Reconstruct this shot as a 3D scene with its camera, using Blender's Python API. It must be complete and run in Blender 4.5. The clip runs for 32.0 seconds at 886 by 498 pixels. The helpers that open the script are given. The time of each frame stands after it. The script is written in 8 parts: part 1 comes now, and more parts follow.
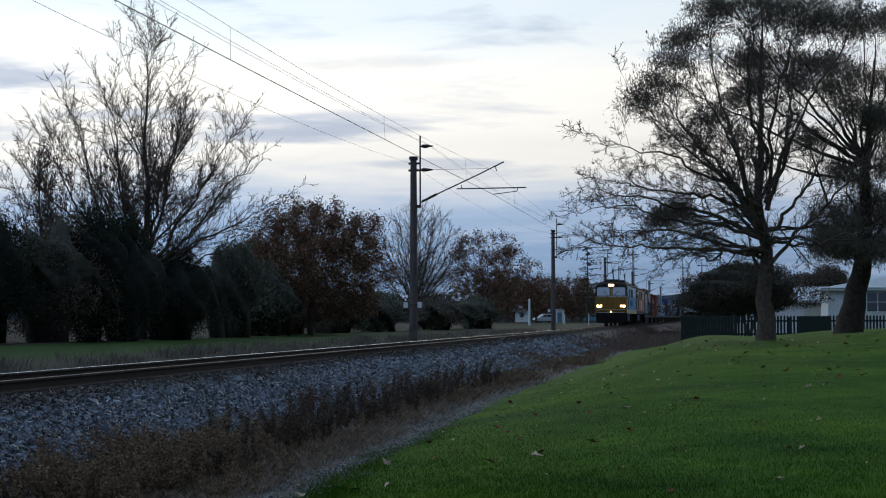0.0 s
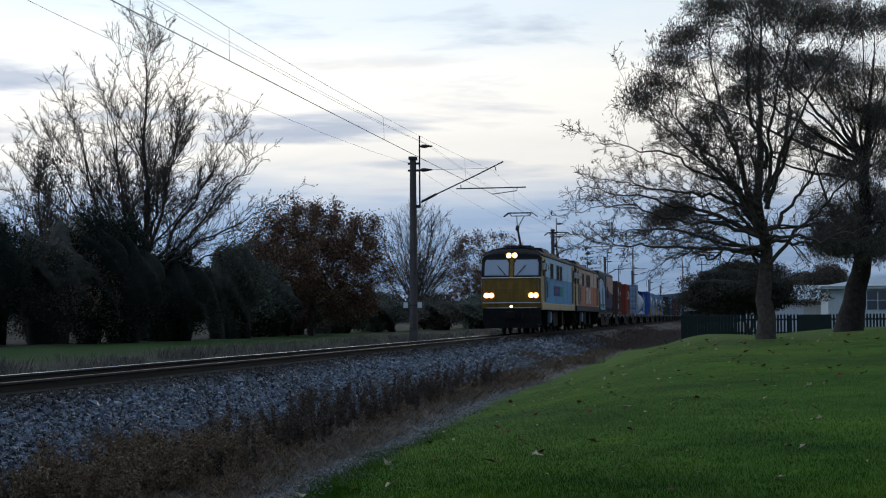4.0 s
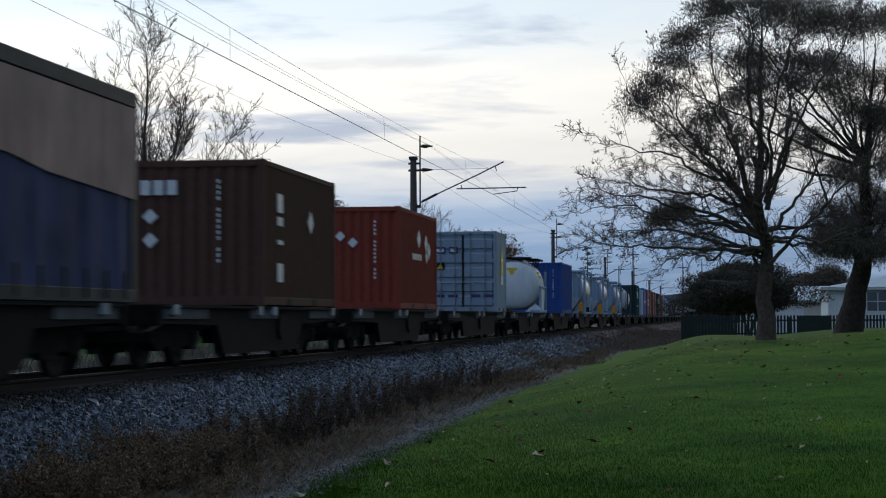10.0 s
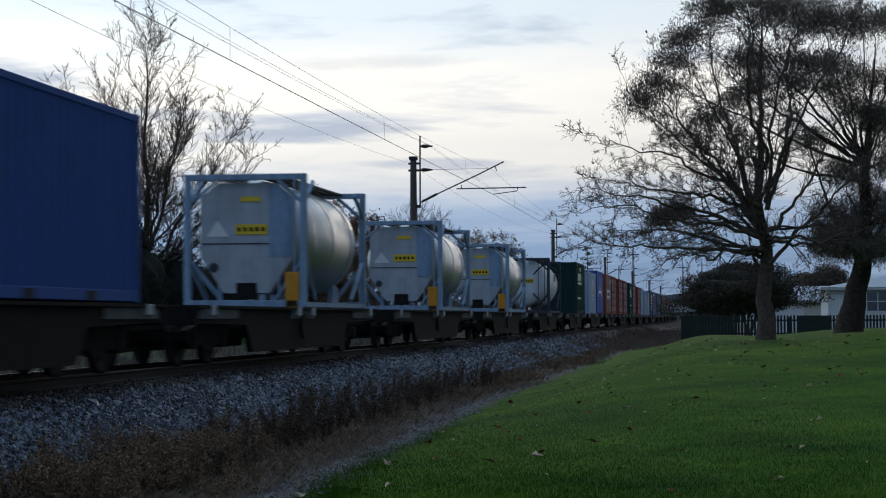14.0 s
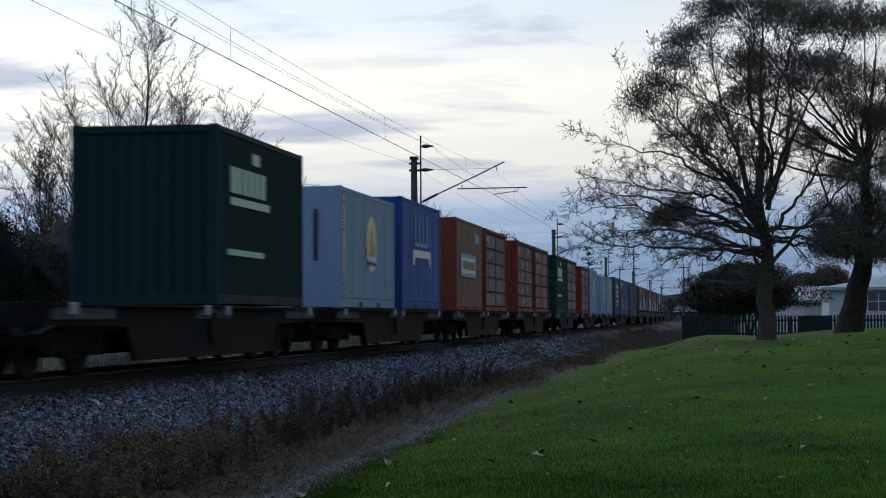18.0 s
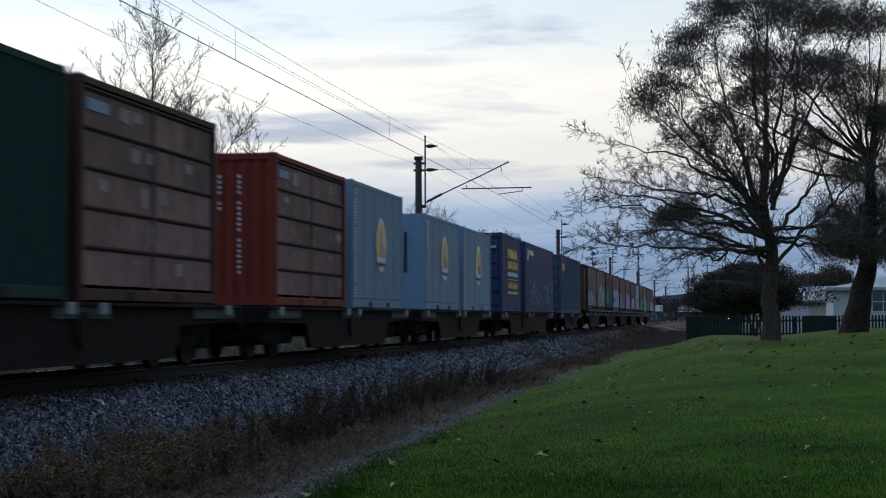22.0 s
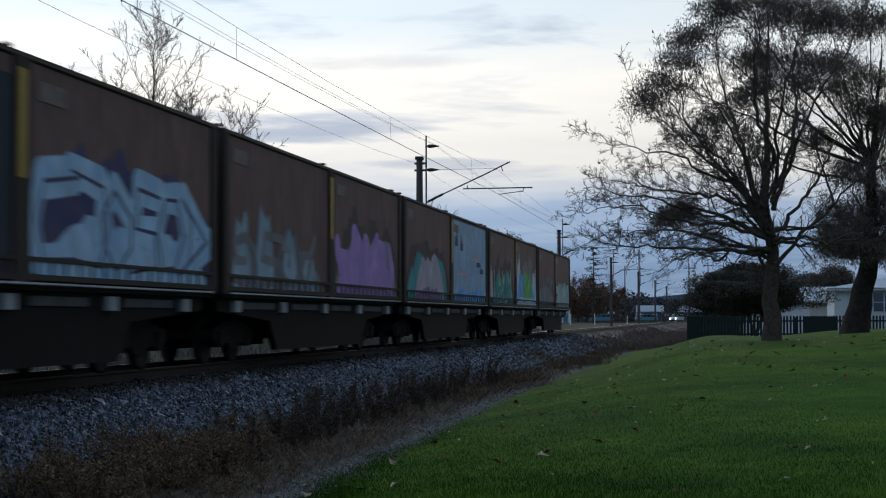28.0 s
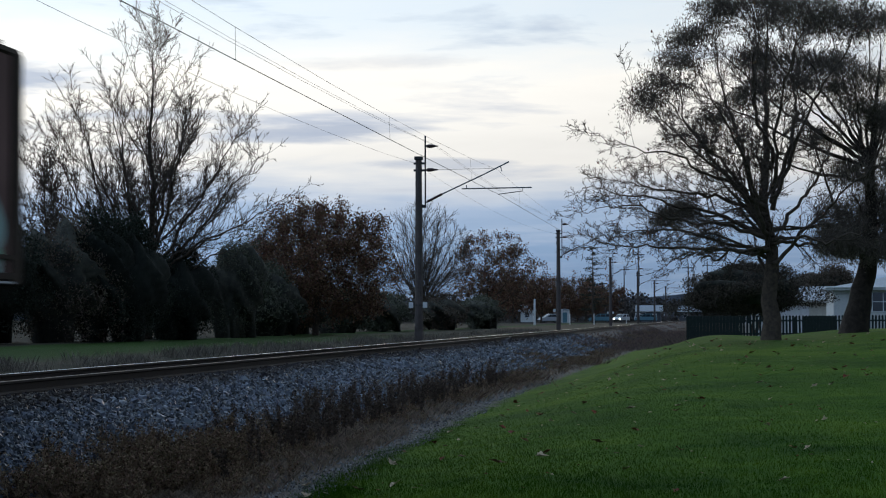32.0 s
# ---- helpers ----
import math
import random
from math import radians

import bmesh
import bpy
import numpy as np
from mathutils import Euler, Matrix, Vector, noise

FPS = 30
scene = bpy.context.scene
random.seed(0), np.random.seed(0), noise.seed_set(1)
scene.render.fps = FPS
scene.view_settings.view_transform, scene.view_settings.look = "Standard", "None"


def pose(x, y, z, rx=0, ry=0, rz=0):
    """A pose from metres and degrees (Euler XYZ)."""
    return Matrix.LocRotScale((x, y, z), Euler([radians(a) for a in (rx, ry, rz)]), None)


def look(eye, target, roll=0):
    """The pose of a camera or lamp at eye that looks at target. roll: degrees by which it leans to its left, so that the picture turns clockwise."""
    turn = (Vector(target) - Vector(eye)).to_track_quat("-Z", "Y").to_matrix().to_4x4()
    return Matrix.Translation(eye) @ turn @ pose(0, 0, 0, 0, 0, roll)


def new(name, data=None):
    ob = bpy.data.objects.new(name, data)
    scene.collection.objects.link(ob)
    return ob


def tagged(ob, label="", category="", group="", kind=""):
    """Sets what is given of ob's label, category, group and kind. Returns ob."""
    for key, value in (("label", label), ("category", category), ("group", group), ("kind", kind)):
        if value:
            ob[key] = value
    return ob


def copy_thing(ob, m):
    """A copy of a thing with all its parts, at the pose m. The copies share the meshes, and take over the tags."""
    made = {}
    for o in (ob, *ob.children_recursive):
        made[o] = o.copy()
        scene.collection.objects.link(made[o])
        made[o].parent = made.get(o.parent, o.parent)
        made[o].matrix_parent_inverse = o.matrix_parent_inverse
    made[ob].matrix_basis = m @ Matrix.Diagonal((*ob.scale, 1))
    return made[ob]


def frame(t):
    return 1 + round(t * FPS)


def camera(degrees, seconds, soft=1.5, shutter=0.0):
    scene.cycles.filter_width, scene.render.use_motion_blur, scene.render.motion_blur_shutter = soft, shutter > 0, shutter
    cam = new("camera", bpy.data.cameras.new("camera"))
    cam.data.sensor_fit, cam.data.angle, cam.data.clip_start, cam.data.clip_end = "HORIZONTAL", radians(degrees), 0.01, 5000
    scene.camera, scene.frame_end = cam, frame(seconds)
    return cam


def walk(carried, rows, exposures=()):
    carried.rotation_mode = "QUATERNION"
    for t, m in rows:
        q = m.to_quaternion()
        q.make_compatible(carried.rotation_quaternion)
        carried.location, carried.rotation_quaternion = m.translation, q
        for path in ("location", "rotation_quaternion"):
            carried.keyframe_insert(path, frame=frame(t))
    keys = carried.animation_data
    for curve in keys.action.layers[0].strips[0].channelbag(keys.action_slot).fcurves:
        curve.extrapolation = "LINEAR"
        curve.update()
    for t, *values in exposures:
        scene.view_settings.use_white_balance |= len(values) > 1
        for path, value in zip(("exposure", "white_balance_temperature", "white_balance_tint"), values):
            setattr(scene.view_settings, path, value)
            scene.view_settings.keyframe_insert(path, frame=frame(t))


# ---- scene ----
import collections

# A low-set camera beside a railway: it stands still, but for a slight sway.
EYE = (9.09, 0.0, 0.642)
F = 3270.0


def gaze(dx, lean):
    """The camera's pose for a small sideways turn and a small lean."""
    yaw, pitch = 0.14824 + dx / F, 0.0373
    way = Vector((-math.sin(yaw) * math.cos(pitch), math.cos(yaw) * math.cos(pitch), math.sin(pitch)))
    return look(EYE, Vector(EYE) + way, -0.22 + math.degrees(lean / 680))


cam = camera(26.97, 32.0, soft=1.1, shutter=0.5)
SWAY = [(0, 0, 1), (1, 0, -1), (2, 0, -1.5), (3, -.7, -3), (3.5, -.7, -3), (5.5, 1.2, 4.5), (7, 1.2, 4.5), (8, 1, 3), (9, 0, 1.5),
        (10, 0, 0), (14, 0, 0), (14.5, .7, 1.5), (16.5, 1, 3), (17, 1, 1.5), (18, 1.2, 0), (19, 1.2, 1), (20.5, 1.2, 1.5), (21, 5, 1.5),
        (21.5, 7.2, 1.2), (22, 9, .5), (22.5, 10, .5), (23, 11.2, 1.2), (24, 12, 1), (25.5, 12, 1.2), (27.5, 10.6, 1.2), (31, 10.6, 1.2),
        (31.5, 10, .8), (32, 9.2, .6)]
walk(cam, [(t, gaze(dx, lean)) for t, dx, lean in SWAY], exposures=[(0, 0.12), (8, 0.12), (11, 0.07), (32, 0.07)])

# ---- dusk sky and sun ----


def link(nt, a, b):
    nt.links.new(a, b)


def node(nt, kind, **values):
    n = nt.nodes.new(kind)
    for key, value in values.items():
        if key in n.inputs:
            n.inputs[key].default_value = value
    return n


def ramp(nt, stops, fac, smooth=False):
    r = nt.nodes.new("ShaderNodeValToRGB")
    r.color_ramp.interpolation = "B_SPLINE" if smooth else "LINEAR"
    els = r.color_ramp.elements
    while len(els) < len(stops):
        els.new(0.5)
    for e, (p, c) in zip(els, stops):
        e.position, e.color = p, (*c, 1)
    link(nt, fac, r.inputs[0])
    return r.outputs[0]


def math_node(nt, op, a, b=None, clamp=False):
    n = nt.nodes.new("ShaderNodeMath")
    n.operation, n.use_clamp = op, clamp
    for i, v in enumerate((a, b)):
        if v is None:
            continue
        if isinstance(v, (int, float)):
            n.inputs[i].default_value = v
        else:
            link(nt, v, n.inputs[i])
    return n.outputs[0]


def mix(nt, fac, a, b, kind="MIX"):
    n = nt.nodes.new("ShaderNodeMix")
    n.data_type, n.blend_type = "RGBA", kind
    for i, v in ((0, fac), (6, a), (7, b)):
        if isinstance(v, (int, float)):
            n.inputs[i].default_value = v
        elif isinstance(v, tuple):
            n.inputs[i].default_value = (*v, 1)
        else:
            link(nt, v, n.inputs[i])
    return n.outputs[2]


world = bpy.data.worlds.new("dusk")
scene.world = world
world.use_nodes = True
wn = world.node_tree
wn.nodes.clear()
tc = wn.nodes.new("ShaderNodeTexCoord")
sep = wn.nodes.new("ShaderNodeSeparateXYZ")
link(wn, tc.outputs["Generated"], sep.inputs[0])
dx_, dy_, dz_ = sep.outputs
up = math_node(wn, "MULTIPLY", dz_, 1.0, True)
root = math_node(wn, "POWER", up, 0.5)
# cloud layers, drawn out along the horizon
cloud_at = wn.nodes.new("ShaderNodeCombineXYZ")
link(wn, math_node(wn, "MULTIPLY", dx_, 4.5), cloud_at.inputs[0])
link(wn, math_node(wn, "MULTIPLY", dy_, 1.5), cloud_at.inputs[1])
link(wn, math_node(wn, "MULTIPLY", root, 19.0), cloud_at.inputs[2])
n1 = node(wn, "ShaderNodeTexNoise", Scale=1.35, Detail=6.0, Roughness=0.55, Distortion=0.25)
link(wn, cloud_at.outputs[0], n1.inputs["Vector"])
n2 = node(wn, "ShaderNodeTexNoise", Scale=3.6, Detail=5.0, Roughness=0.6)
link(wn, cloud_at.outputs[0], n2.inputs["Vector"])
wave = math_node(wn, "MULTIPLY", math_node(wn, "SUBTRACT", n1.outputs[0], 0.5), 0.10)
band = math_node(wn, "ADD", root, wave)
base = ramp(wn, [(0.0, (.19, .28, .42)), (.15, (.20, .31, .48)), (.20, (.245, .37, .56)), (.242, (.37, .48, .65)), (.288, (.84, .83, .80)),
                 (.355, (1.0, .98, .93)), (.40, (.78, .87, .94)), (.46, (.66, .80, .95)), (.70, (.58, .78, 1.0)), (1.0, (.58, .80, 1.0))], band)
east = math_node(wn, "MULTIPLY", math_node(wn, "SUBTRACT", 0.55, dy_), 0.9, True)
base = mix(wn, east, base, (.37, .56, .90))
dark = math_node(wn, "MULTIPLY", math_node(wn, "SUBTRACT", n1.outputs[0], 0.54), 7.0, True)
wisps = math_node(wn, "MULTIPLY", math_node(wn, "SUBTRACT", n2.outputs[0], 0.50), 3.0, True)
sky = mix(wn, math_node(wn, "MULTIPLY", dark, 0.62), base, (.30, .39, .56))
# single drawn-out clouds: direction across and up, half width, half height, weight
for cx, cz, wx, wz, weight in ((-.385, .128, .062, .0085, .75), (-.40, .098, .05, .006, .6), (-.300, .108, .045, .0035, .55), (-.215, .1005, .055, .0050, .7), (-.15, .083, .035, .0028, .55), (-.185, .138, .05, .004, .28), (-.13, .126, .04, .003, .2)):
    across = math_node(wn, "POWER", math_node(wn, "DIVIDE", math_node(wn, "ABSOLUTE", math_node(wn, "SUBTRACT", dx_, cx)), wx), 2.0)
    upward = math_node(wn, "POWER", math_node(wn, "DIVIDE", math_node(wn, "ABSOLUTE", math_node(wn, "SUBTRACT", dz_, cz)), wz), 2.0)
    ragged = math_node(wn, "MULTIPLY", math_node(wn, "SUBTRACT", n2.outputs[0], .5), 3.4)
    body = math_node(wn, "SUBTRACT", math_node(wn, "SUBTRACT", 1.0, math_node(wn, "MULTIPLY", math_node(wn, "ADD", across, upward), .6)), ragged, True)
    sky = mix(wn, math_node(wn, "MULTIPLY", body, weight), sky, (.36, .43, .56))
sky = mix(wn, math_node(wn, "MULTIPLY", wisps, 0.16), sky, (.95, .95, .93))
sky = mix(wn, 1.0, sky, (1.0, 1.0, 1.0), "MULTIPLY")
# the west, into which the camera looks, is brighter than the east behind it; the left of the view brighter than its right
west = math_node(wn, "ADD", math_node(wn, "MULTIPLY", dy_, 0.20), 0.80)
left = math_node(wn, "SUBTRACT", 1.0, math_node(wn, "MULTIPLY", math_node(wn, "ADD", dx_, 0.15), 0.55))
sky = mix(wn, 1.0, sky, math_node(wn, "MULTIPLY", west, left), "MULTIPLY")
nishita = wn.nodes.new("ShaderNodeTexSky")
nishita.sky_type, nishita.sun_disc = "NISHITA", False
nishita.sun_elevation, nishita.sun_rotation = radians(3.5), radians(-2)
bg1 = node(wn, "ShaderNodeBackground", Strength=1.0)
link(wn, sky, bg1.inputs[0])
bg2 = node(wn, "ShaderNodeBackground", Strength=0.0002)
link(wn, nishita.outputs[0], bg2.inputs[0])
both = wn.nodes.new("ShaderNodeAddShader")
out = wn.nodes.new("ShaderNodeOutputWorld")
link(wn, bg1.outputs[0], both.inputs[0])
link(wn, bg2.outputs[0], both.inputs[1])
link(wn, both.outputs[0], out.inputs[0])

sun = new("sun", bpy.data.lights.new("sun", "SUN"))
sun.data.energy, sun.data.angle, sun.data.color = 0.35, radians(14), (1.0, .84, .68)
sun.matrix_world = look((0, 0, 30), (0 + math.sin(radians(2)) * 30, -30, 30 - 30 * math.tan(radians(6))))

# ---- materials ----


def surface(name, color, rough=0.7, metal=0.0, vary=0.25, grain=8.0, bump=0.15, fine=60.0, dirt=0.0, dirt_color=(.05, .04, .03), by_object=0.0, spec=0.22):
    """A painted, worn or natural surface: colour varied at two scales, fine relief, dirt in streaks."""
    m = bpy.data.materials.new(name)
    m.use_nodes = True
    nt = m.node_tree
    bsdf = nt.nodes["Principled BSDF"]
    tex = nt.nodes.new("ShaderNodeTexCoord")
    a = node(nt, "ShaderNodeTexNoise", Scale=grain, Detail=4.0, Roughness=0.6)
    b = node(nt, "ShaderNodeTexNoise", Scale=fine, Detail=2.0)
    for n in (a, b):
        link(nt, tex.outputs["Object"], n.inputs["Vector"])
    c = Vector(color)
    col = ramp(nt, [(.3, tuple(c * (1 - vary))), (.7, tuple(c * (1 + vary)))], a.outputs[0])
    col = mix(nt, math_node(nt, "MULTIPLY", b.outputs[0], vary), col, tuple(c * .6))
    if dirt:
        d = node(nt, "ShaderNodeTexNoise", Scale=1.3, Detail=6.0, Roughness=0.65)
        stretch = node(nt, "ShaderNodeMapping", Scale=(3, 3, .5))
        link(nt, tex.outputs["Object"], stretch.inputs[0])
        link(nt, stretch.outputs[0], d.inputs["Vector"])
        col = mix(nt, math_node(nt, "MULTIPLY", math_node(nt, "SUBTRACT", d.outputs[0], .42, True), dirt * 3.5, True), col, dirt_color)
    if by_object:
        info = nt.nodes.new("ShaderNodeObjectInfo")
        hsv = node(nt, "ShaderNodeHueSaturation")
        link(nt, math_node(nt, "ADD", math_node(nt, "MULTIPLY", info.outputs["Random"], by_object), 1 - by_object / 2), hsv.inputs["Value"])
        link(nt, col, hsv.inputs["Color"])
        col = hsv.outputs[0]
    link(nt, col, bsdf.inputs["Base Color"])
    link(nt, math_node(nt, "ADD", math_node(nt, "MULTIPLY", a.outputs[0], .25), rough - .12), bsdf.inputs["Roughness"])
    bsdf.inputs["Metallic"].default_value = metal
    bsdf.inputs["Specular IOR Level"].default_value = spec
    if bump:
        bp = node(nt, "ShaderNodeBump", Strength=bump, Distance=0.02)
        link(nt, math_node(nt, "ADD", a.outputs[0], math_node(nt, "MULTIPLY", b.outputs[0], .5)), bp.inputs["Height"])
        link(nt, bp.outputs[0], bsdf.inputs["Normal"])
    return m


def island(name, color, vary=0.5, rough=0.8, hue=0.03, translucent=0.0, spec=0.3):
    """Leaves, blades and stones in one mesh: each piece has its own shade."""
    m = bpy.data.materials.new(name)
    m.use_nodes = True
    nt = m.node_tree
    bsdf = nt.nodes["Principled BSDF"]
    geo = nt.nodes.new("ShaderNodeNewGeometry")
    hsv = node(nt, "ShaderNodeHueSaturation", Color=(*color, 1))
    rnd = geo.outputs["Random Per Island"]
    link(nt, math_node(nt, "ADD", math_node(nt, "MULTIPLY", rnd, 2 * vary), 1 - vary), hsv.inputs["Value"])
    swirl = math_node(nt, "FRACT", math_node(nt, "MULTIPLY", rnd, 17.3))
    link(nt, math_node(nt, "ADD", math_node(nt, "MULTIPLY", swirl, 2 * hue), .5 - hue), hsv.inputs["Hue"])
    link(nt, hsv.outputs[0], bsdf.inputs["Base Color"])
    bsdf.inputs["Roughness"].default_value = rough
    bsdf.inputs["Specular IOR Level"].default_value = spec
    return m


def glow(name, color, strength):
    m = bpy.data.materials.new(name)
    m.use_nodes = True
    bsdf = m.node_tree.nodes["Principled BSDF"]
    bsdf.inputs["Base Color"].default_value = (*color, 1)
    bsdf.inputs["Emission Color"].default_value = (*color, 1)
    bsdf.inputs["Emission Strength"].default_value = strength
    return m


def glazing(name, color=(.02, .025, .03), rough=0.08):
    m = bpy.data.materials.new(name)
    m.use_nodes = True
    bsdf = m.node_tree.nodes["Principled BSDF"]
    bsdf.inputs["Base Color"].default_value = (*color, 1)
    bsdf.inputs["Roughness"].default_value = rough
    bsdf.inputs["Specular IOR Level"].default_value = 0.8
    return m


def ground_material():
    """One sheet of soil: lawn, trodden edge, dry verge, rough grass; the borders wander."""
    m = bpy.data.materials.new("ground")
    m.use_nodes = True
    nt = m.node_tree
    bsdf = nt.nodes["Principled BSDF"]
    tex = nt.nodes.new("ShaderNodeTexCoord")
    sp = nt.nodes.new("ShaderNodeSeparateXYZ")
    link(nt, tex.outputs["Object"], sp.inputs[0])

    def noise_of(scale, detail=4.0):
        n = node(nt, "ShaderNodeTexNoise", Scale=scale, Detail=detail, Roughness=0.6)
        link(nt, tex.outputs["Object"], n.inputs["Vector"])
        return n.outputs[0]

    big, mid, small = noise_of(.35), noise_of(2.2), noise_of(28.0)
    x = math_node(nt, "ADD", sp.outputs[0], math_node(nt, "MULTIPLY", math_node(nt, "SUBTRACT", mid, .5), .9))

    # the lawn's edge draws back from the line towards the near end
    drawn = math_node(nt, "MULTIPLY", math_node(nt, "DIVIDE", math_node(nt, "SUBTRACT", 36.0, sp.outputs[1]), 32.0, True), 1.0)
    lawn_x = math_node(nt, "SUBTRACT", x, drawn)

    def after(edge, width, at=None):
        return math_node(nt, "DIVIDE", math_node(nt, "SUBTRACT", at or x, edge), width, True)

    lawn = ramp(nt, [(.40, (.015, .052, .002)), (.5, (.036, .090, .003)), (.60, (.070, .128, .006))], math_node(nt, "ADD", math_node(nt, "MULTIPLY", big, .5), math_node(nt, "MULTIPLY", math_node(nt, "ADD", mid, small), .25)))
    dry = ramp(nt, [(.3, (.042, .034, .027)), (.7, (.125, .098, .078))], math_node(nt, "ADD", math_node(nt, "MULTIPLY", mid, .6), math_node(nt, "MULTIPLY", small, .4)))
    path = ramp(nt, [(.3, (.05, .046, .043)), (.7, (.15, .14, .13))], small)
    rough = ramp(nt, [(.35, (.036, .032, .024)), (.6, (.056, .050, .034)), (.75, (.035, .050, .019))], mid)
    far = ramp(nt, [(.3, (.016, .038, .006)), (.7, (.030, .062, .010))], mid)
    soil = ramp(nt, [(.3, (.02, .018, .014)), (.7, (.05, .045, .03))], mid)
    col = mix(nt, after(-17.0, .6), soil, far)
    col = mix(nt, after(-8.8, 2.2), col, rough)
    beyond = math_node(nt, "DIVIDE", math_node(nt, "SUBTRACT", sp.outputs[1], 78.0), 40.0, True)
    col = mix(nt, math_node(nt, "MULTIPLY", beyond, after(-15.0, 3.0)), col, rough)
    col = mix(nt, after(1.0, .3), col, dry)
    col = mix(nt, after(4.50, .25, lawn_x), col, path)
    col = mix(nt, after(4.85, .2, lawn_x), col, lawn)
    away = math_node(nt, "DIVIDE", math_node(nt, "SUBTRACT", sp.outputs[1], 90), 30, True)
    col = mix(nt, math_node(nt, "MULTIPLY", away, after(1.2, 1.0)), col, ramp(nt, [(.3, (.028, .022, .017)), (.7, (.07, .056, .042))], mid))
    link(nt, col, bsdf.inputs["Base Color"])
    bsdf.inputs["Roughness"].default_value = 0.95
    bsdf.inputs["Specular IOR Level"].default_value = 0.08
    bp = node(nt, "ShaderNodeBump", Strength=.5, Distance=0.05)
    link(nt, small, bp.inputs["Height"])
    link(nt, bp.outputs[0], bsdf.inputs["Normal"])
    return m


def grass_material():
    """Blades that take the lawn's patches and differ one from the other."""
    m = bpy.data.materials.new("grass_blade")
    m.use_nodes = True
    nt = m.node_tree
    bsdf = nt.nodes["Principled BSDF"]
    tex = nt.nodes.new("ShaderNodeTexCoord")
    geo = nt.nodes.new("ShaderNodeNewGeometry")
    a = node(nt, "ShaderNodeTexNoise", Scale=.35, Detail=4.0, Roughness=.6)
    b = node(nt, "ShaderNodeTexNoise", Scale=2.6, Detail=3.0, Roughness=.6)
    for n in (a, b):
        link(nt, tex.outputs["Object"], n.inputs["Vector"])
    col = ramp(nt, [(.40, (.017, .055, .003)), (.5, (.038, .093, .005)), (.60, (.076, .135, .008))], math_node(nt, "ADD", math_node(nt, "MULTIPLY", a.outputs[0], .55), math_node(nt, "MULTIPLY", b.outputs[0], .45)))
    hsv = node(nt, "ShaderNodeHueSaturation")
    link(nt, col, hsv.inputs["Color"])
    link(nt, math_node(nt, "ADD", math_node(nt, "MULTIPLY", geo.outputs["Random Per Island"], .5), .68), hsv.inputs["Value"])
    link(nt, hsv.outputs[0], bsdf.inputs["Base Color"])
    bsdf.inputs["Roughness"].default_value = .8
    bsdf.inputs["Specular IOR Level"].default_value = .02
    return m


def stained_stone():
    """Ballast stones, each of its own shade, browned by brake dust and rust beside the rails."""
    m = island("stone", (.072, .084, .108), .95, .55, .02, spec=.6)
    nt = m.node_tree
    bsdf = nt.nodes["Principled BSDF"]
    old = bsdf.inputs["Base Color"].links[0].from_socket
    tex = nt.nodes.new("ShaderNodeTexCoord")
    sp = nt.nodes.new("ShaderNodeSeparateXYZ")
    link(nt, tex.outputs["Object"], sp.inputs[0])
    n = node(nt, "ShaderNodeTexNoise", Scale=1.6, Detail=4.0)
    link(nt, tex.outputs["Object"], n.inputs["Vector"])
    reach = math_node(nt, "ADD", 1.35, math_node(nt, "MULTIPLY", n.outputs[0], 1.1))
    rust = math_node(nt, "DIVIDE", math_node(nt, "SUBTRACT", reach, sp.outputs[0]), .5, True)
    link(nt, mix(nt, math_node(nt, "MULTIPLY", rust, .85), old, (.034, .025, .020)), bsdf.inputs["Base Color"])
    link(nt, math_node(nt, "SUBTRACT", .6, math_node(nt, "MULTIPLY", rust, .5)), bsdf.inputs["Specular IOR Level"])
    return m


M_GROUND = ground_material()
# bed much darker than its stones: the shade in their gaps, as colour
M_BALLAST = surface("ballast", (.026, .027, .030), .85, vary=.5, grain=14, fine=45, bump=.8)
M_STONE = stained_stone()
M_RAIL = surface("rail_steel", (.030, .022, .018), .85, 0, vary=.3, grain=5)
M_HEAD = surface("polished_rail", (.55, .55, .56), .34, 1.0, vary=.1, bump=.02)
# the near rail's head: duller and browner than the far one's
M_DULLHEAD = surface("dull_rail", (.16, .12, .10), .5, .8, vary=.3, bump=.02)
M_SLEEPER = surface("old_sleeper", (.09, .075, .06), .9, vary=.4, grain=12, bump=.5)
M_BARK = surface("bark", (.090, .066, .047), .9, vary=.6, grain=9, bump=1.0, fine=34)
M_DARKBARK = surface("dark_bark", (.050, .037, .028), .9, vary=.6, grain=8, bump=1.0, fine=30)
M_TWIG = surface("twig", (.088, .066, .052), .85, vary=.3, bump=0)
M_PALE_TWIG = surface("pale_twig", (.095, .074, .058), .85, vary=.3, bump=0)
M_HEDGE = island("dark_leaf", (.100, .102, .070), .35, .8, .03, spec=.12)
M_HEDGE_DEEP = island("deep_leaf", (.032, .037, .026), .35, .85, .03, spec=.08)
M_HEDGE_WARM = island("warm_dark_leaf", (.078, .062, .046), .4, .8, .03, spec=.1)
M_HEDGE_BROWN = island("brownish_leaf", (.115, .088, .064), .35, .8, .04, spec=.12)
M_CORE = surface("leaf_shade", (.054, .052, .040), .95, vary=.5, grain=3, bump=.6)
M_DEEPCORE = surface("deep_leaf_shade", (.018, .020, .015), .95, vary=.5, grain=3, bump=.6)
M_GUM = island("gum_leaf", (.13, .105, .080), .5, .7, .03, spec=.15)
M_RUST_LEAF = island("rust_leaf", (.165, .088, .050), .6, .8, .03)
M_BLADE = grass_material()
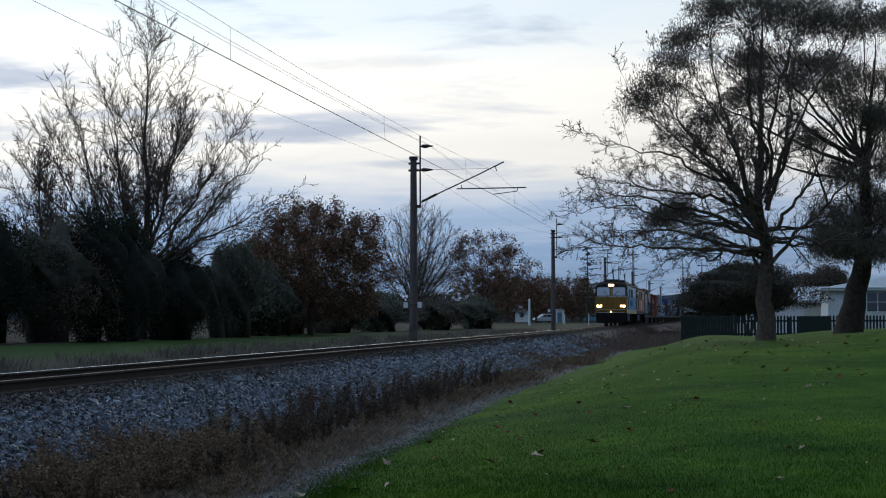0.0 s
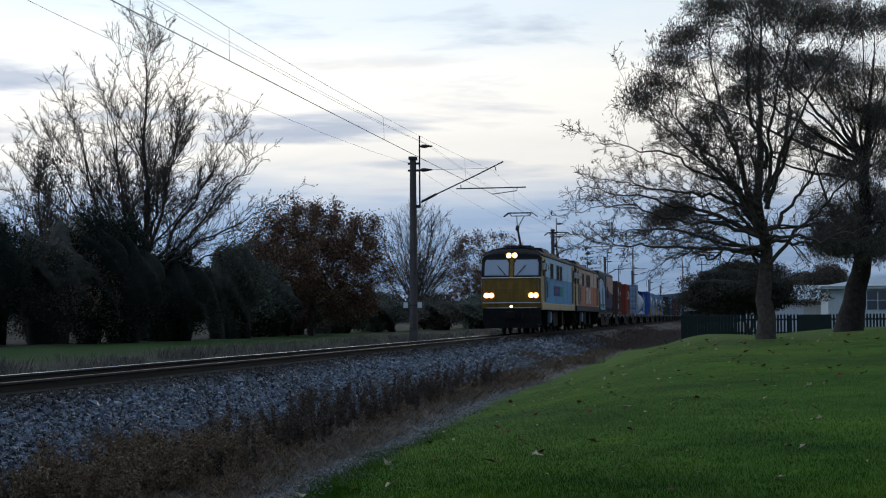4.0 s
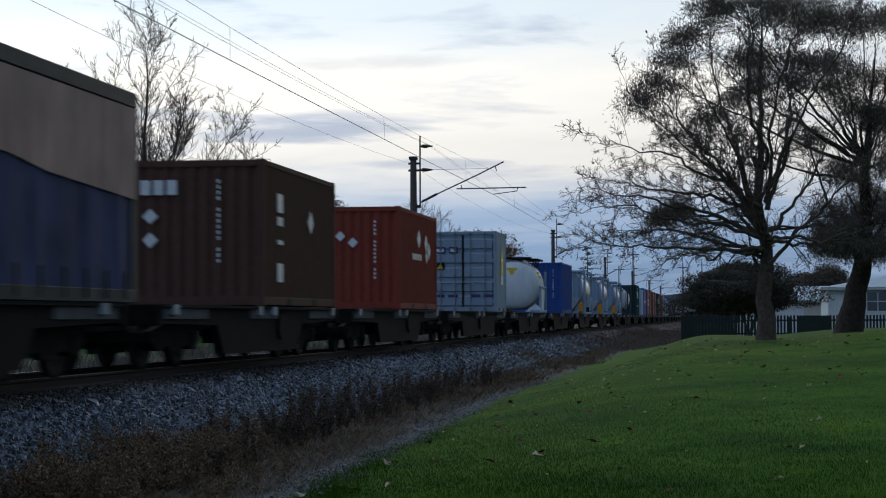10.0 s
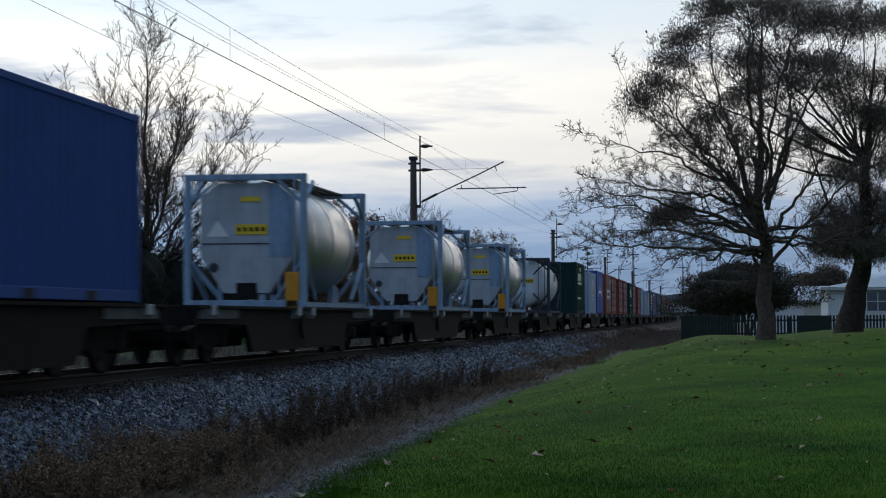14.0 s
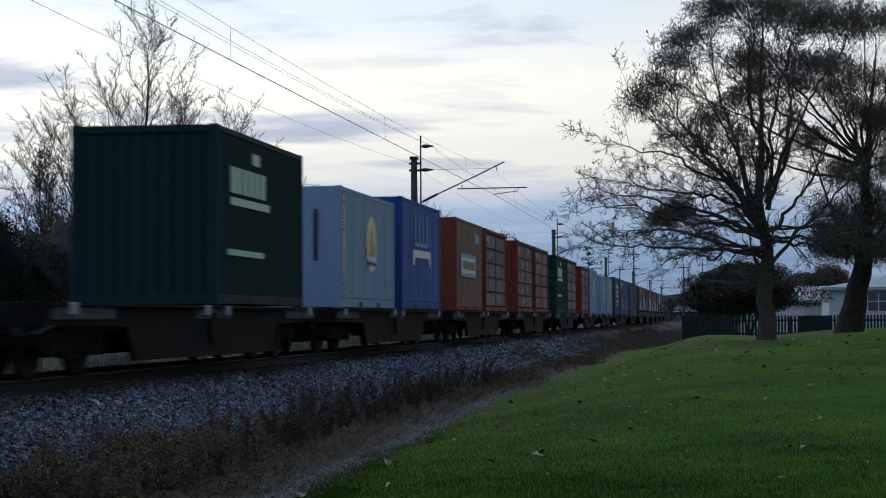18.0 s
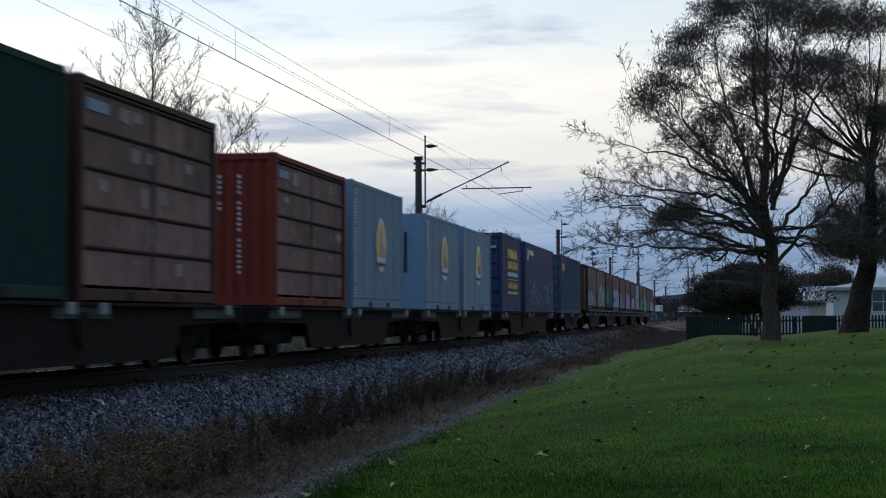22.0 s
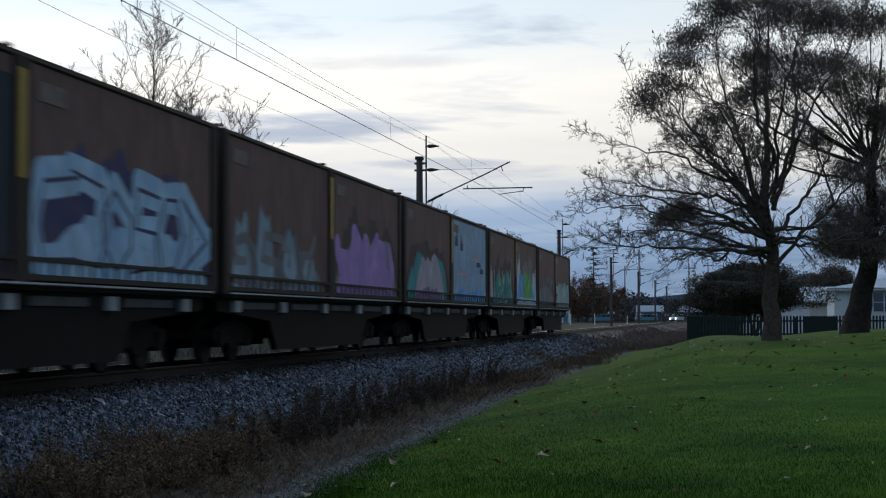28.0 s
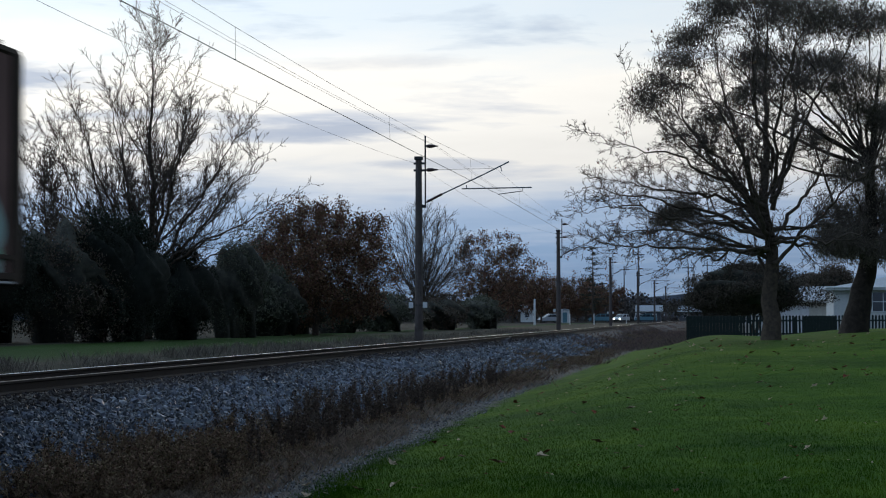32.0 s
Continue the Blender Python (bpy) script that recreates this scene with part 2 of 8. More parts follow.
M_STRAW = island("straw", (.21, .155, .11), .6, .85, .02)
M_FARSTRAW = island("grey_straw", (.15, .128, .10), .6, .9, .02, spec=.1)
M_ROSESTRAW = island("rosy_straw", (.155, .108, .090), .6, .9, .02, spec=.1)
M_GRAVEL = island("pale_gravel", (.13, .127, .125), .8, .8, .01)
M_STALK = island("dead_stalk", (.085, .058, .042), .5, .9, .02)
M_DRYBUSH = island("dry_weed", (.17, .115, .072), .7, .9, .03, spec=.1)
M_CONCRETE = surface("pole_concrete", (.115, .094, .084), .85, vary=.25, grain=4, bump=.3, dirt=.5)
M_STEEL = surface("galvanised", (.20, .20, .21), .5, .6, vary=.2)
M_DARKSTEEL = surface("dark_steel", (.05, .05, .052), .6, .4, vary=.3)
M_WIRE = surface("copper_wire", (.06, .055, .05), .5, .5, vary=.1, bump=0)
M_CERAMIC = surface("insulator", (.06, .035, .03), .3, vary=.1)
M_WHITE = surface("white_paint", (.72, .72, .70), .55, vary=.08, dirt=.25, dirt_color=(.35, .33, .3))
M_FENCE = surface("fence_paint", (.018, .026, .022), .6, vary=.3, bump=.2)

# ---- mesh building ----


class Build:
    """Collects vertices and faces of one mesh."""

    def __init__(self):
        self.v, self.f = [], []

    def add(self, verts, faces):
        o = len(self.v)
        self.v += [tuple(p) for p in verts]
        self.f += [tuple(i + o for i in f) for f in faces]
        return self

    def box(self, x0, x1, y0, y1, z0, z1, c=0.0):
        if not c:
            v = [(x, y, z) for x in (x0, x1) for y in (y0, y1) for z in (z0, z1)]
            return self.add(v, [(0, 1, 3, 2), (4, 6, 7, 5), (0, 4, 5, 1), (2, 3, 7, 6), (0, 2, 6, 4), (1, 5, 7, 3)])
        v, ids = [], {}
        lo, hi = (x0, y0, z0), (x1, y1, z1)
        for k in range(8):
            s = [(k >> a) & 1 for a in range(3)]
            for a in range(3):
                p = [(hi[b] - c if s[b] else lo[b] + c) for b in range(3)]
                p[a] = hi[a] if s[a] else lo[a]
                ids[k, a] = len(v)
                v.append(p)
        f = []
        for a in range(3):
            b, d = [(1, 2), (2, 0), (0, 1)][a]
            for s in (0, 1):
                ks = [(s << a), (s << a) | (1 << b), (s << a) | (1 << b) | (1 << d), (s << a) | (1 << d)]
                if not s:
                    ks.reverse()
                f.append([ids[k, a] for k in ks])
            for sb in (0, 1):
                for sd in (0, 1):
                    k0 = (sb << b) | (sd << d)
                    k1 = k0 | (1 << a)
                    f.append([ids[k0, b], ids[k1, b], ids[k1, d], ids[k0, d]])
        for k in range(8):
            f.append([ids[k, 0], ids[k, 1], ids[k, 2]])
        return self.add(v, f)

    def tube(self, pts, radii, n=6, caps=True):
        pts = [Vector(p) for p in pts]
        v, f = [], []
        side = None
        for i, p in enumerate(pts):
            d = (pts[min(i + 1, len(pts) - 1)] - pts[max(i - 1, 0)]).normalized()
            if side is None:
                side = d.orthogonal().normalized()
            side = (side - d * side.dot(d))
            side = side.normalized() if side.length > 1e-6 else d.orthogonal().normalized()
            w = d.cross(side)
            r = radii[i] if isinstance(radii, (list, tuple)) else radii
            for k in range(n):
                a = 2 * math.pi * k / n
                v.append(p + (side * math.cos(a) + w * math.sin(a)) * r)
        for i in range(len(pts) - 1):
            for k in range(n):
                a, b = i * n + k, i * n + (k + 1) % n
                f.append((a, b, b + n, a + n))
        if caps:
            f.append(tuple(range(n - 1, -1, -1)))
            f.append(tuple(range((len(pts) - 1) * n, len(pts) * n)))
        return self.add(v, f)

    def prism(self, outline, axis, a, b):
        """An outline of (u, v) drawn out along an axis from a to b."""
        n = len(outline)

        def at(u, v, w):
            return [(w, u, v), (u, w, v), (u, v, w)][axis]
        v = [at(p[0], p[1], a) for p in outline] + [at(p[0], p[1], b) for p in outline]
        f = [tuple(range(n)), tuple(range(2 * n - 1, n - 1, -1))] + [(i, i + n, (i + 1) % n + n, (i + 1) % n) for i in range(n)]
        return self.add(v, f)

    def turned(self, profile, n=16, axis=1):
        """A body turned about an axis (0 x, 1 y, 2 z): profile of (along, radius)."""
        v, f = [], []
        for s, r in profile:
            for k in range(n):
                a = 2 * math.pi * k / n
                u, w = math.cos(a) * r, math.sin(a) * r
                v.append([(s, u, w), (u, s, w), (u, w, s)][axis])
        for i in range(len(profile) - 1):
            for k in range(n):
                a, b = i * n + k, i * n + (k + 1) % n
                f.append((a, b, b + n, a + n))
        f.append(tuple(range(n)))
        f.append(tuple(range((len(profile) - 1) * n, len(profile) * n)))
        return self.add(v, f)

    def mesh(self, name, material, smooth=False):
        me = bpy.data.meshes.new(name)
        me.from_pydata(self.v, [], self.f)
        me.validate()
        bm = bmesh.new()
        bm.from_mesh(me)
        if len(bm.faces) < 30000:
            bmesh.ops.recalc_face_normals(bm, faces=bm.faces)
        bm.to_mesh(me)
        bm.free()
        if smooth:
            me.shade_smooth()
        me.materials.append(material)
        return me


JOINED = {"code_mark", "name_bar", "sign_letter", "letter_bar", "scribble", "label_bar", "slat", "door_mark", "crown", "foliage", "code_strip"}


def part(name, b, material, parent, label="", at=None, smooth=False):
    """One mesh under a thing or a part. b: a Build or a ready mesh."""
    me = b if isinstance(b, bpy.types.Mesh) else b.mesh(name, material, smooth)
    ob = new(name, me)
    ob.parent = parent
    if at is not None:
        ob.matrix_basis = at
    return tagged(ob, label, kind="stuff" if name in JOINED else "")


def thing(name, label, category, at=None, group="", kind="", mesh=None):
    ob = new(name, mesh)
    if at is not None:
        ob.matrix_basis = at
    return tagged(ob, label, category, group, kind)


def raw_mesh(name, verts, faces, material):
    me = bpy.data.meshes.new(name)
    me.from_pydata(verts, [], faces)
    me.materials.append(material)
    return me


def smoothstep(t):
    t = np.clip(t, 0, 1)
    return t * t * (3 - 2 * t)


def ground_z(x, y):
    """The height of the ground: flat verge, a lawn that rises, a low field across the line."""
    x, y = np.asarray(x, float), np.asarray(y, float)
    rise = 0.97 * smoothstep((y - 8) / 37) * smoothstep((x - 4.9) / 4.0) + 0.06 * np.clip(x - 10, 0, 20) * smoothstep((y - 15) / 30)
    rise = rise * (1 - 0.75 * smoothstep((y - 56) / 26) * smoothstep((x - 4) / 6))
    z = -0.9 + rise
    across = -0.9 + 0.55 * smoothstep((-x - 2.5) / 3.0)
    z = np.where(x < 0, across, z)
    return z + 0.03 * np.sin(x * 1.7 + y * .31) * np.sin(y * .23 + 1) * smoothstep((np.abs(x) - 5) / 2)


# ---- ground, track bed, rails ----


def build_ground():
    xs = np.concatenate([np.linspace(-3000, -260, 8), np.linspace(-220, -30, 10), np.linspace(-27, -6, 22), np.linspace(-5, 4.4, 14),
                         np.linspace(4.7, 16, 46), np.linspace(17, 40, 20), np.linspace(60, 300, 8), np.linspace(500, 3000, 6)])
    ys = np.concatenate([np.linspace(-600, -20, 8), np.linspace(-15, 100, 116), np.linspace(105, 400, 40), np.linspace(500, 4500, 12)])
    X, Y = np.meshgrid(xs, ys)
    Z = ground_z(X, Y)
    nx = len(xs)
    verts = np.stack([X, Y, Z], -1).reshape(-1, 3).tolist()
    faces = [(j * nx + i, j * nx + i + 1, (j + 1) * nx + i + 1, (j + 1) * nx + i) for j in range(len(ys) - 1) for i in range(nx - 1)]
    me = raw_mesh("ground", verts, faces, M_GROUND)
    me.shade_smooth()
    thing("ground", "mown lawn, dry weedy verge and rough grass beside a railway", "ground", kind="structure", mesh=me)


def stones(rng, x, y, z, size):
    """Angular stones: squashed, skewed octahedra with cut tips."""
    n = len(x)
    base = np.array([(1, 0, -.2), (0, 1, -.15), (-1, 0, -.2), (0, -1, -.15), (.35, .3, .75), (-.4, -.2, .7), (0, 0, -.8)], float)
    tris = np.array([(0, 1, 4), (1, 5, 4), (1, 2, 5), (2, 3, 5), (3, 4, 5), (3, 0, 4), (1, 0, 6), (2, 1, 6), (3, 2, 6), (0, 3, 6)])
    v = base[None] * (1 + rng.uniform(-.45, .45, (n, 7, 3)))
    v *= rng.uniform(.62, 1.1, (n, 1, 3)) * size[:, None, None]
    for i, j in ((0, 1), (1, 2), (0, 2), (0, 1)):
        a = rng.uniform(0, 2 * np.pi, n)
        c, s = np.cos(a)[:, None], np.sin(a)[:, None]
        v[..., i], v[..., j] = v[..., i] * c - v[..., j] * s, v[..., i] * s + v[..., j] * c
    v += np.stack([x, y, z], -1)[:, None]
    f = tris[None] + (np.arange(n) * 7)[:, None, None]
    return v.reshape(-1, 3), f.reshape(-1, 3)


RAIL = -0.10  # height of the running surface
BED = [(-3.0, -.95), (-1.75, -.36), (-1.5, -.29), (-.75, -.29), (-.45, -.33), (.45, -.33), (.75, -.30), (1.5, -.30), (1.75, -.36), (3.45, -.95)]


def build_track():
    b = Build()
    ys = list(range(-40, 121, 8)) + [180, 260, 400, 700, 1200]
    for y in ys:
        for x, z in BED:
            b.v.append((x, y, z))
    n = len(BED)
    b.f = [(j * n + i, j * n + i + 1, (j + 1) * n + i + 1, (j + 1) * n + i) for j in range(len(ys) - 1) for i in range(n - 1)]
    bed = thing("track_bed", "crushed-stone ballast bed of a railway, dark for the shade between stones", "ballast", kind="structure", mesh=b.mesh("track_bed", M_BALLAST))
    rng = np.random.default_rng(5)
    vs, fs, o = [], [], 0
    px, pz = [p[0] for p in BED], [p[1] for p in BED]
    for y0, y1, dens, size in ((12, 20, 640, .033), (20, 28, 520, .037), (28, 40, 330, .044), (40, 60, 150, .058), (60, 100, 60, .08)):
        count = int((y1 - y0) * 3.1 * dens)
        x, y = rng.uniform(.62, 3.75, count), rng.uniform(y0, y1, count)
        keep = (x < 3.2) | (rng.uniform(0, 1, count) < .4)
        x, y = x[keep], y[keep]
        z = np.interp(x, px, pz) + rng.uniform(-.01, .03, len(x))
        v, f = stones(rng, x, y, np.maximum(z, -.89), size * rng.uniform(.7, 1.0, len(x)) * rng.lognormal(0, .28, len(x)))
        vs.append(v)
        fs.append(f + o)
        o += len(v)
    me = raw_mesh("ballast_stones", np.concatenate(vs).tolist(), np.concatenate(fs).tolist(), M_STONE)
    thing("ballast_stones", "loose angular blue-grey ballast stones on the track bed", "stones", kind="stuff", mesh=me)
    track = thing("railway_track", "single narrow-gauge railway track with worn shining rails", "railway track", pose(0, 0, RAIL), kind="structure")
    web = [(-.065, -.16), (.065, -.16), (.065, -.148), (.012, -.125), (.010, -.045), (.034, -.032), (.034, -.010), (.026, -.003), (-.026, -.003), (-.034, -.010), (-.034, -.032), (-.010, -.045), (-.012, -.125), (-.065, -.148)]
    for side in (-1, 1):
        c = side * .5685
        rail = part("rail", Build().prism([(c + u, v) for u, v in web], 1, -60, 900), M_RAIL, track, "rusty steel rail")
        part("rail_head", Build().prism([(c - .018, -.005), (c + .018, -.005), (c + .015, 0), (c - .015, 0)], 1, -60, 900), M_HEAD if side < 0 else M_DULLHEAD, rail, "polished running surface" if side < 0 else "dull brown running surface")
    tie = Build().box(-1.07, 1.07, -.11, .11, -.30, -.165, .012).mesh("sleeper", M_SLEEPER)
    for i in range(290):
        part("sleeper", tie, None, track, at=pose(0, -8 + i * .61, 0, 0, 0, random.uniform(-.6, .6)))


build_ground()
build_track()

# ---- overhead line ----

POLES = [10 + 63 * i for i in range(-1, 7)]


def build_pole(y):
    pole = thing("overhead_line_pole", "tall weathered concrete mast carrying overhead line over the track", "pole", pose(-3.0, y, 0), "overhead line poles")
    part("mast", Build().prism([(-.16, -.13), (.16, -.13), (.16, .13), (-.16, .13)], 2, -1.0, 0.3).tube([(0, 0, .25), (0, 0, 7.05)], [.175, .125], 8), M_CONCRETE, pole)
    part("cap", Build().box(-.16, .16, -.16, .16, 6.98, 7.12, .02).box(-.2, .28, -.05, .05, 6.80, 6.88).box(-.2, .28, -.05, .05, 6.52, 6.60), M_DARKSTEEL, pole)
    part("upright", Build().tube([(.27, 0, 5.05), (.27, 0, 7.95)], .035, 6).box(.1, .3, -.04, .04, 5.05, 5.17), M_DARKSTEEL, pole)
    for z in (7.53, 6.58):
        part("insulator", Build().turned([(.30, .02), (.34, .06), (.40, .075), (.52, .075), (.60, .055), (.74, .03), (.80, .015)], 8, 0), M_CERAMIC, pole, at=pose(0, 0, z))
    part("cantilever", Build().tube([(.30, 0, 5.27), (.62, 0, 5.45), (2.6, 0, 6.35), (3.65, 0, 6.86)], .028, 6), M_STEEL, pole)
    part("strut_insulator", Build().tube([(.36, 0, 5.31), (.95, 0, 5.60)], [.05, .05], 6), M_CERAMIC, pole)
    part("register_arm", Build().tube([(1.75, 0, 5.80), (4.55, 0, 5.82)], .026, 6).tube([(1.95, 0, 5.80), (1.93, 0, 5.95)], .02, 5).tube([(4.2, 0, 5.8), (4.18, 0, 5.68), (3.2, 0, 5.56)], .018, 5), M_STEEL, pole)
    part("tie_rod", Build().tube([(.8, 0, 6.58), (3.1, 0, 6.60)], .008, 4).tube([(3.3, 0, 6.70), (3.36, 0, 6.48)], .02, 5), M_STEEL, pole)
    for sx in (-.30, .27):
        part("small_plate", Build().box(sx - .09, sx + .09, -.17, -.155, 1.05, 1.27, .004), M_WHITE, pole, "small blank white plate")
    part("bracket", Build().box(-.4, .38, -.16, -.13, 1.14, 1.18), M_DARKSTEEL, pole)
    return pole


for y in POLES:
    build_pole(y)


def wire(name, label, points_at, r, sag):
    """A wire hung from pole to pole."""
    pts = []
    for a, b in zip(POLES, POLES[1:]):
        for k in range(8):
            t = k / 8
            p = Vector(points_at(a)).lerp(Vector(points_at(b)), t)
            p.z -= 4 * sag * t * (1 - t)
            pts.append(p)
    thing(name, label, "wire", group="overhead wires", mesh=Build().tube(pts, r, 5).mesh(name, M_WIRE, True))
    return pts


def stagger(y):
    return .26 if round((y - 10) / 63) % 2 else -.1


contact = wire("contact_wire", "dark copper contact wire hung over the track", lambda y: (stagger(y), y, 5.54), .009, .04)
messenger = wire("messenger_wire", "dark stranded wire that carries the contact wire", lambda y: (stagger(y) * .8, y, 6.52), .0045, .42)
wire("feeder_wire", "thin dark feeder wire between line poles", lambda y: (-2.25, y, 7.53), .0045, .35)
wire("feeder_wire", "thin dark feeder wire between line poles", lambda y: (-2.40, y, 7.58), .0045, .40)
wire("earth_wire", "thin dark earth wire between line poles", lambda y: (-3.15, y, 6.85), .0045, .5)
for i, (a, b) in enumerate(zip(contact, messenger)):
    if i % 2:
        thing("dropper", "thin hanger between the two line wires", "wire", group="droppers", mesh=Build().tube([a, b], .004, 4).mesh("dropper", M_WIRE))

# ---- plants ----


def leaf_faces(rng, centres, size, hang=0.0, per=1, jitter=0.1, slim=.5):
    """Small folded leaves about the given centres."""
    c = np.repeat(np.asarray(centres, float), per, 0)
    n = len(c)
    c = c + rng.normal(0, jitter, (n, 3))
    a = rng.normal(0, 1, (n, 3))
    a[:, 2] -= hang * 2
    a /= np.linalg.norm(a, axis=1)[:, None]
    b = np.cross(a, rng.normal(0, 1, (n, 3)))
    b /= np.linalg.norm(b, axis=1)[:, None] + 1e-9
    s = size * rng.uniform(.6, 1.4, n)[:, None]
    up = np.cross(a, b) * s * .15
    v = np.stack([c - a * s, c + b * s * slim + up, c + a * s, c - b * s * slim + up], 1).reshape(-1, 3)
    i = np.arange(n)[:, None] * 4
    f = np.concatenate([i + [0, 1, 2], i + [0, 2, 3]], 0)
    return v, f


def leaf_mesh(name, rng, centres, size, material, **kw):
    v, f = leaf_faces(rng, centres, size, **kw)
    return raw_mesh(name, v.tolist(), f.tolist(), material)


def blob(rng, size, lumps=5, n=18):
    """An uneven mass: a ball pushed about by waves."""
    sx, sy, sz = size
    ph = rng.uniform(0, 6.28, (lumps, 3))
    fr = rng.uniform(1.5, 4.5, (lumps, 3))
    v = []
    for i in range(n + 1):
        for k in range(n * 2):
            a, e = math.pi * k / n, math.pi * (i / n - .5)
            d = np.array([math.cos(a) * math.cos(e), math.sin(a) * math.cos(e), math.sin(e)])
            w = 1 + sum(.09 * math.sin(fr[j] @ d * 2 + ph[j, 0]) for j in range(lumps)) + .035 * math.sin(fr[0] @ d * 5 + ph[0, 1]) * math.sin(fr[1] @ d * 6 + ph[1, 1])
            v.append((d[0] * sx * w, d[1] * sy * w, max(d[2] * sz * w, -sz * .92) + sz * .9))
    m = n * 2
    f = [(i * m + k, i * m + (k + 1) % m, (i + 1) * m + (k + 1) % m, (i + 1) * m + k) for i in range(n) for k in range(m)]
    return np.array(v), f


def shrub(seed, x, y, size, label, count=5000, leaf=.11, material=M_HEDGE, core=None, name="shrub", group="shrubs", stems=True, lift=0.0, inset=.78):
    rng = np.random.default_rng(seed)
    s = thing(name, label, "shrub", pose(x, y, float(ground_z(x, y)) - .08), group)
    v, f = blob(rng, size)
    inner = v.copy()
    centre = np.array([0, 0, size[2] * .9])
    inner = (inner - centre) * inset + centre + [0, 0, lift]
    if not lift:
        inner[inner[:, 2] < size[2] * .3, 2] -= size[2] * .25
    # solid dark core: the shade among the leaves, put in as colour
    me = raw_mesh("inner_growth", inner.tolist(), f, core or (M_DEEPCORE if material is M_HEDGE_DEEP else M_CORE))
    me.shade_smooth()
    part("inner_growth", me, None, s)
    # foliage in overlapping bunches over the mass
    bunches = 46
    hub = (v[rng.integers(0, len(v), bunches)] - centre) * rng.uniform(.40, .78, (bunches, 1)) + centre
    which = rng.integers(0, bunches, count)
    d = rng.normal(0, 1, (count, 3))
    d /= np.linalg.norm(d, axis=1)[:, None]
    wide = rng.uniform(.24, .42, bunches)[which][:, None] * rng.uniform(.35, 1.12, (count, 1)) ** .5
    pick = hub[which] + d * wide * np.array(size) * [1, 1, .85] + [0, 0, lift]
    pick = pick[pick[:, 2] > .04 + lift * .9]
    part("foliage", leaf_mesh("foliage", rng, pick, leaf, material, jitter=.07, hang=.2), None, s)
    if stems:
        b = Build()
        for k in range(4):
            a = rng.uniform(0, 6.28)
            b.tube([(0.2 * math.cos(a), .2 * math.sin(a), -.1), (size[0] * .3 * math.cos(a), size[1] * .3 * math.sin(a), size[2] * .6 + lift)], [.09, .04], 5)
        part("stems", b, M_BARK, s)
    return s


def colonise(rng, stems, targets, step, kill, inertia=.55, lift=.08, wander=.18, rounds=110):
    """Branches that grow from the stems towards targets spread over a crown, and fork on their way."""
    P, up_to = [], []
    for line in stems:
        last = -1 if not P else int(np.argmin(np.linalg.norm(np.array(P) - line[0], axis=1)))
        for a, b in zip(line[:-1], line[1:]):
            a, b = np.array(a, float), np.array(b, float)
            n = max(2, int(np.linalg.norm(b - a) / step))
            for k in range(0 if not P else 1, n + 1):
                P.append(a + (b - a) * k / n + rng.normal(0, step * .12, 3) * (0 < k < n))
                up_to.append(last)
                last = len(P) - 1
    T = np.array(targets)
    pts = np.array(P)
    d = np.linalg.norm(T[:, None] - pts[None], axis=2)
    near, gap = d.argmin(1), d.min(1)
    kids = collections.Counter(up_to)
    way = {}
    for i, q in enumerate(up_to):
        v = pts[i] - pts[q] if q >= 0 else np.array([0, 0, 1.0])
        way[i] = v / (np.linalg.norm(v) + 1e-9)
    for _ in range(rounds):
        if not len(T):
            break
        pull = (T - pts[near]) / (gap[:, None] + 1e-9)
        order = np.argsort(near, kind="stable")
        ids, first = np.unique(near[order], return_index=True)
        total = np.add.reduceat(pull[order], first, axis=0)
        fresh, roots = [], []
        for i, v in zip(ids, total):
            if kids[i] > 3:
                continue
            v = v / (np.linalg.norm(v) + 1e-9) + way[i] * inertia + rng.normal(0, wander, 3) + [0, 0, lift]
            v /= np.linalg.norm(v) + 1e-9
            fresh.append(pts[i] + v * step)
            roots.append(int(i))
            way[len(pts) + len(fresh) - 1] = v
            kids[i] += 1
        if not fresh:
            break
        fresh = np.array(fresh)
        dist = (T * T).sum(1)[:, None] + (fresh * fresh).sum(1)[None] - 2 * T @ fresh.T
        k = dist.argmin(1)
        g = np.linalg.norm(T - fresh[k], axis=1)
        closer = g < gap
        near = np.where(closer, k + len(pts), near)
        gap = np.where(closer, g, gap)
        pts = np.concatenate([pts, fresh])
        up_to += roots
        keep = gap > kill
        T, near, gap = T[keep], near[keep], gap[keep]
    return pts, up_to


def curved_tube(V, Fc, pts, radii, n):
    o, m = len(V), len(pts)
    side = None
    for i in range(m):
        d = (pts[min(i + 1, m - 1)] - pts[max(i - 1, 0)])
        d = d.normalized() if d.length > 1e-6 else Vector((0, 0, 1))
        side = d.orthogonal() if side is None else side - d * side.dot(d)
        side = side.normalized() if side.length > 1e-6 else d.orthogonal().normalized()
        w = d.cross(side)
        for k in range(n):
            a = 6.2832 * k / n
            V.append(pts[i] + (side * math.cos(a) + w * math.sin(a)) * radii[i])
    for i in range(m - 1):
        for k in range(n):
            a, b = o + i * n + k, o + i * n + (k + 1) % n
            Fc.append((a, b, b + n, a + n))


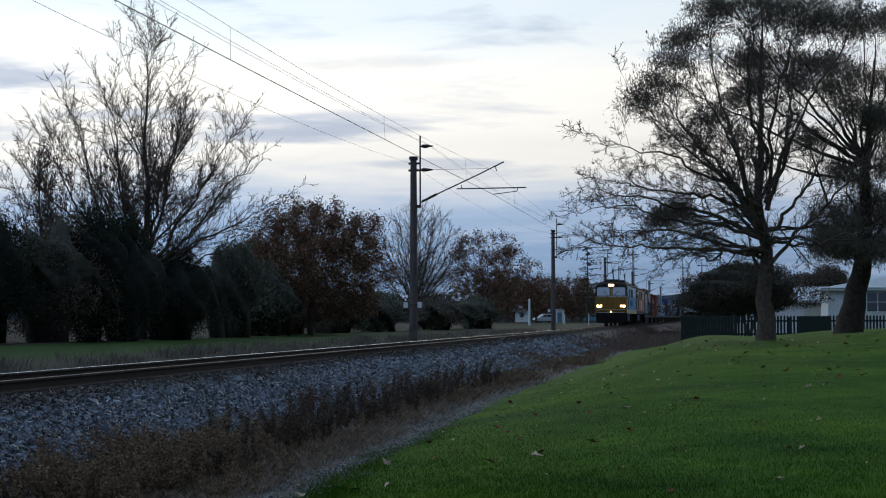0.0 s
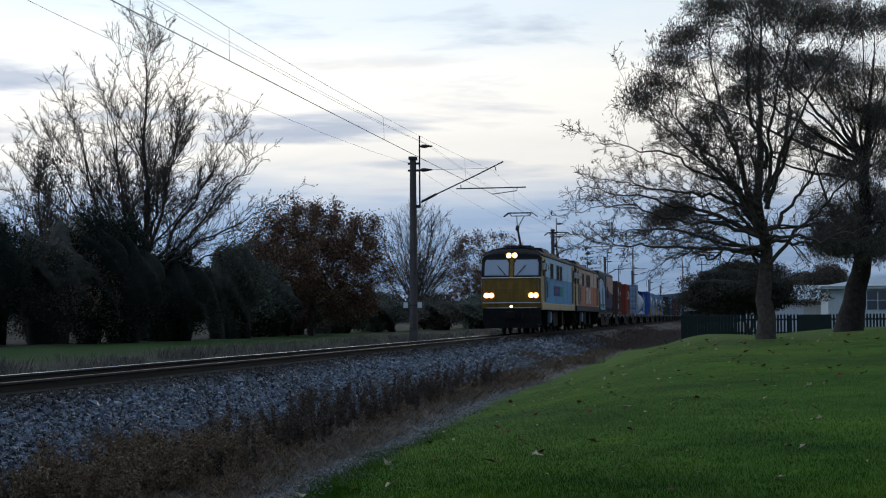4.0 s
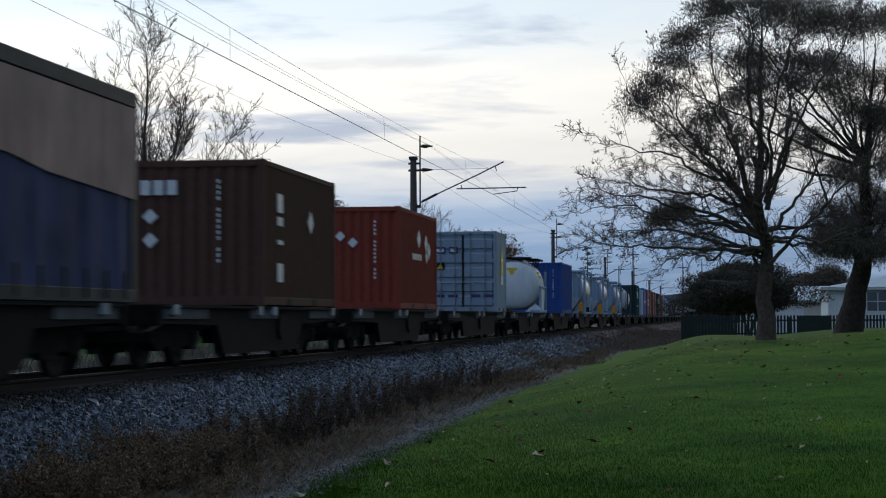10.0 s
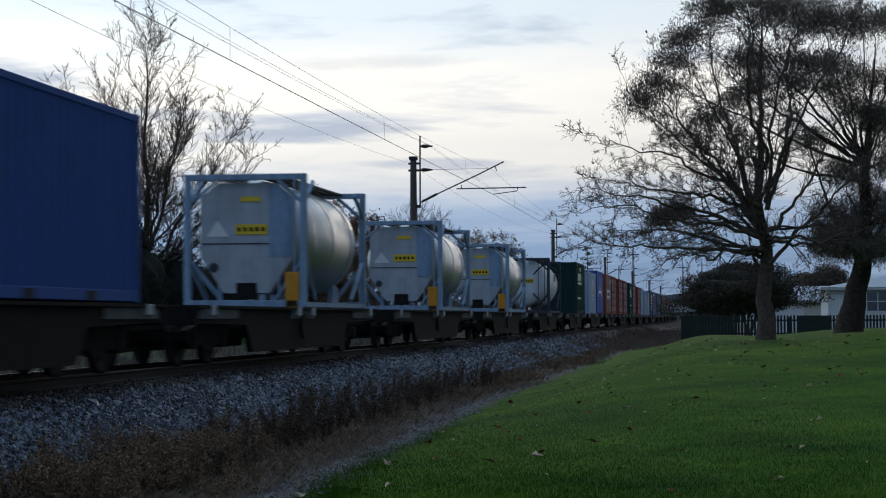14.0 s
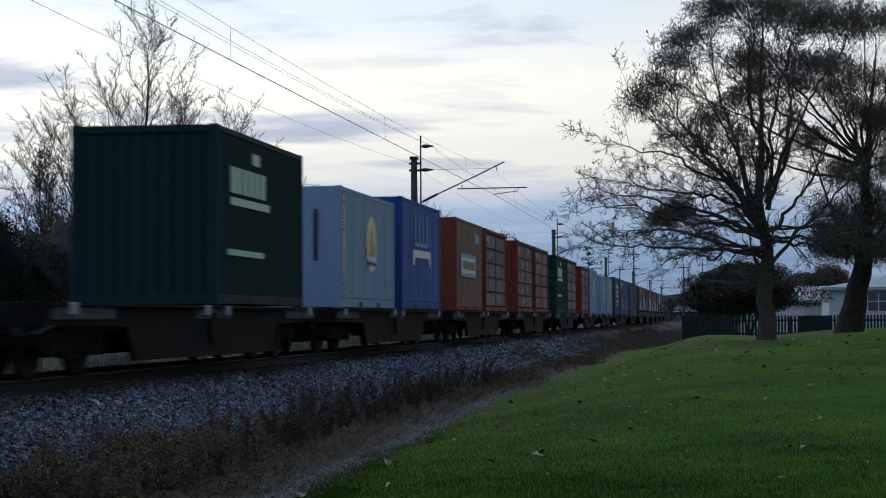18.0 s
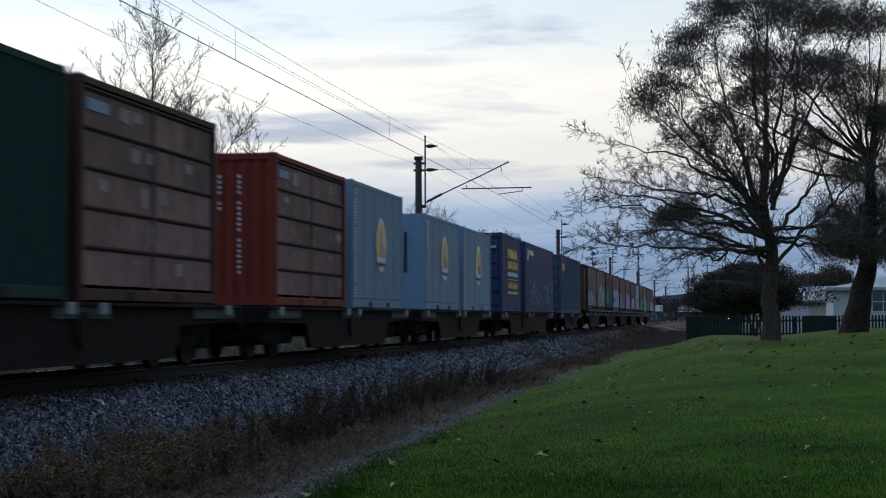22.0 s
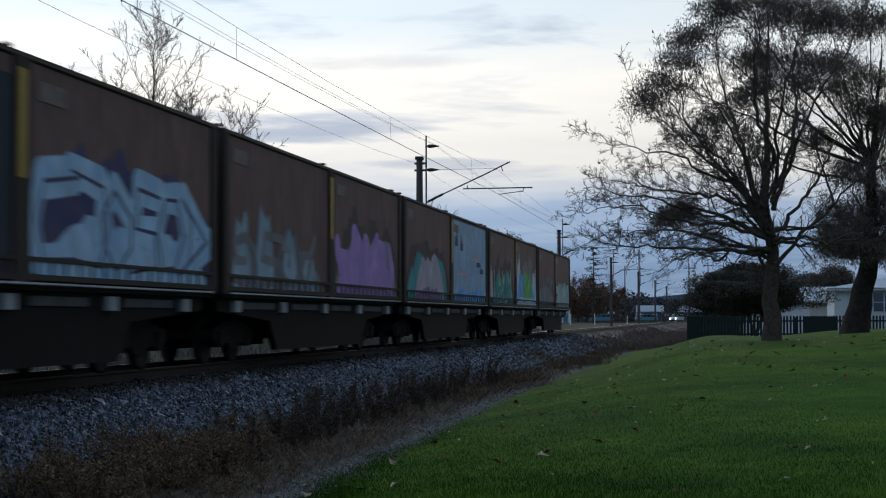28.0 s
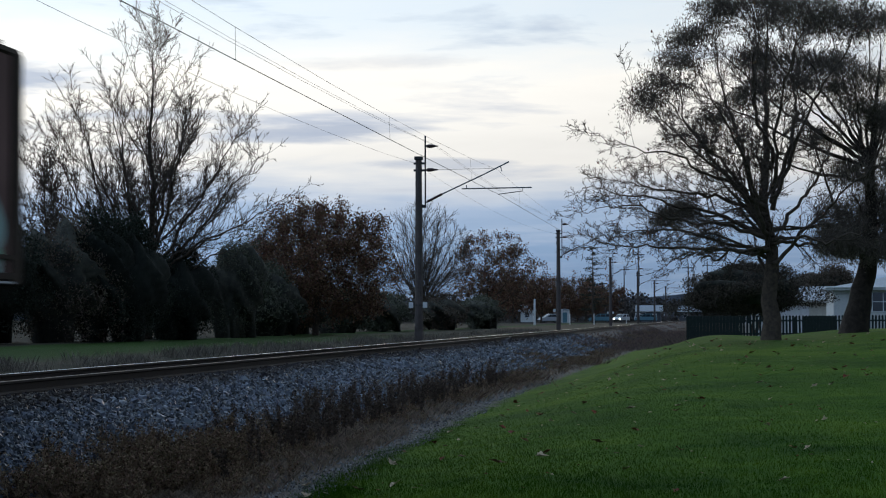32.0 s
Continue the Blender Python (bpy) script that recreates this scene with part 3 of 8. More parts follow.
def sprigs(rng, at, way, length, r, lift, bend=.3, steps=4):
    """Many thin crooked twigs at once; gives vertices, faces and the twigs' ends."""
    n = len(at)
    d = way + rng.normal(0, .6, (n, 3)) + [0, 0, lift]
    d /= np.linalg.norm(d, axis=1)[:, None]
    p = at.copy()
    lens = length * rng.uniform(.5, 1.4, n)[:, None] / steps
    rings, inner = [], []
    for i in range(steps + 1):
        a = np.cross(d, [.31, .95, .12])
        a /= np.linalg.norm(a, axis=1)[:, None] + 1e-9
        b = np.cross(d, a)
        q = r * (1 - .55 * i / steps)
        rings.append(np.stack([p + a * q, p + (b * .87 - a * .5) * q, p - (b * .87 + a * .5) * q], 1))
        inner.append(p.copy())
        d = d + rng.normal(0, bend, (n, 3)) + [0, 0, lift * .3]
        d /= np.linalg.norm(d, axis=1)[:, None]
        p = p + d * lens
    v = np.stack(rings, 1).reshape(-1, 3)
    base = np.arange(n)[:, None] * (3 * (steps + 1))
    f = []
    for i in range(steps):
        for k in range(3):
            f.append(base + [3 * i + k, 3 * i + (k + 1) % 3, 3 * i + 3 + (k + 1) % 3, 3 * i + 3 + k])
    return v, np.concatenate(f, 0), inner[2], d, inner[-1]


def main_limbs(rng, count, low, high, centre, reach, rise=(.15, 1.0)):
    """Rising limbs that leave the trunk between two heights and bend up towards the crown's outside."""
    out = []
    for k in range(count):
        a = 2.4 * k + rng.uniform(-.4, .4)
        t = rise[0] + (rise[1] - rise[0]) * (k + .5) / count
        e = math.asin(min(t, .98))
        end = np.array(centre) + np.array(reach) * [math.cos(a) * math.cos(e), math.sin(a) * math.cos(e), math.sin(e)]
        start = np.array([0, 0, low + (high - low) * (k + .5) / count])
        knee = start + (end - start) * .42 * np.array([1.1, 1.1, .8]) + rng.normal(0, .12, 3)
        out.append((tuple(start), tuple(knee), tuple(start + (end - start) * .75 + rng.normal(0, .15, 3)), tuple(end)))
    return out


def crown_points(rng, n, balls, low):
    """Targets in a union of egg shapes, more of them near the outside; none under the height low."""
    out = []
    share = np.array([b[1][0] * b[1][1] * b[1][2] for b in balls])
    share = share / share.sum()
    for (c, r), part_of in zip(balls, share):
        q = rng.normal(0, 1, (int(n * part_of), 3))
        q /= np.linalg.norm(q, axis=1)[:, None]
        q = q * (rng.uniform(0, 1, len(q)) ** .5)[:, None] * r + c
        out.append(q[q[:, 2] > low])
    return np.concatenate(out)


def crown_tree(seed, x, y, label, stems, balls, count, low, step, kill, trunk_r, tip=.007, twig=M_TWIG, twigs=1.0, twig_len=.4, twig_lift=.5, leaves=None, power=.62, name="bare_tree", targets=None, limb_r=.05, spread_leaf=None, **kw):
    rng = np.random.default_rng(seed)
    tree = thing(name, label, "tree", pose(x, y, float(ground_z(x, y)) - .12), "trees")
    goal = crown_points(rng, count, balls, low)
    if targets is not None:
        goal = np.concatenate([goal, targets])
    pts, up_to = colonise(rng, stems, goal, step, kill, **kw)
    n = len(pts)
    tips = np.zeros(n)
    for i in range(n - 1, -1, -1):
        tips[i] = max(tips[i], 1)
        if up_to[i] >= 0:
            tips[up_to[i]] += tips[i]
    has = collections.defaultdict(list)
    for i, q in enumerate(up_to):
        has[q].append(i)
    share = tips / tips[0]
    rad = np.maximum(tip, np.maximum(trunk_r * share ** power, trunk_r * .55 * share ** .42))
    heads = [(-1, i) for i in has[-1]]
    crown = ([], [])
    while heads:
        q, i = heads.pop()
        chain = [q, i] if q >= 0 else [i]
        while has[i]:
            best = max(has[i], key=lambda k: tips[k])
            heads += [(i, k) for k in has[i] if k != best]
            chain.append(best)
            i = best
        line = [Vector(pts[k]) for k in chain]
        rr = [rad[k] for k in chain]
        if q >= 0:
            rr[0] = rr[1]
        thick = rr[0]
        if q < 0 or thick > limb_r:
            V, Fc = [], []
            if q < 0:
                rr[0] *= 1.3
            curved_tube(V, Fc, line, rr, 9 if q < 0 else 7)
            me = raw_mesh("trunk" if q < 0 else "limb", V, Fc, M_BARK)
            me.shade_smooth()
            part("trunk" if q < 0 else "limb", me, None, tree)
        else:
            curved_tube(crown[0], crown[1], line, rr, 5 if thick > .03 else 3)
    thin = np.array([i for i in range(n) if tips[i] < 6 and pts[i][2] > low - 1])
    pick = rng.choice(thin, int(len(thin) * twigs))
    way = np.array([pts[i] - pts[up_to[i]] for i in pick]) / step
    v1, f1, mid, d1, ends = sprigs(rng, pts[pick], way, twig_len, tip * .75, twig_lift)
    v2, f2, _, _, ends2 = sprigs(rng, mid, d1, twig_len * .6, tip * .6, twig_lift)
    o = len(crown[0])
    me = raw_mesh("crown", crown[0] + np.concatenate([v1, v2]).tolist(), crown[1] + np.concatenate([f1 + o, f2 + o + len(v1)]).tolist(), twig)
    part("crown", me, None, tree, "fine branches and crooked upright twigs")
    if leaves:
        size, share, material, per, jitter, hang = leaves
        e = np.concatenate([ends, ends2])
        e = e[rng.uniform(0, 1, len(e)) < share]
        part("foliage", leaf_mesh("foliage", rng, e, size, material, per=per, jitter=jitter, hang=hang), None, tree)
    return tree, rng


def sweep(paths, r0, r1, n=3, flare=0.0, taper=1.0):
    """Tapering tubes along many paths at once; paths: (count, steps + 1, 3)."""
    count, m, _ = paths.shape
    way = np.empty_like(paths)
    way[:, 1:-1] = paths[:, 2:] - paths[:, :-2]
    way[:, 0], way[:, -1] = paths[:, 1] - paths[:, 0], paths[:, -1] - paths[:, -2]
    way /= np.linalg.norm(way, axis=2)[..., None] + 1e-9
    u = np.cross(way, [.31, .90, .17])
    u /= np.linalg.norm(u, axis=2)[..., None] + 1e-9
    w = np.cross(way, u)
    t = np.linspace(0, 1, m)[None]
    r = np.reshape(r1, (-1, 1)) + (np.reshape(r0, (-1, 1)) - np.reshape(r1, (-1, 1))) * (1 - t) ** taper
    r = r * (1 + flare * np.exp(-t * 14))
    ang = 2 * np.pi * np.arange(n) / n
    v = paths[:, :, None] + (u[:, :, None] * np.cos(ang)[:, None] + w[:, :, None] * np.sin(ang)[:, None]) * r[..., None, None]
    k, i, c = np.meshgrid(np.arange(n), np.arange(m - 1), np.arange(count) * m * n, indexing="ij")
    q = (k + 1) % n
    f = np.stack([c + i * n + k, c + i * n + q, c + (i + 1) * n + q, c + (i + 1) * n + k], -1).reshape(-1, 4)
    return v.reshape(-1, 3), f


def smooth_path(points, m, rng, wobble=.03):
    """A limb through a few points, rounded off and slightly crooked."""
    p = np.array(points, float)
    t = np.concatenate([[0], np.cumsum(np.linalg.norm(np.diff(p, axis=0), axis=1))])
    at = np.linspace(0, t[-1], m)
    q = np.stack([np.interp(at, t, p[:, k]) for k in range(3)], -1)
    for _ in range(3):
        q[1:-1] = .25 * q[:-2] + .5 * q[1:-1] + .25 * q[2:]
    bent = np.cumsum(rng.normal(0, wobble, (m, 3)), 0)
    return q + (bent - np.linspace(0, 1, m)[:, None] * bent[-1]) * (np.arange(m) > 0)[:, None]


def shoots(rng, paths, r0, r1, per, span, spread, share, lift, steps, bend, least=.1, slim=.42):
    """Side branches of many branches: they leave at an angle, grow shorter towards the tip and turn upwards."""
    count, m, _ = paths.shape
    size = np.linalg.norm(np.diff(paths, axis=1), axis=2).sum(1)
    k = np.repeat(np.arange(count), np.maximum(1, np.round(per * size / size.mean() * rng.uniform(.7, 1.3, count))).astype(int))
    n = len(k)
    t = span[0] + (span[1] - span[0]) * rng.uniform(0, 1, n)
    g = t * (m - 1)
    i = np.minimum(g.astype(int), m - 2)
    e = (g - i)[:, None]
    at = paths[k, i] * (1 - e) + paths[k, i + 1] * e
    way = paths[k, i + 1] - paths[k, i]
    way /= np.linalg.norm(way, axis=1)[:, None] + 1e-9
    side = np.cross(way, rng.normal(0, 1, (n, 3)))
    side /= np.linalg.norm(side, axis=1)[:, None] + 1e-9
    a = rng.normal(spread, spread * .25, n)[:, None]
    d = way * np.cos(a) + side * np.sin(a)
    length = np.maximum(least, share * size[k] * (1 - .45 * t) * rng.uniform(.5, 1.28, n))
    stride = (length / steps)[:, None]
    out = [at]
    for _ in range(steps):
        d = d + rng.normal(0, bend, (n, 3)) + [0, 0, lift]
        d /= np.linalg.norm(d, axis=1)[:, None]
        out.append(out[-1] + d * stride)
    thick = (np.broadcast_to(r1, (count,))[k] + (np.broadcast_to(r0, (count,)) - r1)[k] * (1 - t) ** 1.5) * slim
    return np.stack(out, 1), thick


def grown_tree(seed, x, y, label, limbs, levels, trunk_r, tip, name="bare_tree", twig=None, foliage=None, wobble=.03, low=0.0, limb=.36, bark=None):
    """A tree from its main limbs (the first is the trunk), each branching in turn.
    levels: (branches a limb, span, angle, length share, lift, steps, bend) for each order of branches."""
    rng = np.random.default_rng(seed)
    tree = thing(name, label, "tree", pose(x, y, float(ground_z(x, y)) - .12), "trees")
    paths, r0s, r1s = [], [], []
    for i, line in enumerate(limbs):
        pts = [(p[0], p[2] if len(p) > 2 else 0.0, p[1]) for p in line]
        q = smooth_path(pts, 22, rng, wobble)
        size = np.linalg.norm(np.diff(q, axis=0), axis=1).sum()
        r0 = trunk_r if i == 0 else trunk_r * limb * min(1.0, (size / 9.0) ** .6)
        v, f = sweep(q[None], r0, tip * 1.3, 10 if i == 0 else 7, .45 if i == 0 else .15, 1.25)
        me = raw_mesh("trunk" if i == 0 else "limb", v.tolist(), f.tolist(), bark or M_BARK)
        me.shade_smooth()
        part("trunk" if i == 0 else "limb", me, None, tree)
        paths.append(q)
        r0s.append(r0)
        r1s.append(tip * 1.3)
    paths, r0, r1 = np.array(paths), np.array(r0s), np.array(r1s)
    vs, fs, o, last = [], [], 0, None
    for k, (per, span, spread, share, lift, steps, bend) in enumerate(levels):
        child, thick = shoots(rng, paths, r0, r1, per, span, spread, share, lift, steps, bend)
        ok = child[:, 0, 2] > low
        child, thick = child[ok], np.clip(thick[ok], tip, trunk_r * .4)
        v, f = sweep(child, thick, tip * .7, 5 if k == 0 else 3)
        vs.append(v)
        fs.append(f + o)
        o += len(v)
        paths, r0, r1, last = child, thick, np.full(len(child), tip * .7), child
    part("crown", raw_mesh("crown", np.concatenate(vs).tolist(), np.concatenate(fs).tolist(), twig or M_TWIG), None, tree, "fine ascending branches and twigs")
    if foliage:
        size, keep, material, per, jitter, hang = foliage
        e = last[rng.uniform(0, 1, len(last)) < keep][:, -1]
        part("foliage", leaf_mesh("foliage", rng, e, size, material, per=per, jitter=jitter, hang=hang), None, tree)
    return tree


def bough(foot, x, z, deep):
    """One limb from the trunk to its tip: steep ones rise evenly, wide ones arch over."""
    arch = min(max(1 - (z - foot) / (abs(x) + abs(deep)), 0), 1)
    return tuple((x * a, foot + (z - foot) * (a ** (1.25 - .75 * arch)), deep * a) for a in (.02, .2, .44, .74, 1.0))


def fan_limbs(rng, count, foot, reach, height, lean=0.0):
    """Limbs of a vase-shaped crown: all leave low on the trunk and rise in a fan."""
    out = []
    for k in range(count):
        a = 2.4 * k + rng.uniform(-.3, .3)
        t = ((k + .5) / count) ** .6
        far = reach * t
        top = height * math.sqrt(max(1 - .72 * t * t, .1)) * rng.uniform(.92, 1.04)
        fx, fy = math.cos(a) * far, math.sin(a) * far * .7
        z = foot * rng.uniform(.75, 1.25)
        out.append(((0, z), (fx * .36 + lean * .2, z + (top - z) * .36, fy * .36), (fx * .78 + lean * .6, z + (top - z) * .74, fy * .78), (fx + lean, top, fy)))
    return out


def build_plants():
    # leafless trees across the line
    big = [((0, -.3), (-.2, 4.7), (0, 7.8), (0, 11.4), (.4, 14.4))]
    for foot, x, z, deep in ((3.5, -1.9, 12.3, 1.4), (3, -3.2, 11.3, -1.6), (2.6, -5.2, 9.9, 1.6), (2, -5.9, 7.1, 1.6), (3.2, -2.5, 10.5, -2.2), (2.4, -5.5, 8.5, -1.2), (4, 1.8, 12, 1.8), (3.6, 2.6, 11.6, -1.6),
                             (3.2, 4.4, 10.3, 1.4), (3, 5.8, 8.7, -1), (2.8, 6.4, 6.8, 1.5), (2.4, 5.4, 5.4, -1.8), (2, 5.2, 5, .5), (3, -.8, 11, -3), (3, .6, 10.5, 3)):
        big.append(bough(foot, x, z, deep))
    grown_tree(3, -18.2, 85, "tall leafless broad-crowned tree behind dark shrubs", big,
               ((19, (.12, 1.0), .66, .39, .08, 12, .11), (9, (.10, 1.0), .68, .42, .06, 7, .14), (5, (.12, 1.0), .65, .42, .06, 4, .16)), .26, .0105, low=2.4, limb=.40, wobble=.075)
    grown_tree(4, -22.6, 84, "leafless multi-stemmed tree behind dark shrubs",
               [((0, -.3), (0, 3.5), (-.2, 6.4), (-.3, 9.4))] + fan_limbs(np.random.default_rng(32), 13, 1.3, 3.2, 9.0),
               ((11, (.2, 1.0), .62, .38, .05, 8, .12), (8, (.1, 1.0), .7, .42, .05, 5, .15), (6, (.12, 1.0), .7, .45, .05, 3, .17)), .17, .010, low=1.5, limb=.3)
    grown_tree(5, -27.5, 82, "leafless tree at the end of the shrubs",
               [((0, -.3), (0, 3.0), (.2, 5.2), (.1, 8.0))] + fan_limbs(np.random.default_rng(34), 9, 1.2, 3.2, 7.6),
               ((11, (.2, 1.0), .62, .38, .05, 8, .12), (8, (.1, 1.0), .7, .42, .05, 5, .15), (6, (.12, 1.0), .7, .45, .05, 3, .17)), .16, .010, low=1.5, limb=.3)
    grown_tree(6, -15.6, 150, "leafless fan-shaped tree, pale against the sky",
               [((0, -.3), (0, 2.2), (.1, 5.5), (.2, 9.6))] + fan_limbs(np.random.default_rng(33), 34, 1.8, 5.2, 9.8, .2),
               ((13, (.15, 1.0), .60, .36, .0, 8, .05), (9, (.10, 1.0), .60, .44, .0, 5, .07)), .22, .0115, twig=M_PALE_TWIG, low=1.6, limb=.24)
    crown_tree(7, -14.6, 106, "round autumn tree with dense rust-brown leaves",
               [((0, 0, -.3), (0, 0, 1.6), (.2, 0, 3.6))], [((.3, 0, 4.0), (4.5, 3.6, 4.0)), ((-2.4, 0, 4.0), (2.2, 2.4, 2.6))], 1300, .7, .26, .42, .2, tip=.012, twigs=1.0, twig_len=.45, leaves=(.065, 1.0, M_RUST_LEAF, 34, .21, .3), name="autumn_tree")
    crown_tree(8, -12.9, 175, "open-crowned autumn tree with sparse brown leaves",
               [((0, 0, -.3), (0, 0, 2.0), (.2, 0, 4.4))] + main_limbs(np.random.default_rng(36), 8, 1.8, 3.2, (.2, 0, 4.4), (3.9, 2.6, 4.6), (.1, .95)), [((.2, 0, 5.0), (4.7, 3.4, 3.9))], 900, 2.6, .32, .5, .2, tip=.018, twigs=1.0, twig_len=.6, leaves=(.085, .8, M_RUST_LEAF, 13, .17, .3), name="autumn_tree")
    for i, (x, y, w, hgt) in enumerate(((-32, 372, 4.6, 4.4), (-28.5, 385, 4.4, 4.8), (-24.8, 374, 4.2, 4.4), (-21.6, 390, 4.4, 5.0), (-18.8, 376, 4.0, 4.3), (-15.8, 392, 4.2, 4.5), (-37, 380, 4.6, 4.6), (-28.6, 330, 3.4, 4.6), (-23.8, 334, 3.2, 4.2))):
        crown_tree(20 + i, x, y, "low brown-leaved autumn tree by the line",
                   [((0, 0, -.3), (0, 0, 1.4), (.2, 0, 2.6))], [((0, 0, hgt), (w, 2.6, hgt * 1.0))], 330, 1.4, .5, .7, .18, tip=.025, twigs=1.0, twig_len=.7, leaves=(.17, .95, M_RUST_LEAF, 14, .40, .3), name="autumn_tree")
    # dark shrubs along the far boundary
    for i, (x, y, s) in enumerate(((-24, 60, (3.2, 3, 2.6)), (-22.3, 66, (3.0, 3, 2.95)), (-20.6, 71, (3.2, 3, 3.25)), (-18.9, 75, (2.7, 3, 3.0)), (-17.9, 77, (2.4, 3, 3.1)), (-17.0, 79, (2.4, 3, 2.9)), (-16.6, 85.5, (2.1, 3, 2.45)), (-15.9, 93, (1.9, 3.2, 2.95)),
                                   (-16, 101, (2.4, 4, 2.0)), (-17.5, 112, (3, 4, 1.76)), (-16.5, 122, (2.6, 5, 1.65)), (-16, 134, (2.6, 6, 1.65)), (-14, 150, (2.4, 7, 1.65)), (-13, 168, (2.5, 8, 1.76)))):
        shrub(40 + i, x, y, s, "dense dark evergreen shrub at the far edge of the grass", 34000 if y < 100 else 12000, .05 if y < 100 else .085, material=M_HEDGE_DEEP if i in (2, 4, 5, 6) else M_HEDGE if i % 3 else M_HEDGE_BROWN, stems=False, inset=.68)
    # by the lawn: a spreading evergreen behind the fence
    shrub(70, 10.2, 95, (3.9, 2.4, 1.5), "broad dark evergreen shrub with bare stems behind a fence", 64000, .052, material=M_HEDGE_WARM, lift=1.45, inset=.56)
    shrub(71, 17.0, 140, (2.6, 2.0, 1.25), "brown-leaved tree top behind the houses", 9000, .07, material=M_HEDGE_BROWN, lift=2.7, inset=.5)
    # the two lawn trees
    lawn = [((0, -.3), (.03, 1.5), (.07, 2.6), (.08, 3.6), (.1, 5, .2), (.05, 7, .4), (-.1, 8.7, .5)),
            ((.05, 2.4), (-.35, 3.0, -.1), (-.95, 3.8, -.3), (-1.35, 4.1, -.4), (-2.1, 4.9, -.6), (-2.8, 5.5, -.8), (-3.3, 6.1, -1)),
            ((.05, 2.6), (-.4, 3.4, .3), (-.65, 4.8, .6), (-.95, 5.6, .8), (-1.2, 6.7, 1), (-1.3, 8.3, 1.1))]
    for foot, x, z, deep in ((2.5, -4.6, 3.9, 1), (2.35, -4.4, 2.4, -1.2), (3, -4.4, 4.2, 1.4), (3.2, -4.0, 5.0, -1.6), (3.2, 2.2, 7.9, -1.2), (1.9, 2.8, 5, -.7), (3.6, .9, 8.5, 1.5), (4.2, -.6, 8.8, -1.4), (2.7, 1.9, 5.8, 2.4), (2.9, -2.6, 6.9, .8),
                             (2.5, -4.6, 3.2, -.8), (2.3, -4.2, 2.7, .6), (2.3, -2.6, 2.0, 1.3), (2.6, -1.7, 6.6, -2.5), (2.8, -2.8, 7, 2.2), (3.4, .9, 8, -2.3), (2.4, 2.9, 2.5, 1.8), (2.3, -2.3, 2.3, -2.2), (2.5, 2.8, 2.7, -2), (2.6, -2.2, 2.9, 2.6)):
        lawn.append(bough(foot, x, z, deep))
    grown_tree(11, 10.2, 45, "large leafless spreading tree on the lawn", lawn,
               ((17, (.15, 1.0), .74, .31, .02, 12, .13), (10, (.10, 1.0), .72, .40, .02, 8, .15), (6, (.10, 1.0), .70, .44, .02, 5, .17)), .225, .0052, limb=.36, low=1.65, wobble=.055, foliage=(.045, .02, M_RUST_LEAF, 1, .02, .5))
    # foliage hangs in rows of clumps: from, to, how many, how wide and high
    rows = ((-5.05, 6.8, -3.1, 8.95, 6, .6, .42), (-2.2, 8.7, 2.4, 8.7, 9, .8, .45), (-3.45, 6.2, -2.2, 6.7, 3, .5, .35), (-2.5, 7.8, -.4, 7.6, 4, .55, .36), (-1.1, 6.95, .2, 6.3, 3, .42, .3), (.1, 7.0, 1.6, 7.4, 3, .62, .46), (.4, 5.8, 2.2, 6.3, 4, .65, .52),
            (-.85, 5.6, -.1, 4.7, 2, .42, .26), (.5, 4.3, 1.5, 5.0, 3, .52, .45), (-5.0, 3.3, -4.35, 3.7, 3, .4, .22), (-.8, 2.6, 2.2, 2.5, 11, .6, .28), (0, 3.3, 2.0, 3.5, 6, .55, .4))
    rng = np.random.default_rng(8)
    cs, arms = [], []
    leaf_clumps = [(x0 + (x1 - x0) * k / (n - 1) + rng.normal(0, .08), z0 + (z1 - z0) * k / (n - 1) + rng.normal(0, .12), rx, rz) for x0, z0, x1, z1, n, rx, rz in rows for k in range(n)]
    for x, z, rx, rz in leaf_clumps:
        off = rng.uniform(-1.1, 1.1)
        for _ in range(8):
            c = np.array([x, off, z]) + rng.normal(0, .42, 3) * [rx, .5, rz]
            n = int(400 * (1.35 if z < 4 else 1) * (rx * rz / .25) ** .5)
            q = rng.normal(0, 1, (n, 3)) * np.array([.23, .2, .13]) * (rx * rz / .2) ** .25
            q[:, 2] -= .45 * np.abs(q[:, 0]) + np.abs(rng.normal(0, .05, n))
            cs.append(q + c)
        near = np.array([.55, 0, 3.0 + min(max(z - 4.5, 0), 2) * .8])
        if z > 3 and len(cs) % 16 == 0:
            end = np.array([x, off, z])
            mid = near + (end - near) * .5 + [0, 0, -.35]
            arms.append(((near[0], near[2]), (mid[0], mid[2], mid[1]), (x, z, off)))
    gum = [((0, -.3), (.25, 1.0), (.55, 2.0), (.62, 3.0), (.7, 5.5, .2), (.9, 8, .3)), ((.5, 2.0), (-.1, 2.9, -.2), (-.5, 3.9, -.4), (-.9, 5.2, -.6), (-1.6, 7, -.8)), ((.55, 2.3), (1.3, 3.4, .3), (1.8, 5, .5), (2.2, 7.4, .6))] + arms
    tree = grown_tree(12, 12.38, 50, "leaning evergreen tree with drooping leaf clumps on the lawn", gum,
                      ((5, (.35, .98), .7, .26, .02, 6, .14), (4, (.2, 1.0), .7, .4, 0, 4, .16)), .36, .006, name="tree", low=2.0, limb=.2, bark=M_DARKBARK)
    part("foliage", leaf_mesh("foliage", rng, np.concatenate(cs), .038, M_GUM, per=1, jitter=.02, hang=.9, slim=.24), None, tree)


build_plants()


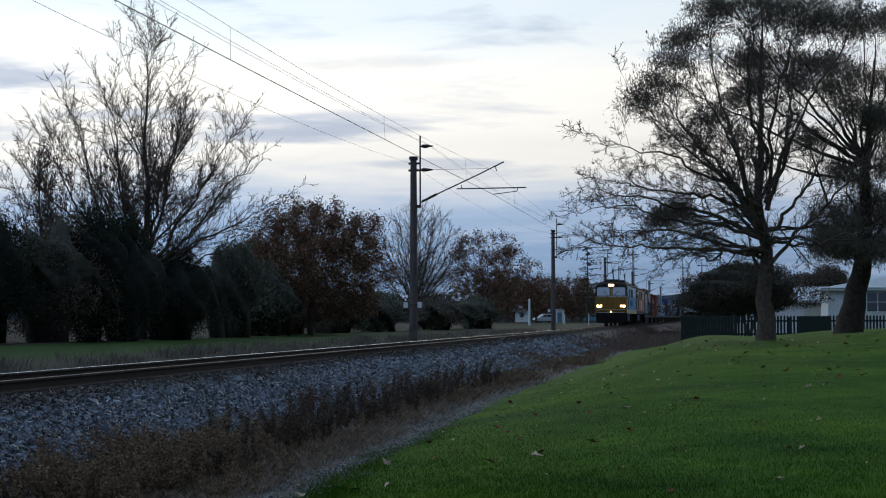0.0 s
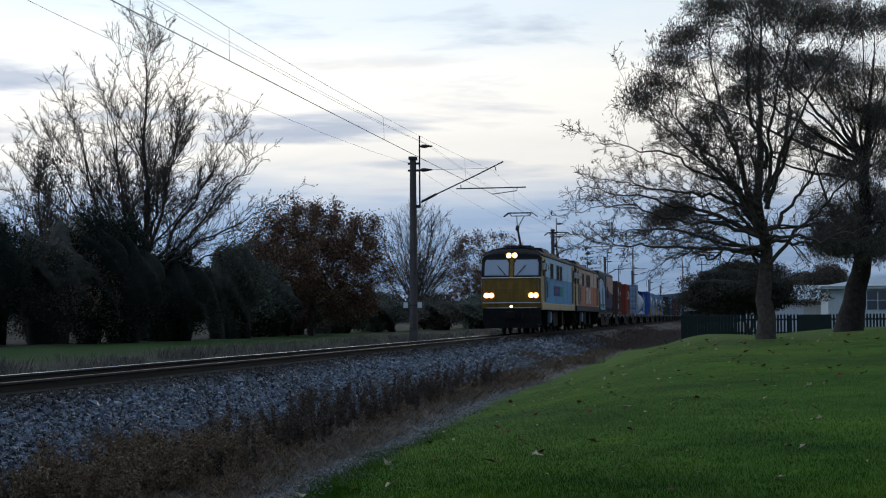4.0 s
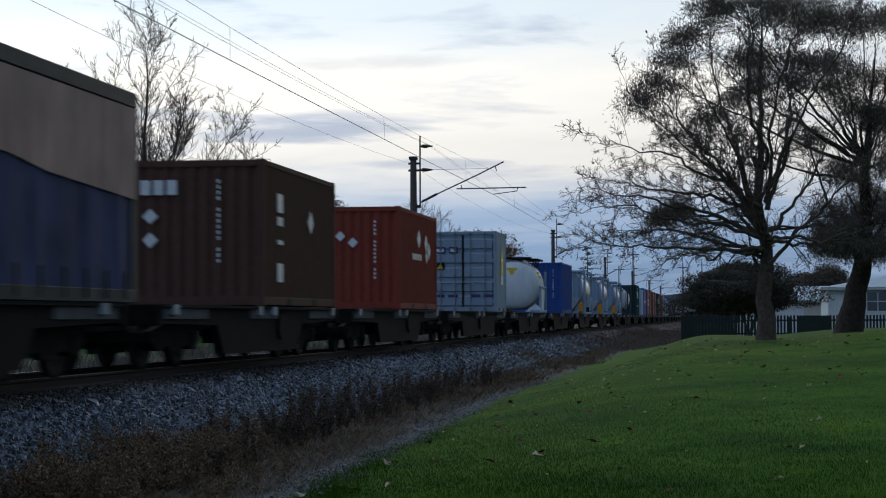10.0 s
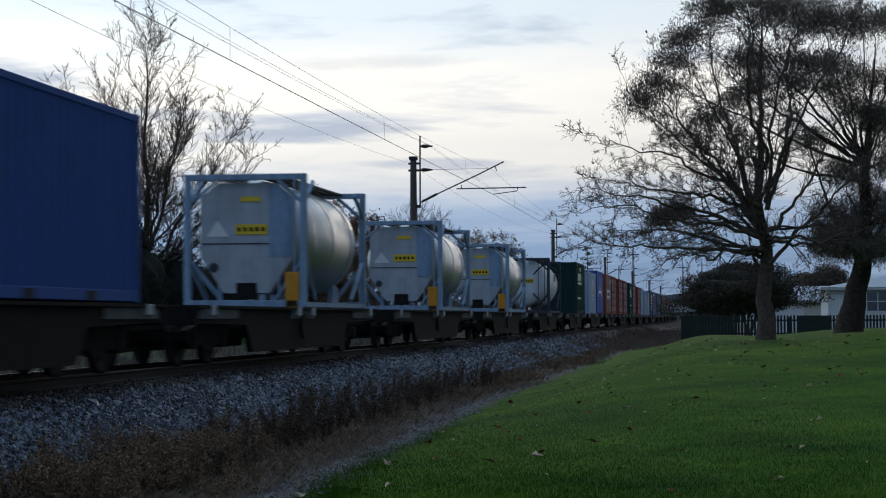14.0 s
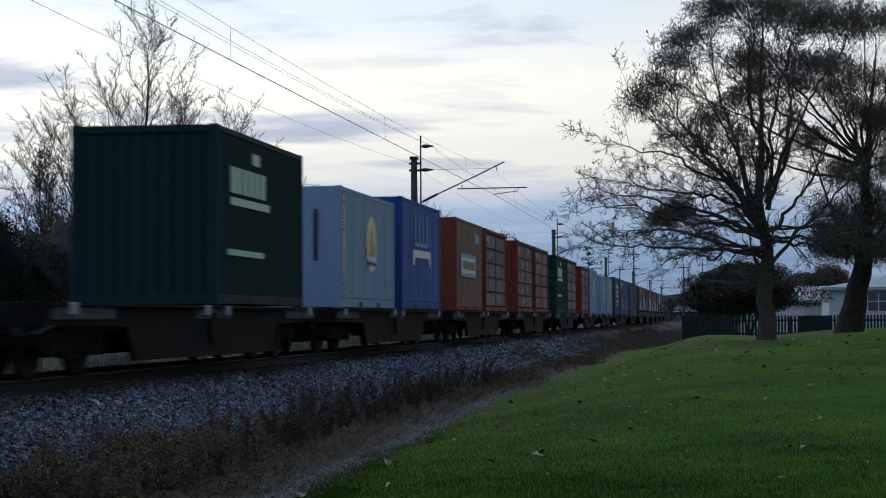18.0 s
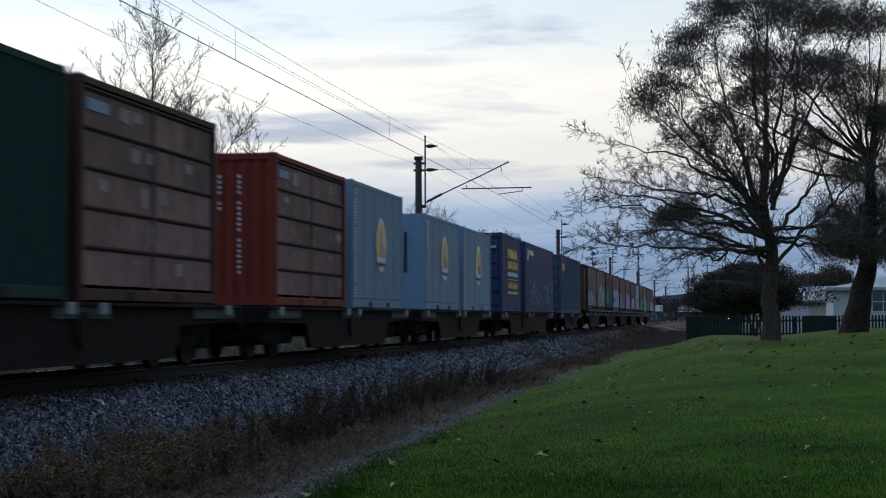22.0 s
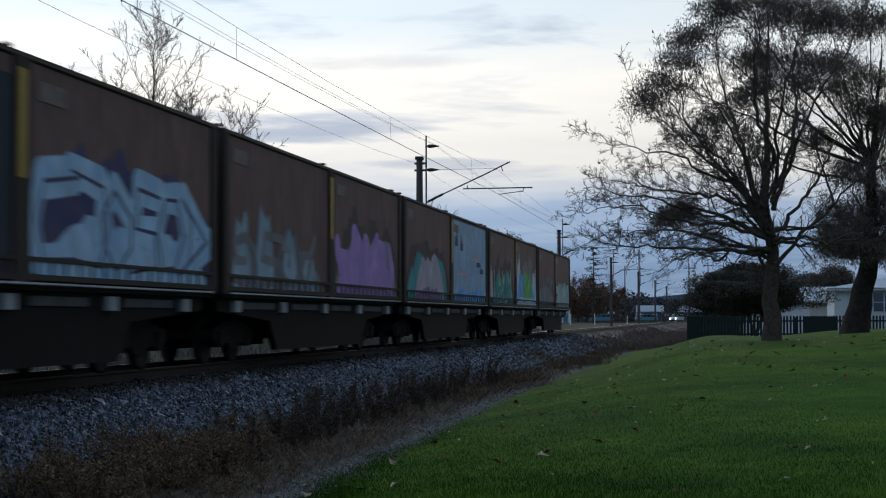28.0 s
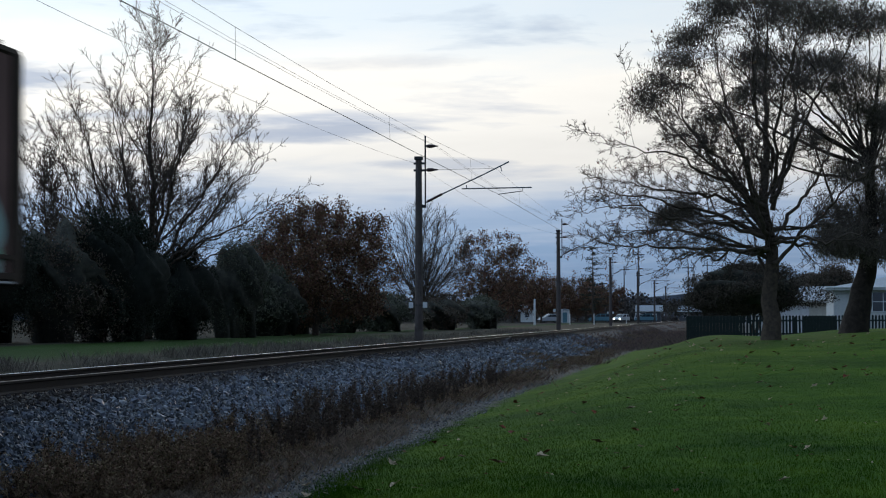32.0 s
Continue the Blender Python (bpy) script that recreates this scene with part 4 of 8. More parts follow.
def build_small_plants():
    rng = np.random.default_rng(9)
    # lawn blades, thick near the camera
    vs, fs, o = [], [], 0
    for n in (210000,):
        y = 13 + 30 * rng.uniform(0, 1, n) ** 1.7
        h = np.interp(y, (13, 17, 26, 43), (.040, .030, .016, .006))
        half = 0.105 * y
        edge = 4.9 + np.clip((36 - y) / 32, 0, 1) + .16 * np.sin(y * 1.3) * np.sin(y * .47 + 1)
        x = np.maximum(edge + rng.normal(0, .14, n), rng.uniform(0, 1, n) * (9.3 + half - 4.7) + 4.7)
        z = ground_z(x, y)
        a = rng.uniform(0, 6.28, n)
        hh = h * rng.uniform(.5, 1.5, n)
        w = .0014 + h * .04
        lean = rng.normal(0, .5, (n, 2)) * hh[:, None]
        v = np.stack([np.stack([x - np.cos(a) * w, y - np.sin(a) * w, z - .005], -1), np.stack([x + np.cos(a) * w, y + np.sin(a) * w, z - .005], -1), np.stack([x + lean[:, 0], y + lean[:, 1], z + hh], -1)], 1).reshape(-1, 3)
        vs.append(v)
        fs.append(np.arange(n * 3).reshape(-1, 3) + o)
        o += n * 3
    me = raw_mesh("lawn_grass", np.concatenate(vs).tolist(), np.concatenate(fs).tolist(), M_BLADE)
    thing("lawn_grass", "short green mown lawn grass", "grass", kind="stuff", mesh=me)

    def stalks(name, label, spots, h, w, material, lean=.25):
        spots = np.asarray(spots, float)
        n = len(spots)
        x, y = spots[:, 0], spots[:, 1]
        z = ground_z(x, y)
        px, pz = [p[0] for p in BED], [p[1] for p in BED]
        z = np.maximum(z, np.where(np.abs(x) < 3.1, np.interp(x, px, pz), -9))
        a = rng.uniform(0, 6.28, n)
        hh = h * rng.uniform(.35, 1.25, n)
        off = rng.normal(0, lean, (n, 2)) * hh[:, None]
        c, s = np.cos(a) * w, np.sin(a) * w
        v = np.stack([np.stack([x - c, y - s, z - .02], -1), np.stack([x + c, y + s, z - .02], -1), np.stack([x + off[:, 0] * .4 + c * .8, y + off[:, 1] * .4 + s * .8, z + hh * .55], -1), np.stack([x + off[:, 0], y + off[:, 1], z + hh], -1)], 1).reshape(-1, 3)
        i = np.arange(n)[:, None] * 4
        f = np.concatenate([i + [0, 1, 2], i + [0, 2, 3]], 0)
        thing(name, label, "weeds", kind="stuff", mesh=raw_mesh(name, v.tolist(), f.tolist(), material))

    def clumps(n, per, x0, x1, y0, y1, r):
        c = np.stack([rng.uniform(x0, x1, n), y0 + (y1 - y0) * rng.uniform(0, 1, n) ** 1.3], -1)
        return (np.repeat(c, per, 0) + rng.normal(0, r, (n * per, 2)))

    def bed_z(x, y):
        return np.maximum(ground_z(x, y), np.where(x < 3.45, np.interp(x, [p[0] for p in BED], [p[1] for p in BED]), -9))

    def edge_x(y):
        return 4.6 + np.clip((36 - y) / 32, 0, 1)

    def scatter(n, y0, y1, a, b):
        """Spots between the ballast foot and the lawn's edge: a and b are shares of that width."""
        y = y0 + (y1 - y0) * rng.uniform(0, 1, n) ** 1.2
        x = 3.2 + (edge_x(y) - 3.2) * rng.uniform(a, b, n)
        return np.stack([x, y, bed_z(x, y)], -1)

    def weed_plants(name, label, spots, tall, wide, stems, material, sub=(6, 4), r=.0045, spike=0):
        """Dead weeds: a few stems from one root, each with side shoots."""
        n = len(spots)
        root = np.repeat(spots, stems, 0) + rng.normal(0, .04, (n * stems, 3)) * [1, 1, 0]
        high = (tall * rng.uniform(.5, 1.15, n)).repeat(stems) * rng.uniform(.55, 1.1, n * stems)
        d = rng.normal(0, wide, (n * stems, 3)) * [1, 1, 0] + [0, 0, 1]
        p = [root - [0, 0, .02]]
        for _ in range(6):
            d = d + rng.normal(0, .10, d.shape)
            d /= np.linalg.norm(d, axis=1)[:, None]
            p.append(p[-1] + d * (high / 6)[:, None])
        p = np.stack(p, 1)
        vs, fs, o = [], [], 0
        v, f = sweep(p, r, r * .5, 3)
        vs.append(v)
        fs.append(f)
        o += len(v)
        s1, t1 = shoots(rng, p, r, r * .5, sub[0], (.2, 1.0), .75, .38, .05, 4, .16, least=.04, slim=.7)
        s2, t2 = shoots(rng, s1, t1, t1, sub[1], (.2, 1.0), .8, .5, .04, 2, .2, least=.03, slim=.8)
        for paths, th in ((s1, t1), (s2, t2)):
            v, f = sweep(paths, th, th * .6, 3)
            vs.append(v)
            fs.append(f + o)
            o += len(v)
        seed_v, seed_f = leaf_faces(rng, np.concatenate([s2[:, -1], s1[:, -1]]), .012, per=2, jitter=.012, slim=.5)
        if spike:
            k = rng.integers(0, len(p), spike * len(p))
            t = rng.uniform(.35, 1, len(k)) * 5.99
            i = t.astype(int)
            on = p[k, i] + (p[k, i + 1] - p[k, i]) * (t - i)[:, None]
            more_v, more_f = leaf_faces(rng, on, .016, per=1, jitter=.014, slim=.6)
            seed_f = np.concatenate([seed_f, more_f + len(seed_v)])
            seed_v = np.concatenate([seed_v, more_v])
        quads = np.concatenate(fs).tolist() + (seed_f + o).tolist()
        thing(name, label, "weeds", kind="stuff", mesh=raw_mesh(name, np.concatenate(vs + [seed_v]).tolist(), quads, material))

    # rank brown growth at the near end, then taller stalks, then a thinner band along the ballast foot
    weed_plants("bushy_weeds", "bushy brown half-dead weeds at the ballast foot", np.concatenate([scatter(88, 14.0, 19.0, .02, .60), scatter(14, 19.6, 23, .1, .5)]), .44, .40, 5, M_DRYBUSH, (7, 5), spike=40)
    weed_plants("dead_weeds", "tall dead brown weed stalks on the railway verge", np.concatenate([scatter(36, 20, 25, .12, .60), scatter(38, 25, 33, .05, .6), scatter(40, 31, 44, .02, .7), scatter(5, 16, 21, .3, .8)]), .58, .07, 2, M_STALK, (7, 2), spike=110)
    weed_plants("low_weeds", "low tangled reddish-brown weeds on the railway verge", np.concatenate([scatter(64, 15, 26, .15, .85), scatter(80, 26, 44, .0, .8)]), .22, .6, 4, M_DRYBUSH, (5, 3), .0035)
    near = np.concatenate([scatter(380, 13.5, 24, .2, .95)[:, :2], scatter(560, 20, 44, .1, .95)[:, :2]])
    near = np.repeat(near, 14, 0) + rng.normal(0, .06, (len(near) * 14, 2))
    stalks("dry_grass", "dry straw-coloured grass tufts on the railway verge", np.concatenate([near, clumps(330, 40, 2.6, 4.85, 34, 150, .18)]), .085, .0015, M_STRAW, .7)
    pale = np.stack([rng.uniform(-.35, .35, 4200), 13.5 + 30 * rng.uniform(0, 1, 4200) ** 1.6], -1)
    pale[:, 0] += edge_x(pale[:, 1])
    pale[:, 0] += .12 * np.sin(pale[:, 1] * .9)
    v, f = stones(rng, pale[:, 0], pale[:, 1], ground_z(pale[:, 0], pale[:, 1]), .016 * rng.uniform(.5, 1.6, 4200))
    thing("loose_gravel", "pale loose gravel strewn between verge and lawn", "gravel", kind="stuff", mesh=raw_mesh("loose_gravel", v.tolist(), f.tolist(), M_GRAVEL))
    stalks("verge_scrub", "low tangled brown dry weeds along the ballast foot", np.concatenate([clumps(120, 50, 3.0, 4.5, 34, 70, .2), clumps(200, 80, 2.4, 4.8, 60, 180, .26)]), .13, .0016, M_DRYBUSH, .75)
    stalks("far_verge", "brown rank growth along the line's far end", np.concatenate([clumps(260, 60, 2.0, 7.3, 85, 200, .5), clumps(260, 60, 1.6, 12, 130, 345, .8)]), .2, .006, M_ROSESTRAW, .5)
    stalks("far_grass", "tall dry seeding grass across the line", np.concatenate([clumps(260, 60, -5.6, -2.6, 26, 140, .24), clumps(34, 260, -5.6, -2.9, 30, 85, .24)]), .26, .0014, M_FARSTRAW, .22)


build_small_plants()

# ---- the train ----
V0, ACC = 18.888, -0.0231
MOVES = []


def train_rows(s):
    return [(t, pose(0, s - V0 * (t - 10) - .5 * ACC * (t - 10) ** 2, 0)) for t in (0, 8, 16, 24, 32)]



# ---- the train: paints ----
M_BLACK = surface("underframe_black", (.018, .0165, .0155), .9, 0, vary=.4, grain=5, dirt=.3, dirt_color=(.025, .018, .014), spec=.08)
M_WHEEL = surface("wheel_steel", (.022, .019, .017), .8, 0, vary=.3)
M_ROOFDARK = surface("roof_grime", (.022, .020, .020), .85, vary=.4, dirt=.4)
M_CABYELLOW = surface("cab_yellow", (.48, .355, .19), .65, vary=.12, dirt=.45, dirt_color=(.14, .09, .04), bump=.05, spec=.12)
# dirty nose yellow, also darkened in colour for its backlit side
M_NOSESHADED = surface("nose_yellow_shaded", (.24, .13, .018), .6, vary=.15, dirt=.8, dirt_color=(.07, .045, .02), bump=.05)
M_PALEBLUE = surface("pale_blue", (.44, .62, .80), .7, vary=.08, dirt=.3, dirt_color=(.25, .27, .28), bump=.05, spec=.12)
M_MIDBLUE = surface("mid_blue", (.10, .33, .58), .7, vary=.08, dirt=.3, dirt_color=(.10, .16, .2), bump=.05, spec=.12)
M_SILLTAN = surface("sill_tan", (.50, .40, .22), .65, vary=.12, dirt=.5, dirt_color=(.2, .15, .09), bump=.05, spec=.12)
M_CREAM = surface("faded_cream", (.52, .37, .30), .65, vary=.12, dirt=.45, dirt_color=(.20, .15, .12), bump=.05, spec=.12)
M_ORANGE = surface("faded_orange", (.44, .15, .085), .65, vary=.15, dirt=.4, dirt_color=(.22, .08, .05), bump=.05, spec=.12)
M_SILLGREY = surface("sill_grey", (.055, .065, .085), .8, vary=.2, dirt=.3, bump=.05, spec=.06)
M_NAVY = surface("navy_paint", (.05, .05, .17), .45, vary=.12, dirt=.3)
M_LOGOGREEN = surface("green_paint", (.035, .30, .25), .75, vary=.1, spec=.05)
M_PURPLE = surface("purple_paint", (.070, .075, .20), .75, vary=.1, spec=.05)
M_NAMEBAR = surface("name_bar_violet", (.11, .12, .28), .75, vary=.1, spec=.05)
M_GLASS = glazing("dark_glass")
M_DULLGLASS = surface("dull_glass", (.008, .009, .011), .8, vary=.3, bump=0, spec=.04)
# pale base colour: the windscreen's sky reflection painted into the glass
M_SCREEN = glazing("windscreen", (.34, .37, .41), .12)
M_LAMPGLOW = glow("headlamp_glow", (1.0, .74, .40), 30.0)
M_MARKER = glow("marker_glow", (1.0, .50, .16), 9.0)
# ring that glows orange itself, for the flare around lit lamps
M_FLAREGLOW = glow("flare_rim_glow", (1.0, .42, .10), 1.6)
M_LOUVRE = surface("louvre", (.03, .03, .032), .6, .3, vary=.3)
M_SILLPANEL = surface("sill_panel_grey", (.10, .108, .118), .75, vary=.25, grain=3, dirt=.5, spec=.1)
M_PLATE = surface("lock_plate", (.36, .38, .40), .7, 0, vary=.15, dirt=.4)
M_WHITEMARK = surface("white_marking", (.68, .67, .65), .5, vary=.08, dirt=.25, dirt_color=(.4, .36, .33))
M_YELLOWMARK = surface("yellow_label", (.72, .48, .03), .5, vary=.08)
M_ORANGEBOX = surface("orange_box", (.62, .26, .02), .6, vary=.12, dirt=.3)
M_TANKWHITE = surface("tank_white", (.66, .67, .68), .65, vary=.05, dirt=.3, dirt_color=(.35, .35, .35), bump=.03, spec=.12)
M_TANKSTEEL = surface("tank_steel", (.46, .48, .50), .42, 1.0, vary=.05, dirt=.1, dirt_color=(.3, .3, .3), bump=.02)
M_FRAMEGREY = surface("frame_grey", (.25, .35, .46), .65, vary=.1, dirt=.4, spec=.12)
M_ENDCOVER = surface("end_cover_grey", (.38, .40, .42), .6, vary=.12, grain=3, dirt=.5, dirt_color=(.2, .2, .2), spec=.2)
M_FRAMEBLUE = surface("frame_blue", (.042, .048, .066), .75, vary=.2, dirt=.4)
M_BOXBROWN = surface("wagon_brown", (.125, .066, .045), .6, vary=.2, grain=3, dirt=.55, dirt_color=(.055, .032, .024), bump=.1)
M_BOXPOST = surface("post_brown", (.060, .045, .038), .8, vary=.25, dirt=.4, spec=.06)
M_FADEDPLATE = surface("faded_plate", (.20, .155, .145), .8, vary=.3, grain=6)
M_SAFETY = surface("safety_yellow", (.42, .26, .03), .6, vary=.15, dirt=.4)
M_PINK = surface("pale_pink", (.42, .28, .24), .7, vary=.3, grain=.9, dirt=.7, dirt_color=(.16, .10, .09), bump=.05, spec=.1)

# ---- the train: running gear ----


def bogie(parent, y, wheel_mesh, frame_mesh, axle_mesh, tread_mesh, half=.9, r=.40):
    truck = part("bogie", frame_mesh, None, parent, at=pose(0, y, RAIL))
    for d in (-half, half):
        part("axle", axle_mesh, None, truck, at=pose(0, d, r))
        for sx in (-1, 1):
            part("wheel", wheel_mesh, None, truck, at=pose(sx * .55, d, r))


def running_gear(half, r, length):
    wheel = Build().turned([(-.055, r * .55), (-.06, r * .93), (-.055, r), (.045, r), (.06, r + .02), (.065, r * .9), (.03, r * .8), (.03, r * .35), (.08, r * .3), (.08, .02)], 20, 0).mesh("wheel", M_WHEEL, True)
    axle = Build().tube([(-.78, 0, 0), (.78, 0, 0)], .075, 8).mesh("axle", M_BLACK)
    b = Build()
    for sx in (-1, 1):
        x = sx * .80
        b.prism([(-length, .42), (-length, .56), (-half * .5, .70), (half * .5, .70), (length, .56), (length, .42), (half + .15, .30), (half * .45, .34), (half * .3, .24), (-half * .3, .24), (-half * .45, .34), (-half - .15, .30)], 0, x - .06, x + .06)
        for d in (-half, half):
            b.box(x - .10, x + .10, d - .14, d + .14, r - .13, r + .15, .02)
        for k in (-.16, 0, .16):
            b.tube([(x, k, .30), (x, k, .52)], .07, 8)
    b.box(-.8, .8, -.18, .18, .42, .66, .02)
    for d in (-length, length):
        b.box(-.8, .8, d - .05, d + .05, .40, .54)
    return wheel, b.mesh("bogie", M_BLACK), axle


GEAR = running_gear(.88, .40, 1.28)
LOCO_GEAR = running_gear(1.25, .46, 1.9)


def add_bogies(parent, places, gear, half, r):
    wheel, frame_mesh, axle = gear
    for y in places:
        bogie(parent, y, wheel, frame_mesh, axle, None, half, r)


def lettering(text, size, material, parent, m, label, name="digit"):
    for i, ch in enumerate(text):
        cu = bpy.data.curves.new("letters", "FONT")
        cu.body, cu.size, cu.extrude, cu.align_x = ch, size, .004, "LEFT"
        cu.offset = .018
        tmp = bpy.data.objects.new("letters", cu)
        scene.collection.objects.link(tmp)
        me = bpy.data.meshes.new_from_object(tmp.evaluated_get(bpy.context.evaluated_depsgraph_get()))
        bpy.data.objects.remove(tmp)
        me.materials.clear()
        me.materials.append(material)
        part(name, me, None, parent, label, at=m @ Matrix.Translation((i * size * .635, 0, 0)))


SIDE = 1.33

# ---- locomotives ----


def locomotive(s, upper, lower, sill, cab, nose, label, number, name):
    loco = thing("electric_locomotive", label, "locomotive", pose(0, s, 0), "locomotives")
    L = 19.2
    W = SIDE
    # body shell between the cabs: two bands of paint, a sill, and the cant rail
    band, top = 2.48, 3.38
    c0, c1 = 1.95, L - 1.95
    for sx in (-1, 1):
        x0, x1 = sorted((sx * (W - .05), sx * W))
        part("lower_side", Build().box(x0, x1, c0, c1, 1.28, band), lower, loco)
        part("upper_side", Build().box(x0, x1, c0, c1, band, top), upper, loco)
        x0, x1 = sorted((sx * (W - .08), sx * (W + .02)))
        part("sill", Build().box(x0, x1, .35, L - .35, .98, 1.28, .015), sill, loco)
        part("cant_rail", Build().tube([(sx * (W - .02), .6, top + .02), (sx * (W - .02), L - .6, top + .02)], .05, 6), M_ROOFDARK, loco)
    roof = [(-W + .02, top), (-W + .10, top + .16), (-W + .38, top + .30), (-.5, top + .38), (.5, top + .38), (W - .38, top + .30), (W - .10, top + .16), (W - .02, top)]
    part("roof", Build().prism(roof, 1, .75, L - .75), M_ROOFDARK, loco, "sooty dark roof")
    part("floor", Build().box(-W + .06, W - .06, .3, L - .3, .95, 1.10), M_BLACK, loco)
    # cabs at both ends
    for k in (0, 1):
        turn = Matrix.Identity(4) if not k else Matrix.Translation((0, L, 0)) @ Matrix.Rotation(math.pi, 4, "Z")
        side = [(0.06, 1.28), (.0, 1.9), (.05, 2.42), (.42, 3.42), (.75, 3.60), (1.95, 3.62), (1.95, 1.28)]
        for sx in (-1, 1):
            x0, x1 = sorted((sx * (W - .06), sx * W))
            low = [(0.06, 1.28), (.0, 1.9), (.05, 2.40), (1.95, 2.40), (1.95, 1.28)]
            high = [(.05, 2.40), (.40, 3.38), (1.95, 3.38), (1.95, 2.40)]
            part("cab_side", Build().prism(low, 0, x0, x1), cab, loco, at=turn)
            part("cab_upper", Build().prism(high, 0, x0, x1), cab, loco, at=turn)
            y0 = 1.50
            out = sx * (W + .004)
            x0, x1 = sorted((sx * (W - .03), out))
            door = part("cab_door", Build().box(x0, x1, y0, y0 + .62, 1.34, 3.26, .008), M_ROOFDARK if k == 0 else M_ROOFDARK, loco, "dark recessed cab door", at=turn)
            x0, x1 = sorted((sx * (W + .002), sx * (W + .012)))
            part("door_window", Build().box(x0, x1, y0 + .12, y0 + .50, 2.45, 3.12, .004), M_DULLGLASS, door)
            part("cab_window", Build().box(x0, x1, .62, 1.30, 2.50, 3.16, .004), M_DULLGLASS, loco, at=turn)
            for yy in (y0 - .06, y0 + .68):
                part("handrail", Build().tube([(sx * (W + .05), yy, 1.35), (sx * (W + .05), yy, 2.5)], .018, 6), M_STEEL, loco, at=turn)
            part("mirror", Build().box(*sorted((sx * (W + .02), sx * (W + .16))), .42, .50, 2.75, 3.05, .02), M_WHITEMARK, loco, at=turn)
        front = Build().prism([(.06, 1.05), (.0, 1.28), (.0, 1.9), (.05, 2.42), (.12, 2.42), (.12, 1.05)], 0, -W + .02, W - .02)
        part("nose", front, nose, loco, "yellow cab front panel, backlit shade in its colour", at=turn)
        arch = [(-W + .04, 3.26), (-W + .04, 3.40), (-W + .13, 3.55), (-W + .38, 3.66), (-.55, 3.74), (.55, 3.74), (W - .38, 3.66), (W - .13, 3.55), (W - .04, 3.40), (W - .04, 3.26)]
        brow = Build()
        rings = ((.36, .0), (.44, .62), (.62, .86), (1.0, 1.0), (1.9, 1.0))
        brow.add([(a, y, 3.26 + (z - 3.26) * (q if q else .45)) for y, q in rings for a, z in arch],
                 [(i * 10 + k, i * 10 + (k + 1) % 10, (i + 1) * 10 + (k + 1) % 10, (i + 1) * 10 + k) for i in range(4) for k in range(10)] + [tuple(range(10)), tuple(range(40, 50))])
        part("brow", brow, M_ROOFDARK, loco, "dark cab roof", at=turn)
        rake = (Vector((0, .05, 2.42)), Vector((0, .36, 3.30)))
        part("screen_frame", Build().prism([(.05, 2.42), (.36, 3.32), (.44, 3.32), (.13, 2.42)], 0, -W + .02, W - .02), M_ROOFDARK, loco, at=turn)
        for sx in (-1, 1):
            a, b = sorted((sx * .13, sx * 1.20))
            part("windscreen", Build().prism([(.065, 2.50), (.335, 3.24), (.345, 3.24), (.08, 2.50)], 0, a, b).prism([(.055, 2.53), (.318, 3.21), (.33, 3.21), (.07, 2.53)], 0, a + .05, b - .05), M_SCREEN, loco, "large tilted windscreen", at=turn)
            part("wiper", Build().tube([(sx * .2, .03, 2.46), (sx * .62, .15, 2.95)], .02, 4), M_ROOFDARK, loco, at=turn)
        part("centre_post", Build().prism([(.045, 2.42), (.33, 3.26), (.36, 3.26), (.08, 2.42)], 0, -.085, .085), nose, loco, at=turn)
        part("front_rail", Build().tube([(-W, -.03, 2.40), (W, -.03, 2.40)], .022, 6), M_WHITEMARK, loco, at=turn)
        part("lower_stripe", Build().box(-W + .2, W - .2, .015, .045, 1.06, 1.085), M_WHITEMARK, loco, at=turn)
        for sx in (-1, 1):
            part("grab_rail", Build().tube([(sx * (W - .12), -.05, 1.40), (sx * (W - .12), -.05, 2.30)], .016, 5), M_STEEL, loco, at=turn)
            part("corner_pillar", Build().prism([(.02, 2.38), (.34, 3.32), (.50, 3.32), (.18, 2.38)], 0, *sorted((sx * (W - .10), sx * (W + .002)))), M_ROOFDARK, loco, "dark screen pillar", at=turn)
        part("front_stripe", Build().box(-W + .04, W - .04, -.02, .01, 1.28, 1.31), M_WHITEMARK, loco, at=turn)
        part("skirt", Build().prism([(.02, .35), (.0, 1.05), (.14, 1.05), (.14, .35)], 0, -W + .05, W - .05), M_BLACK, loco, at=turn)
        part("pilot", Build().prism([(-1.15, .18), (1.15, .18), (1.2, .42), (-1.2, .42)], 1, -.12, -.04), M_BLACK, loco, at=turn)
        part("coupler", Build().box(-.13, .13, -.55, .1, .62, .86, .03).box(-.2, .2, -.62, -.42, .58, .92, .04), M_BLACK, loco, at=turn)
        part("hose", Build().tube([(.5, -.02, .8), (.52, -.16, .62), (.5, -.1, .40)], .025, 6), M_BLACK, loco, at=turn)
        for sx in (-1, 1):
            part("step", Build().box(*sorted((sx * .95, sx * 1.28)), .35, .75, .40, .45).box(*sorted((sx * .95, sx * 1.28)), .35, .75, .72, .77), M_BLACK, loco, at=turn)
        lit = number == "" and k == 0
        for sx in (-.13, .13):
            lamp = part("headlamp", Build().turned([(.30, .12), (.50, .12)], 12, 1), M_ROOFDARK, loco, at=turn @ Matrix.Translation((sx, 0, 3.40)))
            part("lens", Build().turned([(.285, .03), (.288, .080), (.30, .09)], 14, 1), M_LAMPGLOW if lit else M_SCREEN, lamp)
            part("lamp_ring", Build().turned([(.292, .085), (.280, .125), (.30, .128)], 14, 1), M_FLAREGLOW if lit else M_STEEL, lamp)
